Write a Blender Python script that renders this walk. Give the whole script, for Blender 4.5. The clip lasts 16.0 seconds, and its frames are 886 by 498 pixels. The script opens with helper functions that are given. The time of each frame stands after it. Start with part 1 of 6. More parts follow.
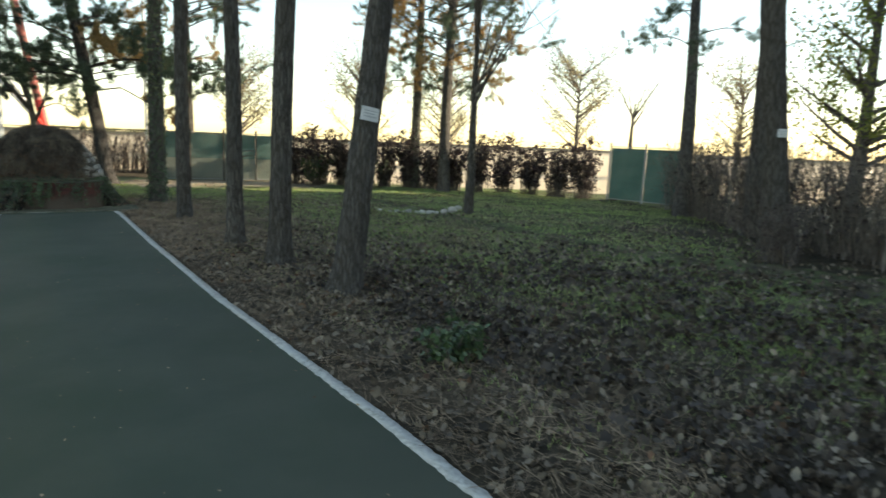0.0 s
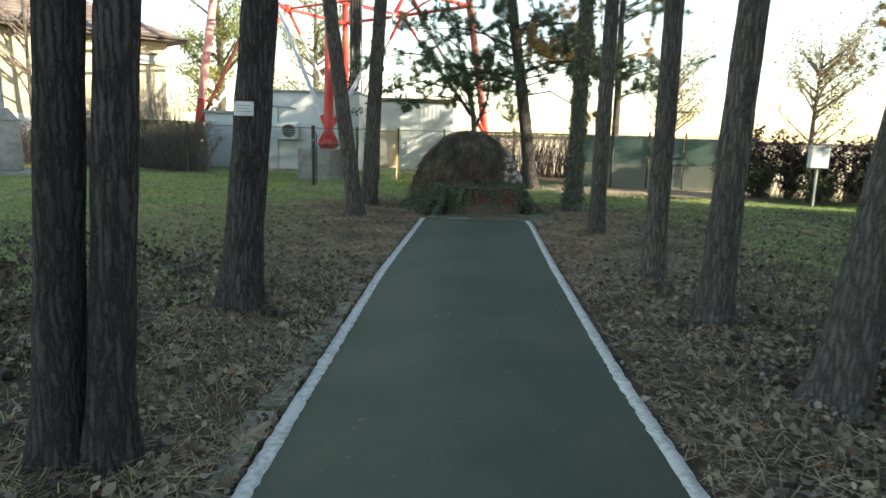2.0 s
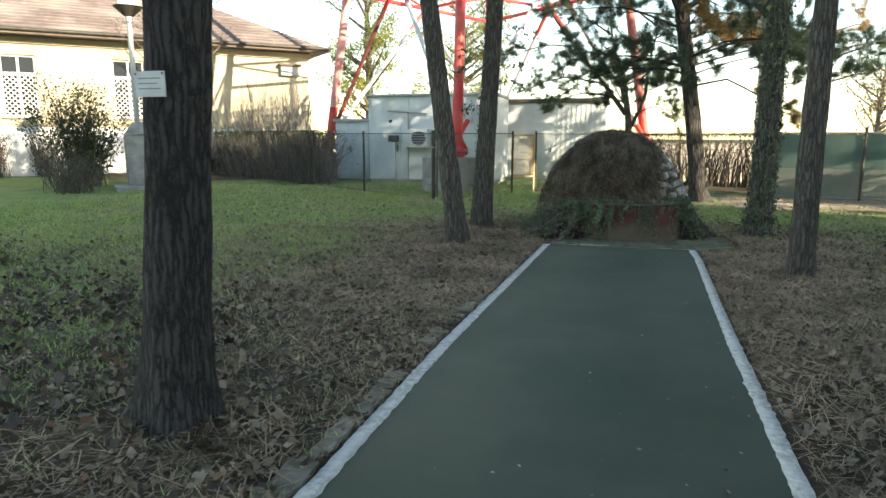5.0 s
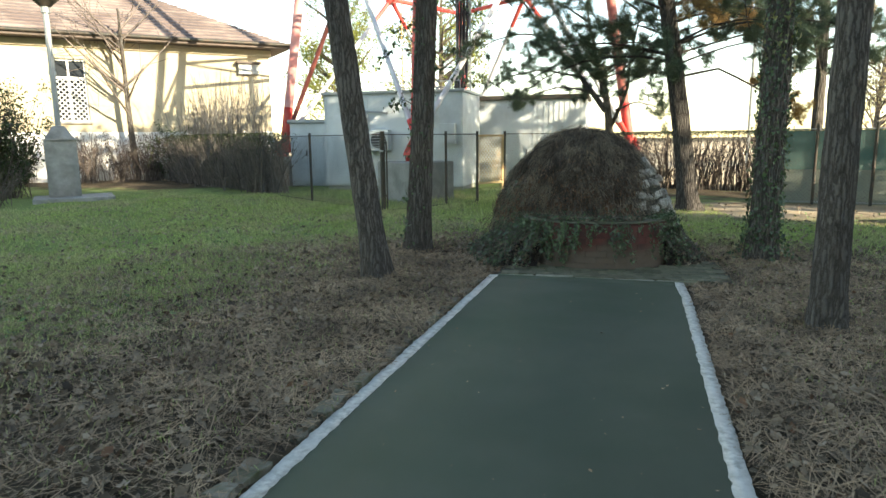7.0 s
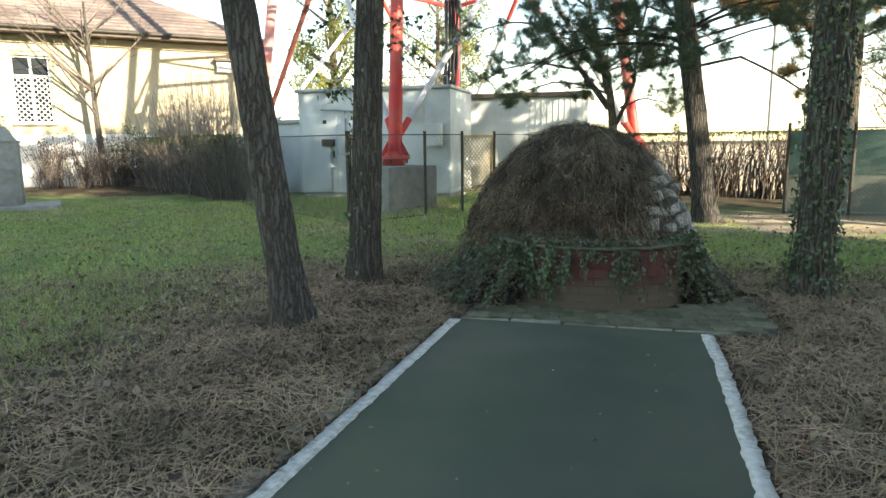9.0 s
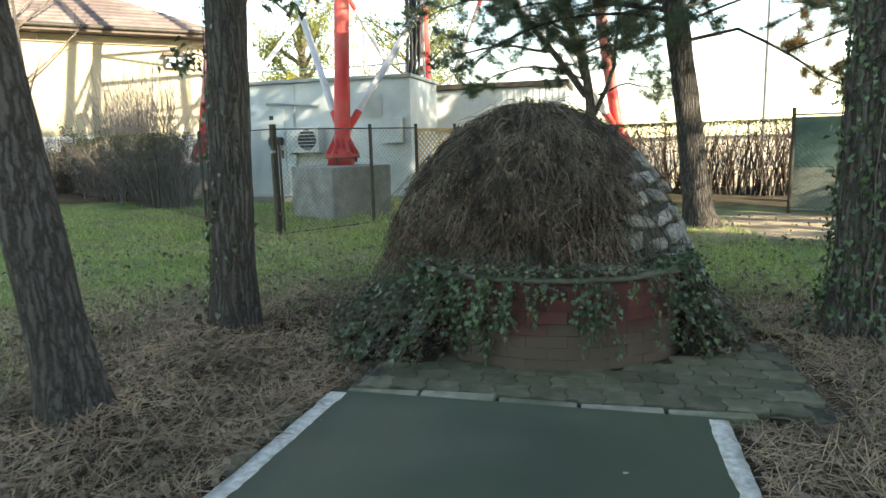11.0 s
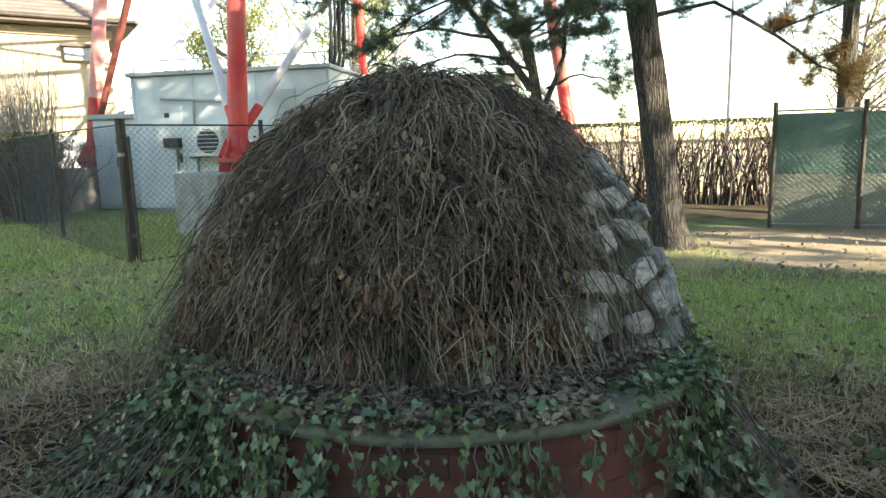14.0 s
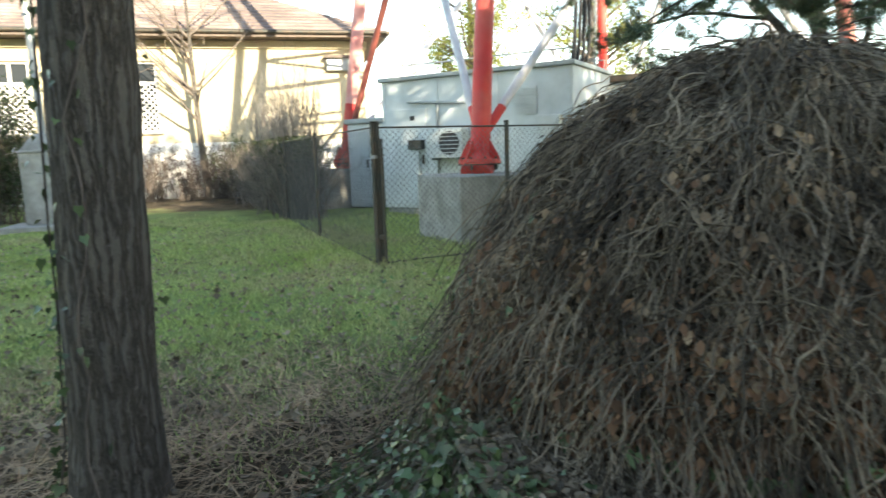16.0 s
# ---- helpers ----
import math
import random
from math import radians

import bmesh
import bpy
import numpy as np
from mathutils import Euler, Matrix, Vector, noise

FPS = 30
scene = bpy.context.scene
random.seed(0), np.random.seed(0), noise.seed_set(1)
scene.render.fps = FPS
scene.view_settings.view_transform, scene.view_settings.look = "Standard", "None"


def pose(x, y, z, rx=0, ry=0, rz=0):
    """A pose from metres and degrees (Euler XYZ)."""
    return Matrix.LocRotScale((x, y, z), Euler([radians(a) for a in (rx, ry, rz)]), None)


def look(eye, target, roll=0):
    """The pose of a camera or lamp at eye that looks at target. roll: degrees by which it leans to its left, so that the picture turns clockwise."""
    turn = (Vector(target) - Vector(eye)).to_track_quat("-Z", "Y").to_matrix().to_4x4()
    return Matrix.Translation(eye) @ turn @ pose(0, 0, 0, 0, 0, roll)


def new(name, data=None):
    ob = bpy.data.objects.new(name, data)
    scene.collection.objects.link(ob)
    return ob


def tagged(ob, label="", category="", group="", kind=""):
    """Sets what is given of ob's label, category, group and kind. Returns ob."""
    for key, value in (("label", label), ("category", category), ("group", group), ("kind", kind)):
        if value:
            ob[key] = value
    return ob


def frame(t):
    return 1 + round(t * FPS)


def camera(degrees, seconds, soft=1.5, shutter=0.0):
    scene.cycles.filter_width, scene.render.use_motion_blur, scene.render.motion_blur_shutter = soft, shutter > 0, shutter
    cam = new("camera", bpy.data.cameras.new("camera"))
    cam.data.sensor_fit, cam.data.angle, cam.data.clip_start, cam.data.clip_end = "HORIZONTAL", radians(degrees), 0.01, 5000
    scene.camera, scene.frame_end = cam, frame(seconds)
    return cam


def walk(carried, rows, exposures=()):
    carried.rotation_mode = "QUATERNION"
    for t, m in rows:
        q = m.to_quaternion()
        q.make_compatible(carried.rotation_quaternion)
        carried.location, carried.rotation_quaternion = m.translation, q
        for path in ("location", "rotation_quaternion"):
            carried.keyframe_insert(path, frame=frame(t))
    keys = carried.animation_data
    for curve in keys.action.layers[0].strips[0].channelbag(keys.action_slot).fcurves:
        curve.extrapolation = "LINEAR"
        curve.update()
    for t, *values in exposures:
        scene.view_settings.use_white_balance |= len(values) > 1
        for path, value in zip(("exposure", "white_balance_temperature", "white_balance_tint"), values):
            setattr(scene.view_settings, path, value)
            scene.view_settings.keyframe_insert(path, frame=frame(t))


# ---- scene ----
cam = camera(69.1, 16.0, shutter=0.2)
PATH = [
    (0, (0.161, 0.411, 1.683), (1.294, 2.026, 1.354), 2.4),
    (0.5, (0.447, 1.074, 1.695), (1.2, 2.893, 1.346), 2.1),
    (1, (0.606, 1.6, 1.688), (1.053, 3.516, 1.329), 2.0),
    (1.5, (0.735, 2.143, 1.682), (0.977, 4.095, 1.319), 1.7),
    (2, (0.815, 2.729, 1.666), (0.775, 4.696, 1.303), 1.6),
    (2.5, (0.849, 3.275, 1.637), (0.68, 5.235, 1.278), 1.5),
    (3, (0.887, 3.795, 1.617), (0.512, 5.728, 1.262), 1.0),
    (3.2, (0.907, 3.948, 1.631), (0.49, 5.871, 1.271), 0.8),
    (5.3, (1.252, 5.936, 1.55), (0.722, 7.834, 1.207), -0.1),
    (5.5, (1.31, 6.18, 1.556), (0.78, 8.078, 1.213), -0.3),
    (6, (1.392, 6.752, 1.553), (0.874, 8.653, 1.21), -0.3),
    (6.5, (1.416, 7.257, 1.543), (0.907, 9.161, 1.203), -0.4),
    (7, (1.443, 7.816, 1.564), (0.94, 9.721, 1.222), -0.6),
    (7.5, (1.446, 8.355, 1.548), (0.945, 10.261, 1.207), -0.6),
    (8, (1.459, 8.91, 1.537), (0.954, 10.816, 1.201), -0.8),
    (8.2, (1.463, 9.087, 1.54), (0.951, 10.992, 1.208), -0.7),
    (10.3, (1.503, 11.045, 1.414), (0.965, 12.943, 1.086), -1.1),
    (10.5, (1.539, 11.243, 1.422), (1.0, 13.14, 1.091), -1.4),
    (11, (1.616, 11.743, 1.393), (1.126, 13.654, 1.061), -1.6),
    (11.5, (1.7, 12.228, 1.381), (1.261, 14.15, 1.046), -1.6),
    (12, (1.73, 12.646, 1.368), (1.317, 14.574, 1.036), -1.5),
    (12.5, (1.76, 13.008, 1.348), (1.367, 14.942, 1.018), -1.5),
    (13, (1.751, 13.389, 1.33), (1.378, 15.328, 1.007), -1.2),
    (13.5, (1.689, 13.685, 1.339), (1.325, 15.625, 1.018), -1.2),
    (14, (1.692, 13.933, 1.329), (1.331, 15.874, 1.006), -1.5),
    (14.5, (1.652, 14.084, 1.326), (1.245, 16.017, 1.01), -1.3),
    (15, (1.538, 14.238, 1.343), (1.047, 16.152, 1.03), -1.3),
    (15.5, (1.391, 14.368, 1.348), (0.756, 16.239, 1.034), -1.6),
    (16, (1.209, 14.448, 1.341), (0.213, 16.156, 1.04), -1.9),
]
EXPOSURES = [(0.0, -0.3), (0.5, -0.6), (1.0, -0.25), (1.5, -0.02), (2.5, 0.1), (5.5, 0.2), (8.0, 0.25), (11.0, 0.44), (13.0, 0.46), (14.5, 0.7), (15.5, 0.97), (16.0, 0.65)]
walk(cam, [(t, look(eye, target, roll)) for t, eye, target, roll in PATH], [(t, 1.66 + e, 7600, 5) for t, e in EXPOSURES])

# ---- light and exposure ----
world = bpy.data.worlds.new("sky")
scene.world = world
world.use_nodes = True
wn = world.node_tree
sky = wn.nodes.new("ShaderNodeTexSky")
sky.sky_type, sky.sun_disc = "NISHITA", False
SUN_EL, SUN_AZ = radians(20), math.atan2(0.906, -0.423)
sky.sun_elevation, sky.sun_rotation = SUN_EL, SUN_AZ
sky.air_density, sky.dust_density, sky.ozone_density = 1.0, 0.3, 0.8
wn.links.new(sky.outputs[0], wn.nodes["Background"].inputs[0])
wn.nodes["Background"].inputs[1].default_value = 0.15
sun_data = bpy.data.lights.new("sun", "SUN")
sun_data.energy, sun_data.angle, sun_data.color = 4.8, radians(0.5), (1.0, 0.91, 0.78)
sun = new("sun", sun_data)
to_sun = Vector((math.sin(SUN_AZ) * math.cos(SUN_EL), math.cos(SUN_AZ) * math.cos(SUN_EL), math.sin(SUN_EL)))
sun.matrix_world = look((0, 0, 40), Vector((0, 0, 40)) - to_sun)

# ---- mesh helpers ----
rng = np.random.default_rng(7)


def np_mesh(name, V, F, smooth=False):
    V, F = np.asarray(V, np.float32), np.asarray(F, np.int32)
    me = bpy.data.meshes.new(name)
    me.vertices.add(len(V))
    me.vertices.foreach_set("co", V.ravel())
    me.loops.add(F.size)
    me.loops.foreach_set("vertex_index", F.ravel())
    me.polygons.add(len(F))
    me.polygons.foreach_set("loop_start", np.arange(0, F.size, F.shape[1], dtype=np.int32))
    me.update(calc_edges=True)
    if smooth:
        me.polygons.foreach_set("use_smooth", np.ones(len(F), bool))
    return me


def place(name, me, material, parent=None, label="", kind=""):
    if material is not None and not me.materials:
        me.materials.append(material)
    ob = new(name, me)
    if parent is not None:
        ob.parent = parent
    return tagged(ob, label=label, kind=kind)


def part(name, bm, material, parent, label=""):
    me = bpy.data.meshes.new(name)
    bm.to_mesh(me)
    bm.free()
    return place(name, me, material, parent, label)


def thing(name, at, label, category, group="", turn=0, kind=""):
    ob = new(name)
    ob.matrix_basis = pose(*at, 0, 0, turn)
    return tagged(ob, label, category, group, kind)


def box(bm, x0, x1, y0, y1, z0, z1, bevel=0.0):
    made = bmesh.ops.create_cube(bm, size=1, matrix=Matrix.LocRotScale(((x0 + x1) / 2, (y0 + y1) / 2, (z0 + z1) / 2), None, (abs(x1 - x0), abs(y1 - y0), abs(z1 - z0))))
    if bevel:
        edges = {e for v in made["verts"] for e in v.link_edges}
        bmesh.ops.bevel(bm, geom=list(edges), offset=bevel, segments=2, affect="EDGES", profile=0.6)


def boxes(*rows, bevel=0.0):
    bm = bmesh.new()
    for r in rows:
        box(bm, *r, bevel=bevel)
    return bm


def rod(bm, a, b, r, sides=10, r2=None):
    a, b = Vector(a), Vector(b)
    q = (b - a).to_track_quat("Z", "Y").to_matrix().to_4x4()
    bmesh.ops.create_cone(bm, cap_ends=True, segments=sides, radius1=r, radius2=r if r2 is None else r2, depth=(b - a).length, matrix=Matrix.Translation((a + b) / 2) @ q)


def rods(*rows, sides=10):
    bm = bmesh.new()
    for r in rows:
        rod(bm, *r, sides=sides)
    return bm


def unit(v):
    return v / np.maximum(np.linalg.norm(v, axis=-1, keepdims=True), 1e-9)


def tubes(P, r, sides=3):
    """Many tubes at once: P (n, m, 3) centre lines; r broadcasts to (n, m, sides)."""
    P = np.asarray(P, float)
    n, m, _ = P.shape
    T = unit(np.gradient(P, axis=1))
    ref = np.where(np.abs(T[..., :1]) > 0.9, np.array([0.0, 1.0, 0.0]), np.array([1.0, 0.0, 0.0]))
    B = unit(np.cross(T, ref))
    N = np.cross(B, T)
    a = np.arange(sides) * 2 * math.pi / sides
    r = np.broadcast_to(r, (n, m, sides))[..., None]
    V = P[:, :, None] + r * (np.cos(a)[:, None] * N[:, :, None] + np.sin(a)[:, None] * B[:, :, None])
    idx = np.arange(n * m * sides).reshape(n, m, sides)
    nxt = np.roll(idx, -1, axis=2)
    F = np.stack([idx[:, :-1], nxt[:, :-1], nxt[:, 1:], idx[:, 1:]], -1).reshape(-1, 4)
    return V.reshape(-1, 3), F


class Heap:
    """Gathers pieces with faces of one size."""

    def __init__(self):
        self.V, self.F, self.n = [], [], 0

    def add(self, VF):
        V, F = VF
        self.V.append(V)
        self.F.append(F + self.n)
        self.n += len(V)
        return self

    def mesh(self, name, smooth=False):
        return np_mesh(name, np.concatenate(self.V), np.concatenate(self.F), smooth)


def turns(yaw, pitch, roll):
    cy, sy, cp, sp, cr, sr = np.cos(yaw), np.sin(yaw), np.cos(pitch), np.sin(pitch), np.cos(roll), np.sin(roll)
    o, l = np.zeros_like(yaw), np.ones_like(yaw)
    Z = np.stack([cy, -sy, o, sy, cy, o, o, o, l], -1).reshape(-1, 3, 3)
    X = np.stack([l, o, o, o, cp, -sp, o, sp, cp], -1).reshape(-1, 3, 3)
    Y = np.stack([cr, o, sr, o, l, o, -sr, o, cr], -1).reshape(-1, 3, 3)
    return Z @ X @ Y


def strew(V0, F0, pos, yaw, pitch, roll, size):
    """Copies of one small shape at many places, as one mesh's vertices and faces."""
    V0, F0 = np.asarray(V0, float), np.asarray(F0)
    n, k = len(pos), len(V0)
    V = np.einsum("nij,kj->nki", turns(yaw, pitch, roll), V0) * np.reshape(size, (-1, 1, 1)) + pos[:, None]
    F = F0[None] + (np.arange(n) * k)[:, None, None]
    return V.reshape(-1, 3), F.reshape(-1, F0.shape[1])


def facing(normal):
    """Yaw and pitch that lay a shape's z along the given ways, its y pointing downhill."""
    n = unit(normal)
    yaw = np.arctan2(n[:, 0], -n[:, 1])
    return yaw, np.arccos(np.clip(n[:, 2], -1, 1))


IVY_LEAF = ([(0, 0, 0), (-0.45, -0.1, 0.05), (-0.3, 0.3, 0.08), (0, 0.15, -0.03), (0.3, 0.3, 0.08), (0.45, -0.1, 0.05), (0, -0.75, -0.05), (-0.22, -0.3, 0.03), (0.22, -0.3, 0.03)],
            [(3, 2, 1), (3, 1, 7), (3, 7, 6), (3, 6, 8), (3, 8, 5), (3, 5, 4)])
DEAD_LEAF = ([(0, -0.6, 0.12), (-0.28, -0.2, 0.2), (-0.34, 0.2, 0.05), (0, 0.55, 0.14), (0.34, 0.2, 0.16), (0.28, -0.2, 0.02), (0, 0, 0)],
             [(6, 0, 1), (6, 1, 2), (6, 2, 3), (6, 3, 4), (6, 4, 5), (6, 5, 0)])
LOBED_LEAF = ([(0, 0, 0), (0, -0.52, 0.14), (-0.2, -0.26, 0.02), (-0.42, -0.2, 0.2), (-0.32, 0.08, 0.04), (-0.36, 0.34, 0.22), (-0.1, 0.34, 0.02), (0.06, 0.55, 0.12), (0.24, 0.3, 0.05), (0.45, 0.16, 0.22), (0.3, -0.1, 0.02), (0.32, -0.36, 0.14)],
              [(0, 2, 1), (0, 3, 2), (0, 4, 3), (0, 5, 4), (0, 6, 5), (0, 7, 6), (0, 8, 7), (0, 9, 8), (0, 10, 9), (0, 11, 10), (0, 1, 11)])
BLADE = ([(-0.5, 0, 0), (0.5, 0, 0), (0, 0.25, 1)], [(0, 1, 2)])
LEAFLET = ([(0, -0.5, 0), (0.28, 0, 0.1), (0, 0.5, 0), (-0.28, 0, 0.1)], [(0, 1, 2, 3)])


# ---- materials ----
def mat(name, a, b, scale=6.0, rough=0.85, bump=0.3, bscale=60.0, c=None, cscale=0.6, stretch=(1, 1, 1), island=0.0, piece=0.0, metal=0.0, through_light=0.0, spec=0.3, distance=0.01, world_space=False):
    m = bpy.data.materials.new(name)
    m.use_nodes = True
    t = m.node_tree
    N, L = t.nodes, t.links
    p = N["Principled BSDF"]
    p.inputs["Roughness"].default_value, p.inputs["Metallic"].default_value, p.inputs["Specular IOR Level"].default_value = rough, metal, spec
    if world_space:
        co = N.new("ShaderNodeNewGeometry").outputs["Position"]
    else:
        co = N.new("ShaderNodeTexCoord").outputs["Object"]
    mp = N.new("ShaderNodeMapping")
    mp.inputs["Scale"].default_value = stretch
    L.new(co, mp.inputs["Vector"])
    if piece:
        info = N.new("ShaderNodeObjectInfo")
        off = N.new("ShaderNodeVectorMath")
        off.operation = "SCALE"
        off.inputs[0].default_value = (17, 23, 31)
        L.new(info.outputs["Random"], off.inputs["Scale"])
        L.new(off.outputs[0], mp.inputs["Location"])

    def noise_at(s, detail=6.0, r=0.6):
        n = N.new("ShaderNodeTexNoise")
        n.inputs["Scale"].default_value, n.inputs["Detail"].default_value, n.inputs["Roughness"].default_value = s, detail, r
        L.new(mp.outputs[0], n.inputs["Vector"])
        return n.outputs["Fac"]

    def blend(fac, x, y, lo, hi):
        ramp = N.new("ShaderNodeMapRange")
        ramp.inputs["From Min"].default_value, ramp.inputs["From Max"].default_value = lo, hi
        L.new(fac, ramp.inputs["Value"])
        mx = N.new("ShaderNodeMix")
        mx.data_type = "RGBA"
        L.new(ramp.outputs[0], mx.inputs["Factor"])
        for sock, val in ((mx.inputs["A"], x), (mx.inputs["B"], y)):
            if isinstance(val, tuple):
                sock.default_value = (*val, 1)
            else:
                L.new(val, sock)
        return mx.outputs["Result"]

    col = blend(noise_at(scale), a, b, 0.36, 0.64)
    if c is not None:
        col = blend(noise_at(cscale, 4), col, c, 0.45, 0.68)
    amount = max(island, piece)
    if amount:
        src = N.new("ShaderNodeNewGeometry").outputs["Random Per Island"] if island else info.outputs["Random"]
        rg = N.new("ShaderNodeMapRange")
        rg.inputs["To Min"].default_value, rg.inputs["To Max"].default_value = 1 - amount, 1 + amount
        L.new(src, rg.inputs["Value"])
        hs = N.new("ShaderNodeHueSaturation")
        L.new(rg.outputs[0], hs.inputs["Value"])
        L.new(col, hs.inputs["Color"])
        col = hs.outputs["Color"]
    L.new(col, p.inputs["Base Color"])
    if bump:
        bp = N.new("ShaderNodeBump")
        bp.inputs["Strength"].default_value, bp.inputs["Distance"].default_value = bump, distance
        L.new(noise_at(bscale, 8, 0.7), bp.inputs["Height"])
        L.new(bp.outputs[0], p.inputs["Normal"])
    if through_light:
        tr = N.new("ShaderNodeBsdfTranslucent")
        L.new(col, tr.inputs["Color"])
        mix = N.new("ShaderNodeMixShader")
        mix.inputs[0].default_value = through_light
        L.new(p.outputs[0], mix.inputs[1])
        L.new(tr.outputs[0], mix.inputs[2])
        L.new(mix.outputs[0], N["Material Output"].inputs["Surface"])
    return m


def bark_material(name, ridge, furrow, tint):
    """Long vertical plates of bark between crooked furrows, at two sizes."""
    m = mat(name, ridge, tint, 2.2, 0.95, 0.0, stretch=(1, 1, 0.3), piece=0.12, spec=0.1)
    t = m.node_tree
    N, L = t.nodes, t.links
    p, mp = N["Principled BSDF"], next(n for n in N if n.type == "MAPPING")

    def node(kind, **values):
        n = N.new(kind)
        for k, v in values.items():
            n.inputs[k].default_value = v
        return n

    co = next(n for n in N if n.type == "TEX_COORD").outputs["Object"]
    warp = node("ShaderNodeTexNoise", Scale=7.0, Detail=5.0, Roughness=0.65)
    L.new(co, warp.inputs["Vector"])
    add = N.new("ShaderNodeVectorMath")
    add.operation = "MULTIPLY_ADD"
    add.inputs[1].default_value = (0.055, 0.055, 0.28)
    L.new(warp.outputs["Color"], add.inputs[0])
    L.new(co, add.inputs[2])
    squeeze = node("ShaderNodeMapping", Scale=(1, 1, 0.11))
    L.new(add.outputs[0], squeeze.inputs["Vector"])
    heights = []
    for scale, wide in ((27.0, 0.34), (64.0, 0.36)):
        vor = node("ShaderNodeTexVoronoi", Scale=scale)
        vor.feature = "DISTANCE_TO_EDGE"
        L.new(squeeze.outputs[0], vor.inputs["Vector"])
        mr = node("ShaderNodeMapRange", **{"From Max": wide})
        mr.interpolation_type = "SMOOTHSTEP"
        L.new(vor.outputs["Distance"], mr.inputs["Value"])
        heights.append(mr.outputs[0])
    fine = node("ShaderNodeTexNoise", Scale=55.0, Detail=8.0, Roughness=0.75)
    L.new(co, fine.inputs["Vector"])

    def mul_add(x, k, y):
        n = node("ShaderNodeMath")
        n.operation = "MULTIPLY_ADD"
        L.new(x, n.inputs[0])
        n.inputs[1].default_value = k
        if isinstance(y, float):
            n.inputs[2].default_value = y
        else:
            L.new(y, n.inputs[2])
        return n.outputs[0]

    rise = mul_add(fine.outputs["Fac"], 0.9, mul_add(heights[1], 0.45, heights[0]))
    depth = node("ShaderNodeMapRange", **{"From Min": 0.45, "From Max": 1.5})
    L.new(rise, depth.inputs["Value"])
    old = p.inputs["Base Color"].links[0].from_socket
    mx = N.new("ShaderNodeMix")
    mx.data_type = "RGBA"
    mx.inputs["A"].default_value = (*furrow, 1)
    L.new(old, mx.inputs["B"])
    L.new(depth.outputs[0], mx.inputs["Factor"])
    L.new(mx.outputs["Result"], p.inputs["Base Color"])
    bp = node("ShaderNodeBump", Strength=0.8, Distance=0.03)
    L.new(rise, bp.inputs["Height"])
    L.new(bp.outputs[0], p.inputs["Normal"])
    return m


BARK = bark_material("bark", (0.21, 0.19, 0.165), (0.065, 0.057, 0.049), (0.14, 0.13, 0.117))
BARK_DARK = bark_material("dark_bark", (0.13, 0.118, 0.108), (0.04, 0.036, 0.033), (0.085, 0.079, 0.074))
TWIG = mat("twig", (0.17, 0.14, 0.12), (0.085, 0.07, 0.06), 5, island=0.3, bump=0)
PALE_TWIG = mat("pale_twig", (0.30, 0.27, 0.235), (0.16, 0.14, 0.12), 5, island=0.4, bump=0)
# darkened so that the hedge reads as backlit
BACKLIT_STEM = mat("backlit_hedge_stem", (0.10, 0.08, 0.068), (0.05, 0.041, 0.036), 5, island=0.35, bump=0)
GREY_TWIG = mat("grey_brown_twig", (0.21, 0.18, 0.155), (0.12, 0.10, 0.085), 5, island=0.4, bump=0)
IVY_SUNLIT = mat("sunlit_ivy_leaf", (0.20, 0.23, 0.09), (0.30, 0.27, 0.13), 4, 0.5, island=0.4, bump=0, through_light=0.3)
PALE_BACKING = mat("pale_backing", (0.18, 0.21, 0.175), (0.25, 0.265, 0.215), 1.6, 0.8, 0.2, 160, through_light=0.3)
VINE = mat("dry_vine", (0.26, 0.212, 0.155), (0.055, 0.044, 0.034), 2.5, island=0.8, bump=0.2, bscale=120)
# near-black: the shade in gaps between vines is put into this colour
SHADED_THATCH = mat("shaded_dead_thatch", (0.04, 0.03, 0.024), (0.012, 0.010, 0.009), 9, bump=0.8, bscale=45, distance=0.03)
DEAD = mat("dead_leaf", (0.27, 0.215, 0.155), (0.09, 0.072, 0.054), 3, island=0.7, bump=0, through_light=0.2)
PALE_LEAF = mat("pale_dry_leaf", (0.33, 0.27, 0.195), (0.20, 0.16, 0.115), 3, 0.8, island=0.4, bump=0, through_light=0.2)
DARK_LEAF = mat("dark_leaf", (0.10, 0.075, 0.056), (0.045, 0.035, 0.028), 3, 0.6, island=0.6, bump=0, through_light=0.1)
CRUMBLED = mat("crumbled_leaf", (0.27, 0.19, 0.12), (0.085, 0.058, 0.04), 3, island=0.7, bump=0, through_light=0.15)
RUSSET = mat("russet_leaf", (0.21, 0.118, 0.068), (0.115, 0.066, 0.042), 3, island=0.45, bump=0, through_light=0.25)
IVY = mat("ivy_leaf", (0.042, 0.078, 0.032), (0.10, 0.145, 0.062), 4, 0.34, island=0.45, bump=0, spec=0.5, through_light=0.08)
NEEDLE = mat("pine_needle", (0.075, 0.115, 0.08), (0.11, 0.14, 0.085), 0.9, 0.6, island=0.35, bump=0, through_light=0.35)
# dry needles, brightened to put sunlight into their golden colour
NEEDLE_DRY_SUNLIT = mat("sunlit_dry_needle", (0.42, 0.27, 0.11), (0.28, 0.18, 0.075), 1.2, 0.7, island=0.35, bump=0, through_light=0.4)
HEDGE_LEAF = mat("hedge_leaf", (0.045, 0.07, 0.03), (0.08, 0.085, 0.035), 1.5, 0.6, island=0.4, bump=0, through_light=0.2)
HEDGE_RED = mat("purple_hedge_leaf", (0.06, 0.035, 0.035), (0.035, 0.03, 0.028), 1.5, 0.6, island=0.4, bump=0, through_light=0.2)
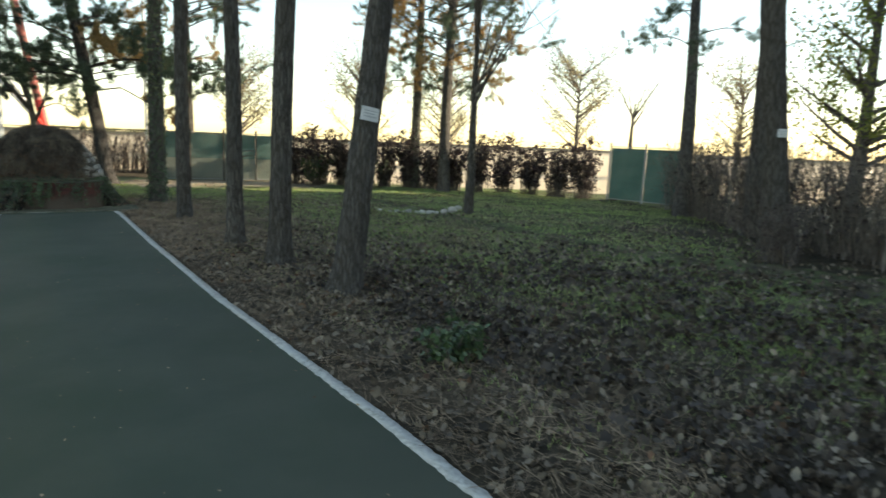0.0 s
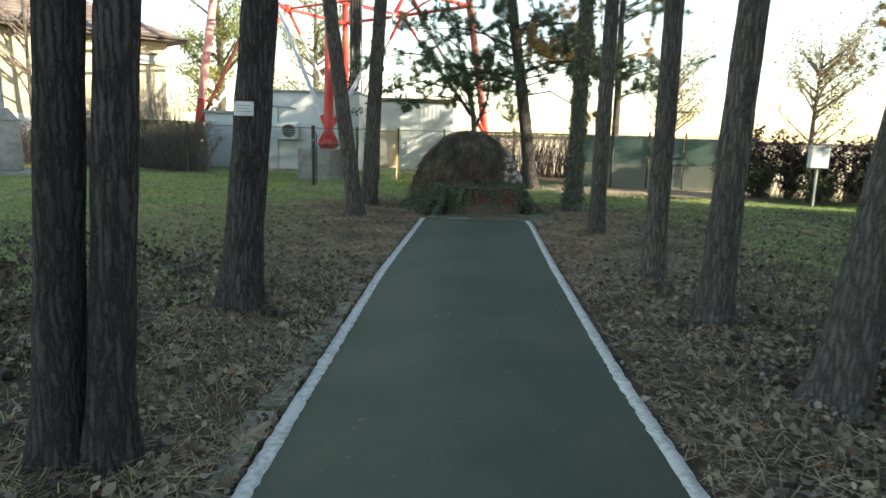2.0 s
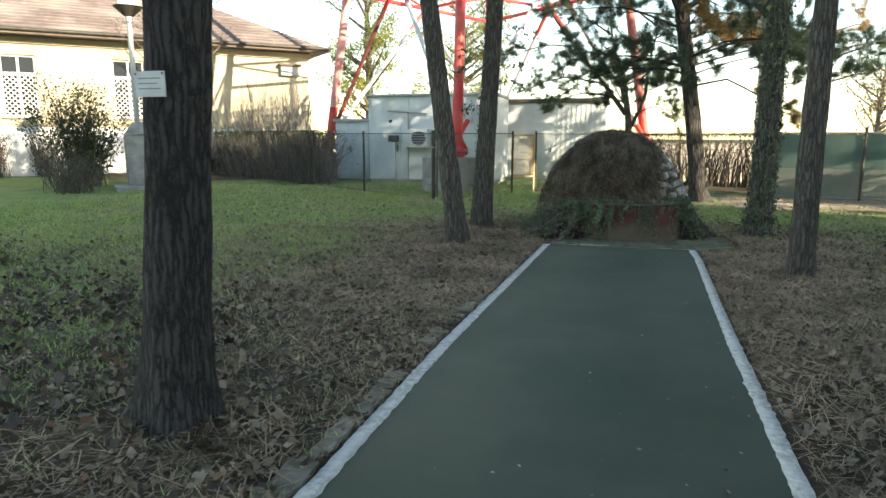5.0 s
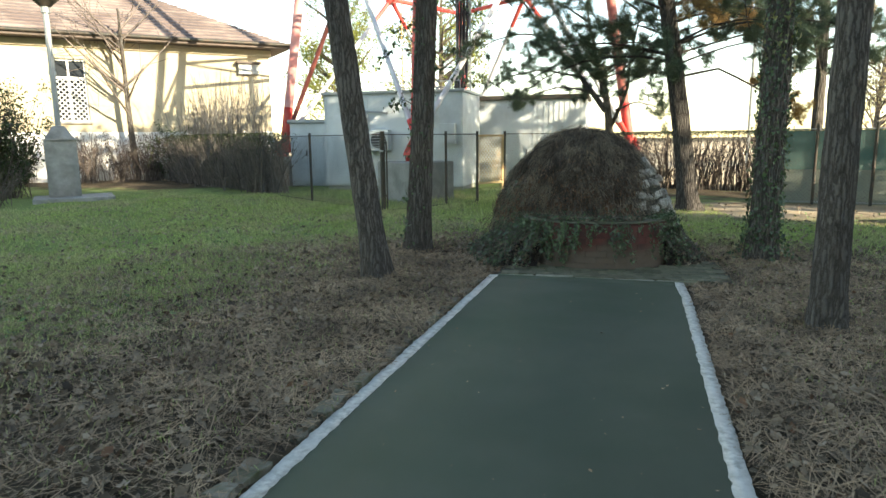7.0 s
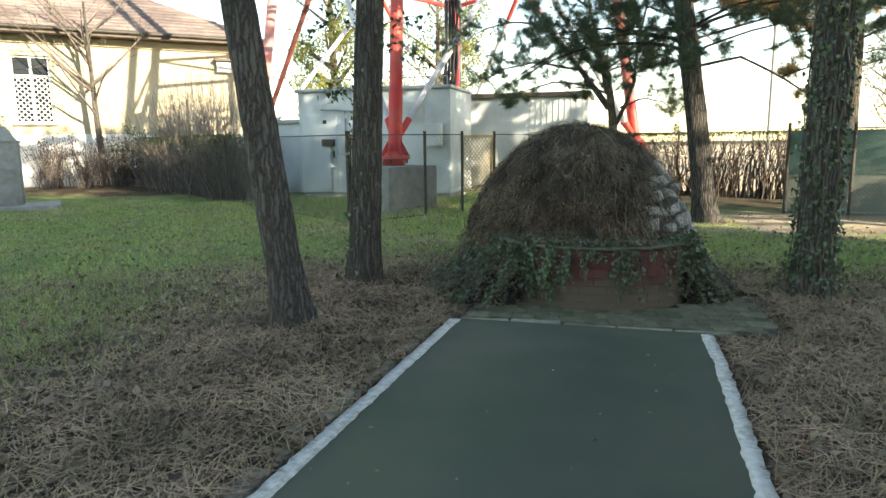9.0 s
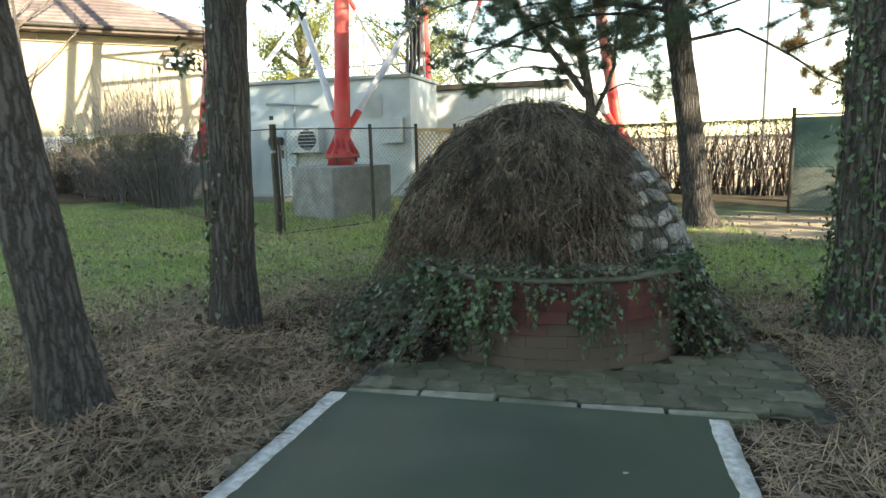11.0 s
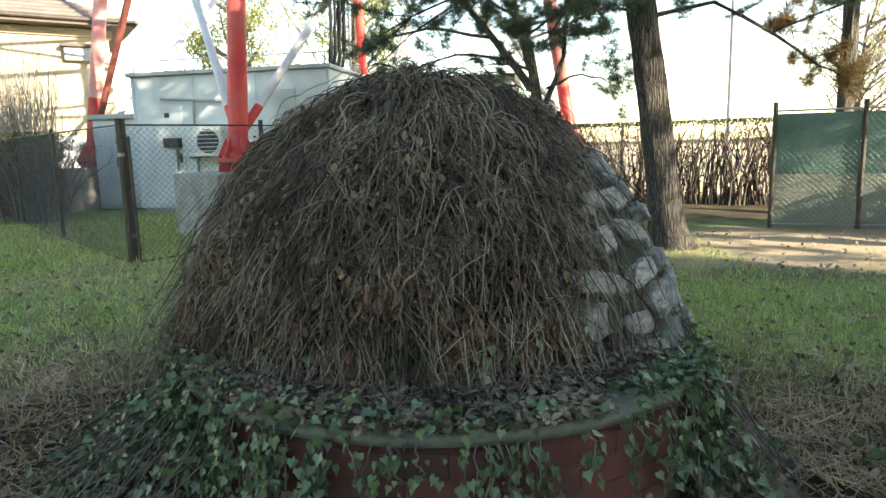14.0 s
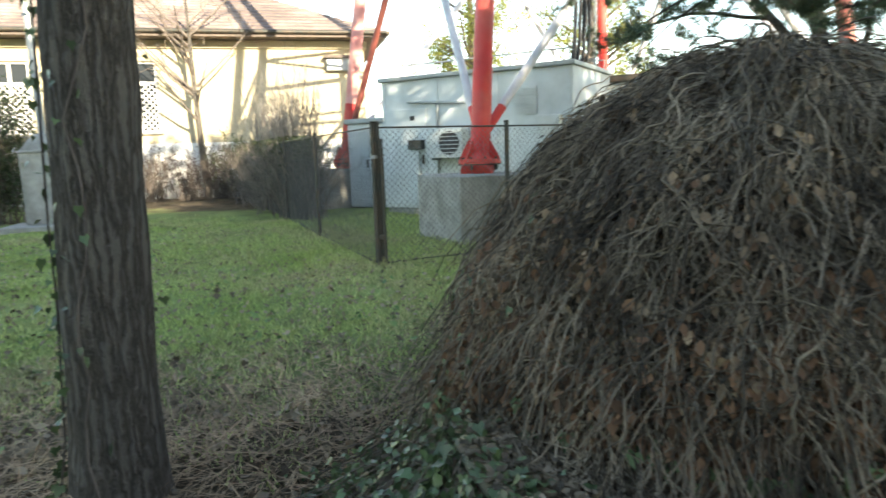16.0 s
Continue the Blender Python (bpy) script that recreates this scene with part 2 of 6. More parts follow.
YELLOW_LEAF = mat("yellow_leaf", (0.24, 0.24, 0.06), (0.15, 0.19, 0.05), 0.6, 0.7, island=0.35, bump=0, through_light=0.35)
PALE_FOLIAGE = mat("faded_autumn_leaf", (0.42, 0.36, 0.22), (0.30, 0.27, 0.15), 0.6, 0.7, island=0.35, bump=0, through_light=0.4)
GRASS = mat("grass_blade", (0.29, 0.38, 0.115), (0.38, 0.44, 0.17), 0.8, 0.6, island=0.45, bump=0, through_light=0.4, c=(0.40, 0.37, 0.20), cscale=0.5, world_space=True)
WEED = mat("weed_leaf", (0.10, 0.18, 0.07), (0.16, 0.24, 0.09), 3, 0.6, island=0.4, bump=0, through_light=0.2)
STRAW = mat("dry_needles_and_straw", (0.40, 0.285, 0.18), (0.20, 0.142, 0.092), 1.5, 0.9, island=0.4, bump=0)
ASPHALT = mat("painted_asphalt", (0.053, 0.066, 0.044), (0.070, 0.081, 0.054), 1.1, 0.75, 0.55, 260, c=(0.042, 0.061, 0.035), cscale=0.6, distance=0.004)
LINE = mat("white_line_paint", (0.60, 0.58, 0.52), (0.33, 0.32, 0.28), 26, 0.85, 0.3, 180, c=(0.50, 0.49, 0.45), cscale=2.5, distance=0.006)
CONCRETE = mat("concrete", (0.34, 0.335, 0.31), (0.25, 0.245, 0.23), 5, 0.92, 0.4, 90, c=(0.17, 0.17, 0.15), cscale=1.3, piece=0.1)
KERB = mat("mossy_kerb_stone", (0.31, 0.29, 0.235), (0.18, 0.17, 0.13), 8, 0.95, 0.7, 70, c=(0.12, 0.13, 0.075), cscale=2.5, piece=0.2)
EDGE_STONE = mat("dirty_edging_stone", (0.26, 0.235, 0.185), (0.14, 0.125, 0.095), 8, 0.95, 0.8, 60, c=(0.085, 0.09, 0.045), cscale=2.5, piece=0.25)
PAVER = mat("paver", (0.165, 0.15, 0.10), (0.10, 0.096, 0.06), 9, 0.92, 0.6, 110, c=(0.08, 0.085, 0.05), cscale=3, piece=0.22)
STONE = mat("limestone", (0.66, 0.62, 0.54), (0.47, 0.44, 0.38), 9, 0.92, 0.9, 38, c=(0.26, 0.245, 0.20), cscale=4, piece=0.2, distance=0.02)
MORTAR = mat("mortar", (0.115, 0.105, 0.08), (0.06, 0.056, 0.042), 12, 0.95, 0.9, 50, c=(0.05, 0.055, 0.04), cscale=3, distance=0.02)
CAP = mat("green_painted_rim", (0.115, 0.13, 0.10), (0.17, 0.16, 0.13), 10, 0.9, 0.6, 80, c=(0.085, 0.072, 0.055), cscale=2.2)
WHITE_PAINT = mat("white_metal", (0.62, 0.66, 0.66), (0.52, 0.56, 0.57), 1.2, 0.5, 0.1, 20, c=(0.42, 0.45, 0.45), cscale=0.8)
GREY_METAL = mat("grey_metal", (0.34, 0.36, 0.36), (0.26, 0.28, 0.28), 2, 0.5, 0.15, 40, metal=0.3)
DARK_METAL = mat("dark_metal", (0.05, 0.055, 0.05), (0.09, 0.07, 0.055), 7, 0.6, 0.25, 90, metal=0.4)
WIRE = mat("fence_wire", (0.14, 0.15, 0.14), (0.09, 0.085, 0.075), 9, 0.5, 0, metal=0.6)
RED_PAINT = mat("red_tower_paint", (0.60, 0.045, 0.04), (0.47, 0.04, 0.04), 2.5, 0.45, 0.15, 30, c=(0.55, 0.12, 0.09), cscale=0.9)
BRACE_PAINT = mat("rust_brown_paint", (0.26, 0.075, 0.06), (0.18, 0.06, 0.05), 3, 0.55, 0.15, 30)
SHADED_RED = mat("shaded_red_paint", (0.36, 0.11, 0.09), (0.27, 0.085, 0.07), 2.5, 0.55, 0.15, 30)
PINK_PAINT = mat("faded_red_paint", (0.55, 0.20, 0.18), (0.60, 0.30, 0.27), 2.5, 0.5, 0.15, 30)
TOWER_WHITE = mat("white_tower_paint", (0.62, 0.61, 0.62), (0.50, 0.50, 0.52), 2.5, 0.45, 0.1, 30)
CABLE = mat("black_cable", (0.02, 0.02, 0.022), (0.035, 0.035, 0.04), 5, 0.5, 0)
RENDER_WALL = mat("cream_render", (0.48, 0.42, 0.30), (0.42, 0.36, 0.25), 0.9, 0.9, 0.2, 40, c=(0.35, 0.30, 0.21), cscale=0.3)
PLINTH_WALL = mat("white_plinth", (0.72, 0.72, 0.70), (0.60, 0.60, 0.58), 1.2, 0.9, 0.2, 30)
ROOF = mat("brown_roof_tile", (0.155, 0.117, 0.107), (0.115, 0.09, 0.084), 2.2, 0.85, 0.6, 12, c=(0.27, 0.215, 0.19), cscale=0.5, distance=0.05)
EAVE = mat("dark_eave_wood", (0.13, 0.10, 0.085), (0.09, 0.075, 0.065), 4, 0.8, 0.2, 30)
SHADE_NET = mat("green_shade_net", (0.065, 0.14, 0.12), (0.09, 0.175, 0.15), 1.3, 0.75, 0.2, 200, c=(0.12, 0.19, 0.165), cscale=0.7, through_light=0.3)
PLAQUE = mat("white_plaque", (0.72, 0.72, 0.70), (0.62, 0.62, 0.60), 8, 0.6, 0.05)
TRELLIS = mat("trellis_wood", (0.55, 0.40, 0.22), (0.44, 0.31, 0.17), 6, 0.8, 0.2)
SHADE_BLOCK_GREY = mat("shade_block_grey", (0.30, 0.29, 0.28), (0.25, 0.245, 0.24), 0.6, 0.9, 0.2, 20)
GLASS = bpy.data.materials.new("window_glass")
GLASS.use_nodes = True
GLASS.node_tree.nodes["Principled BSDF"].inputs["Base Color"].default_value = (0.03, 0.035, 0.04, 1)
GLASS.node_tree.nodes["Principled BSDF"].inputs["Roughness"].default_value = 0.05


def brick_material():
    """Bricks under worn red paint, bare beige render along an uneven lower edge."""
    m = mat("red_painted_brick", (0.145, 0.052, 0.043), (0.105, 0.043, 0.037), 9, 0.85, 0.6, 60, c=(0.06, 0.043, 0.036), cscale=2.0, piece=0.07, world_space=False)
    t = m.node_tree
    N, L = t.nodes, t.links
    p = N["Principled BSDF"]
    old = p.inputs["Base Color"].links[0].from_socket
    geo = N.new("ShaderNodeNewGeometry")
    sep = N.new("ShaderNodeSeparateXYZ")
    L.new(geo.outputs["Position"], sep.inputs[0])
    n = N.new("ShaderNodeTexNoise")
    n.inputs["Scale"].default_value, n.inputs["Detail"].default_value = 3.0, 6.0
    L.new(geo.outputs["Position"], n.inputs["Vector"])
    ma = N.new("ShaderNodeMath")
    ma.operation = "MULTIPLY_ADD"
    ma.inputs[1].default_value = 0.35
    L.new(n.outputs["Fac"], ma.inputs[0])
    L.new(sep.outputs["Z"], ma.inputs[2])
    mr = N.new("ShaderNodeMapRange")
    mr.inputs["From Min"].default_value, mr.inputs["From Max"].default_value = 0.36, 0.50
    L.new(ma.outputs[0], mr.inputs["Value"])
    mx = N.new("ShaderNodeMix")
    mx.data_type = "RGBA"
    mx.inputs["A"].default_value = (0.125, 0.095, 0.073, 1)
    L.new(old, mx.inputs["B"])
    L.new(mr.outputs[0], mx.inputs["Factor"])
    L.new(mx.outputs["Result"], p.inputs["Base Color"])
    return m


BRICK = brick_material()


def ground_material():
    m = mat("lawn_and_leaf_litter", (0.08, 0.064, 0.043), (0.042, 0.035, 0.025), 5.0, 0.95, 0.9, 35, c=(0.12, 0.092, 0.062), cscale=1.2, distance=0.03, spec=0.1)
    t = m.node_tree
    N, L = t.nodes, t.links
    p = N["Principled BSDF"]
    old = p.inputs["Base Color"].links[0].from_socket
    at = N.new("ShaderNodeAttribute")
    at.attribute_name = "green"
    tc = N.new("ShaderNodeTexCoord")
    n1, n2, n3 = (N.new("ShaderNodeTexNoise") for _ in range(3))
    for n, s in ((n1, 1.6), (n2, 14.0), (n3, 0.5)):
        n.inputs["Scale"].default_value, n.inputs["Detail"].default_value = s, 7.0
        L.new(tc.outputs["Object"], n.inputs["Vector"])
    s1 = N.new("ShaderNodeMath")
    s1.operation = "MULTIPLY_ADD"
    s1.inputs[1].default_value = 1.4
    L.new(n1.outputs["Fac"], s1.inputs[0])
    L.new(at.outputs["Fac"], s1.inputs[2])
    mr = N.new("ShaderNodeMapRange")
    mr.inputs["From Min"].default_value, mr.inputs["From Max"].default_value = 1.05, 1.8
    L.new(s1.outputs[0], mr.inputs["Value"])
    g = N.new("ShaderNodeMix")
    g.data_type = "RGBA"
    g.inputs["A"].default_value, g.inputs["B"].default_value = (0.15, 0.205, 0.065, 1), (0.235, 0.30, 0.11, 1)
    L.new(n2.outputs["Fac"], g.inputs["Factor"])
    mx = N.new("ShaderNodeMix")
    mx.data_type = "RGBA"
    L.new(mr.outputs[0], mx.inputs["Factor"])
    L.new(old, mx.inputs["A"])
    L.new(g.outputs["Result"], mx.inputs["B"])
    yard = N.new("ShaderNodeAttribute")
    yard.attribute_name = "yard"
    pale = N.new("ShaderNodeMix")
    pale.data_type = "RGBA"
    L.new(yard.outputs["Fac"], pale.inputs["Factor"])
    L.new(mx.outputs["Result"], pale.inputs["A"])
    pale.inputs["B"].default_value = (0.60, 0.48, 0.33, 1)
    L.new(pale.outputs["Result"], p.inputs["Base Color"])
    return m


GROUND = ground_material()


# ---- ground, path ----
def ramp(v, lo, hi):
    s = np.clip((np.asarray(v, float) - lo) / (hi - lo), 0, 1)
    return s * s * (3 - 2 * s)


PATH_L = [(-30, -0.75), (0, -0.24), (4.4, -0.17), (6.5, -0.15), (10.2, -0.09), (13.9, 0.08), (14.95, 0.13)]
PATH_R = [(-30, 1.7), (0, 1.98), (3.8, 2.05), (7.0, 2.02), (10.7, 2.09), (14.3, 2.21), (14.95, 2.2)]


def edge_x(side, y):
    ys, xs = zip(*side)
    return np.interp(y, ys, xs)


def sunlit_soil(x, y):
    """Bare soil before the gate, paled to paint in the sun patch, 0 to 1."""
    return ramp(y - 20.5 - 0.25 * np.sin(x * 1.3), 0, 0.9) * ramp(24.0 - y, 0, 0.9) * ramp(x - 2.2, 0, 1.0) * ramp(10.5 - x, 0, 2.5) * (0.75 + 0.25 * np.sin(y * 7 + np.sin(x * 2)))


def greenness(x, y):
    """How far the turf shows through the litter, 0 to 1."""
    left = ramp((y - 15.0) + (-x - 1) * 0.9, 0, 4.5)
    left = np.maximum(left, 0.66 * ramp(-x - 1.0, 0, 2.4) * ramp(y - 5.5, 0, 5))
    right = np.maximum(ramp(x - 3.4, 0, 2.6) * 0.52, ramp(y - 16.6, 0, 2.0))
    g = np.where(x < 1, left, right)
    g = g * (1 - 0.9 * ramp(x - 9.5, 0, 3) * ramp(11 - y, 0, 3))
    g = g * (1 - 0.85 * sunlit_soil(x, y))
    g = g * (0.45 + 0.55 * ramp(y + 1, 0, 5))
    g = g * (1 - 0.35 * ramp(y - 19.6, 0, 1.0) * ramp(x - 2.0, 0, 1.0)) * (1 - 0.5 * ramp(y - 24.8, 0, 0.8) * (x > 0.5))
    return g * (1 - 0.8 * ramp(y - 24.5, 0, 2) * ramp(-x - 9, 0, 4))


def ground_height(x, y):
    on_path = (x > edge_x(PATH_L, y) - 0.02) & (x < edge_x(PATH_R, y) + 0.02) & (y < 15.1)
    paved = (x > 0) & (x < 2.8) & (y > 14.9) & (y < 16.4)
    off = np.minimum(np.abs(x - edge_x(PATH_L, y)), np.abs(x - edge_x(PATH_R, y)))
    bumps = 0.035 * np.sin(x * 1.3 + 1.7 * np.sin(y * 0.6)) * np.sin(y * 1.1 + x * 0.4) + 0.012 * np.sin(x * 4.1 + y * 3.3)
    rise = 0.07 * ramp(-0.15 - x, 0, 0.8) * ramp(x + 6.0, 0, 4.0) * ramp(y - 11.5, 0, 2.5) * ramp(22.0 - y, 0, 5.0)
    return np.where(on_path | paved, -0.045, (bumps + 0.008) * ramp(off, 0, 1.2) - 0.002 + rise)


def build_ground():
    xs = np.concatenate([[-400, -200, -100, -60, -40, -30, -24], np.arange(-20, -6, 0.5), np.arange(-6, 8, 0.15), np.arange(8, 20, 0.5), [22, 28, 40, 60, 100, 200, 400]])
    ys = np.concatenate([[-400, -200, -80, -40, -20, -10], np.arange(-6, 0, 0.5), np.arange(0, 20, 0.15), np.arange(20, 36, 0.5), [40, 50, 70, 100, 200, 400]])
    X, Y = np.meshgrid(xs, ys)
    Z = ground_height(X, Y)
    V = np.stack([X, Y, Z], -1).reshape(-1, 3)
    i = np.arange(X.size).reshape(X.shape)
    F = np.stack([i[:-1, :-1], i[:-1, 1:], i[1:, 1:], i[1:, :-1]], -1).reshape(-1, 4)
    me = np_mesh("ground", V, F, True)
    me.attributes.new("green", "FLOAT", "POINT").data.foreach_set("value", greenness(X, Y).ravel().astype(np.float32))
    # pale paved yards and roads outside the boundary
    outside = np.maximum(ramp(Y - 29.5, 0, 0.6), ramp(X * 0.57 + Y * 0.82 - 24.6, 0, 0.4) * (X > 9.5))
    outside = np.maximum(outside, ramp(X - 0.55 * Y - 10.6, 0, 0.5) * (Y < 14)) * (np.hypot(X, Y) < 150)
    outside = np.maximum(outside, 0.8 * sunlit_soil(X, Y))
    me.attributes.new("yard", "FLOAT", "POINT").data.foreach_set("value", outside.ravel().astype(np.float32))
    tagged(place("ground", me, GROUND), "damp lawn under brown pine needles and fallen leaves", "ground", kind="structure")


build_ground()


def ribbon(y0, y1, step, inner, outer, z0, z1, rough=0.0):
    """A long slab between two lines x(y), with uneven edges."""
    ys = np.linspace(y0, y1, int((y1 - y0) / step) + 1)
    a = inner(ys) + rng.normal(0, rough, len(ys))
    b = outer(ys) + rng.normal(0, rough, len(ys))
    n = len(ys)
    rows = [np.stack([x, ys, np.full(n, z)], -1) for x, z in ((a, z0), (a, z1), (b, z1), (b, z0))]
    V = np.concatenate(rows)
    F = []
    for k in range(4):
        p, q = k * n, ((k + 1) % 4) * n
        i = np.arange(n - 1)
        F.append(np.stack([p + i, q + i, q + i + 1, p + i + 1], -1))
    F = np.concatenate(F + [np.array([[0, n, 2 * n, 3 * n], [4 * n - 1, 3 * n - 1, 2 * n - 1, n - 1]])])
    return np_mesh("ribbon", V, F)


tagged(place("path", ribbon(-30, 14.962, 0.25, lambda y: edge_x(PATH_L, y), lambda y: edge_x(PATH_R, y), -0.06, 0.01), ASPHALT), "green-grey painted asphalt path, worn and dry", "path", kind="structure")
tagged(place("line_marking", ribbon(-20, 14.93, 0.045, lambda y: edge_x(PATH_L, y) - 0.005, lambda y: edge_x(PATH_L, y) + 0.085, 0.005, 0.0125, 0.0042), LINE), "worn white edge line painted along path", "line marking", kind="structure")
tagged(place("line_marking", ribbon(-20, 14.93, 0.045, lambda y: edge_x(PATH_R, y) - 0.085, lambda y: edge_x(PATH_R, y) + 0.005, 0.005, 0.0125, 0.0042), LINE), "worn white edge line painted along path", "line marking", kind="structure")


# ---- trees ----
def trunk_line(height, lean, bend, n):
    z = np.linspace(0, 1, n)
    ph = rng.uniform(0, 6.28, 2)
    x = lean[0] * height * z + bend * np.sin(z * 5 + ph[0]) - bend * np.sin(ph[0])
    y = lean[1] * height * z + bend * np.sin(z * 4 + ph[1]) - bend * np.sin(ph[1])
    return np.stack([x, y, z * height - 0.05], -1)


def trunk_mesh(line, r0, r1, sides=26, flare=0.75):
    n = len(line)
    z = line[:, 2] - line[0, 2]
    a = np.arange(sides) * 2 * math.pi / sides
    base = np.interp(z, [0, z[-1]], [r0, r1])
    ph = rng.uniform(0, 6.28, 4)
    rr = base[:, None] * (1 + flare * np.exp(-z / 0.2)[:, None] * (0.6 + 0.4 * np.sin(4 * a + ph[0])))
    rr = rr * (1 + 0.05 * np.sin(3 * a + z[:, None] * 0.8 + ph[1]) + 0.025 * np.sin(9 * a + 1.5 * np.sin(z[:, None] * 2.2 + ph[2])) + 0.02 * np.sin(z[:, None] * 9 + 2 * a + ph[3]))
    rr = rr + rng.normal(0, 0.012, rr.shape) * base[:, None]
    V, F = tubes(line[None], rr[None], sides)
    return np_mesh("trunk", V, F, True)


def limbs_from(line, zs, length, droop, rise, spread=None):
    """Branch centre lines that leave the trunk at given heights."""
    out = []
    zline = line[:, 2]
    for z in zs:
        at = np.array([np.interp(z, zline, line[:, k]) for k in range(3)])
        az = rng.uniform(0, 6.28) if spread is None else rng.choice(spread) + rng.normal(0, 0.25)
        L = length * rng.uniform(0.6, 1.15)
        s = np.linspace(0, 1, 9)
        wob = np.cumsum(rng.normal(0, 0.05, 9))
        d = np.stack([np.cos(az + wob), np.sin(az + wob)], -1)
        hz = np.cumsum(d * (L / 8), 0)
        hz -= hz[0]
        zz = rise * L * s - droop * L * s ** 2 + np.cumsum(rng.normal(0, 0.02, 9)) * L * 0.3
        out.append(np.concatenate([at[:2] + hz, (at[2] + zz)[:, None]], 1))
    return np.array(out)


def shoots(limbs, per, length):
    """Side twigs along the outer part of the limbs."""
    n = len(limbs)
    k = rng.integers(3, 9, n * per)
    at = limbs[np.repeat(np.arange(n), per), k]
    d = unit(rng.normal(0, 1, (n * per, 3)) + np.array([0, 0, 0.35]))
    way = unit(limbs[:, -1] - limbs[:, 0])[np.repeat(np.arange(n), per)]
    d = unit(d + way * 0.7)
    s = np.linspace(0, 1, 5)[None, :, None]
    L = rng.uniform(0.5, 1.2, (n * per, 1, 1)) * length
    return at[:, None] + d[:, None] * s * L + np.array([0, 0, 0.15]) * L * s ** 2


def tuft_shape(n=30, seed=3):
    """One tuft of long pine needles."""
    r = np.random.default_rng(seed)
    d = unit(r.normal(0, 1, (n, 3)) + np.array([0, 0, 0.5]))
    w = unit(np.cross(d, r.normal(0, 1, (n, 3)))) * 0.027
    base = d * 0.08
    V = np.stack([base - w, base + w, d], 1).reshape(-1, 3)
    return V, np.arange(3 * n).reshape(n, 3)


def needles(twigs, per, size):
    m = twigs.shape[1]
    n = len(twigs) * per
    i = np.repeat(np.arange(len(twigs)), per)
    f = rng.uniform(0.25, 1.0, n) * (m - 1)
    k = np.minimum(f.astype(int), m - 2)
    t = (f - k)[:, None]
    pos = twigs[i, k] * (1 - t) + twigs[i, k + 1] * t + rng.normal(0, 0.035, (n, 3))
    V0, F0 = tuft_shape()
    return strew(V0, F0, pos, rng.uniform(0, 6.28, n), rng.normal(0, 0.6, n), rng.normal(0, 0.6, n), rng.uniform(0.7, 1.2, n) * size)


def ivy_on(line, r0, r1, z0, z1, n, size=0.046, side=None):
    z = z0 + (z1 - z0) * rng.random(n) ** 1.2
    a = rng.uniform(0, 6.28, n) if side is None else rng.normal(side, 0.9, n)
    r = np.interp(z, [line[0, 2], line[-1, 2]], [r0, r1]) + np.abs(rng.normal(0.015, 0.03, n)) + 0.25 * np.exp(-z / 0.15)
    out = np.stack([np.cos(a), np.sin(a), np.full(n, 0.35)], -1)
    pos = np.stack([np.interp(z, line[:, 2], line[:, 0]) + np.cos(a) * r, np.interp(z, line[:, 2], line[:, 1]) + np.sin(a) * r, z], -1)
    yaw, pitch = facing(out)
    return strew(*IVY_LEAF, pos, yaw + rng.normal(0, 0.5, n), pitch + rng.normal(0, 0.55, n), rng.normal(0, 0.55, n), rng.uniform(0.5, 1.2, n) * size)


def ivy_stems(line, r0, r1, z1, n):
    z = np.linspace(0.02, 1, 16) * rng.uniform(0.4, 1, (n, 1)) * z1
    a = rng.uniform(0, 6.28, (n, 1)) + np.cumsum(rng.normal(0, 0.13, (n, 16)), 1)
    r = np.interp(z, [line[0, 2], line[-1, 2]], [r0, r1]) * 1.04 + 0.012 + 0.5 * r0 * np.exp(-z / 0.16)
    P = np.stack([np.interp(z, line[:, 2], line[:, 0]) + np.cos(a) * r, np.interp(z, line[:, 2], line[:, 1]) + np.sin(a) * r, z], -1)
    return tubes(P, rng.uniform(0.003, 0.009, (n, 1, 1)), 4)


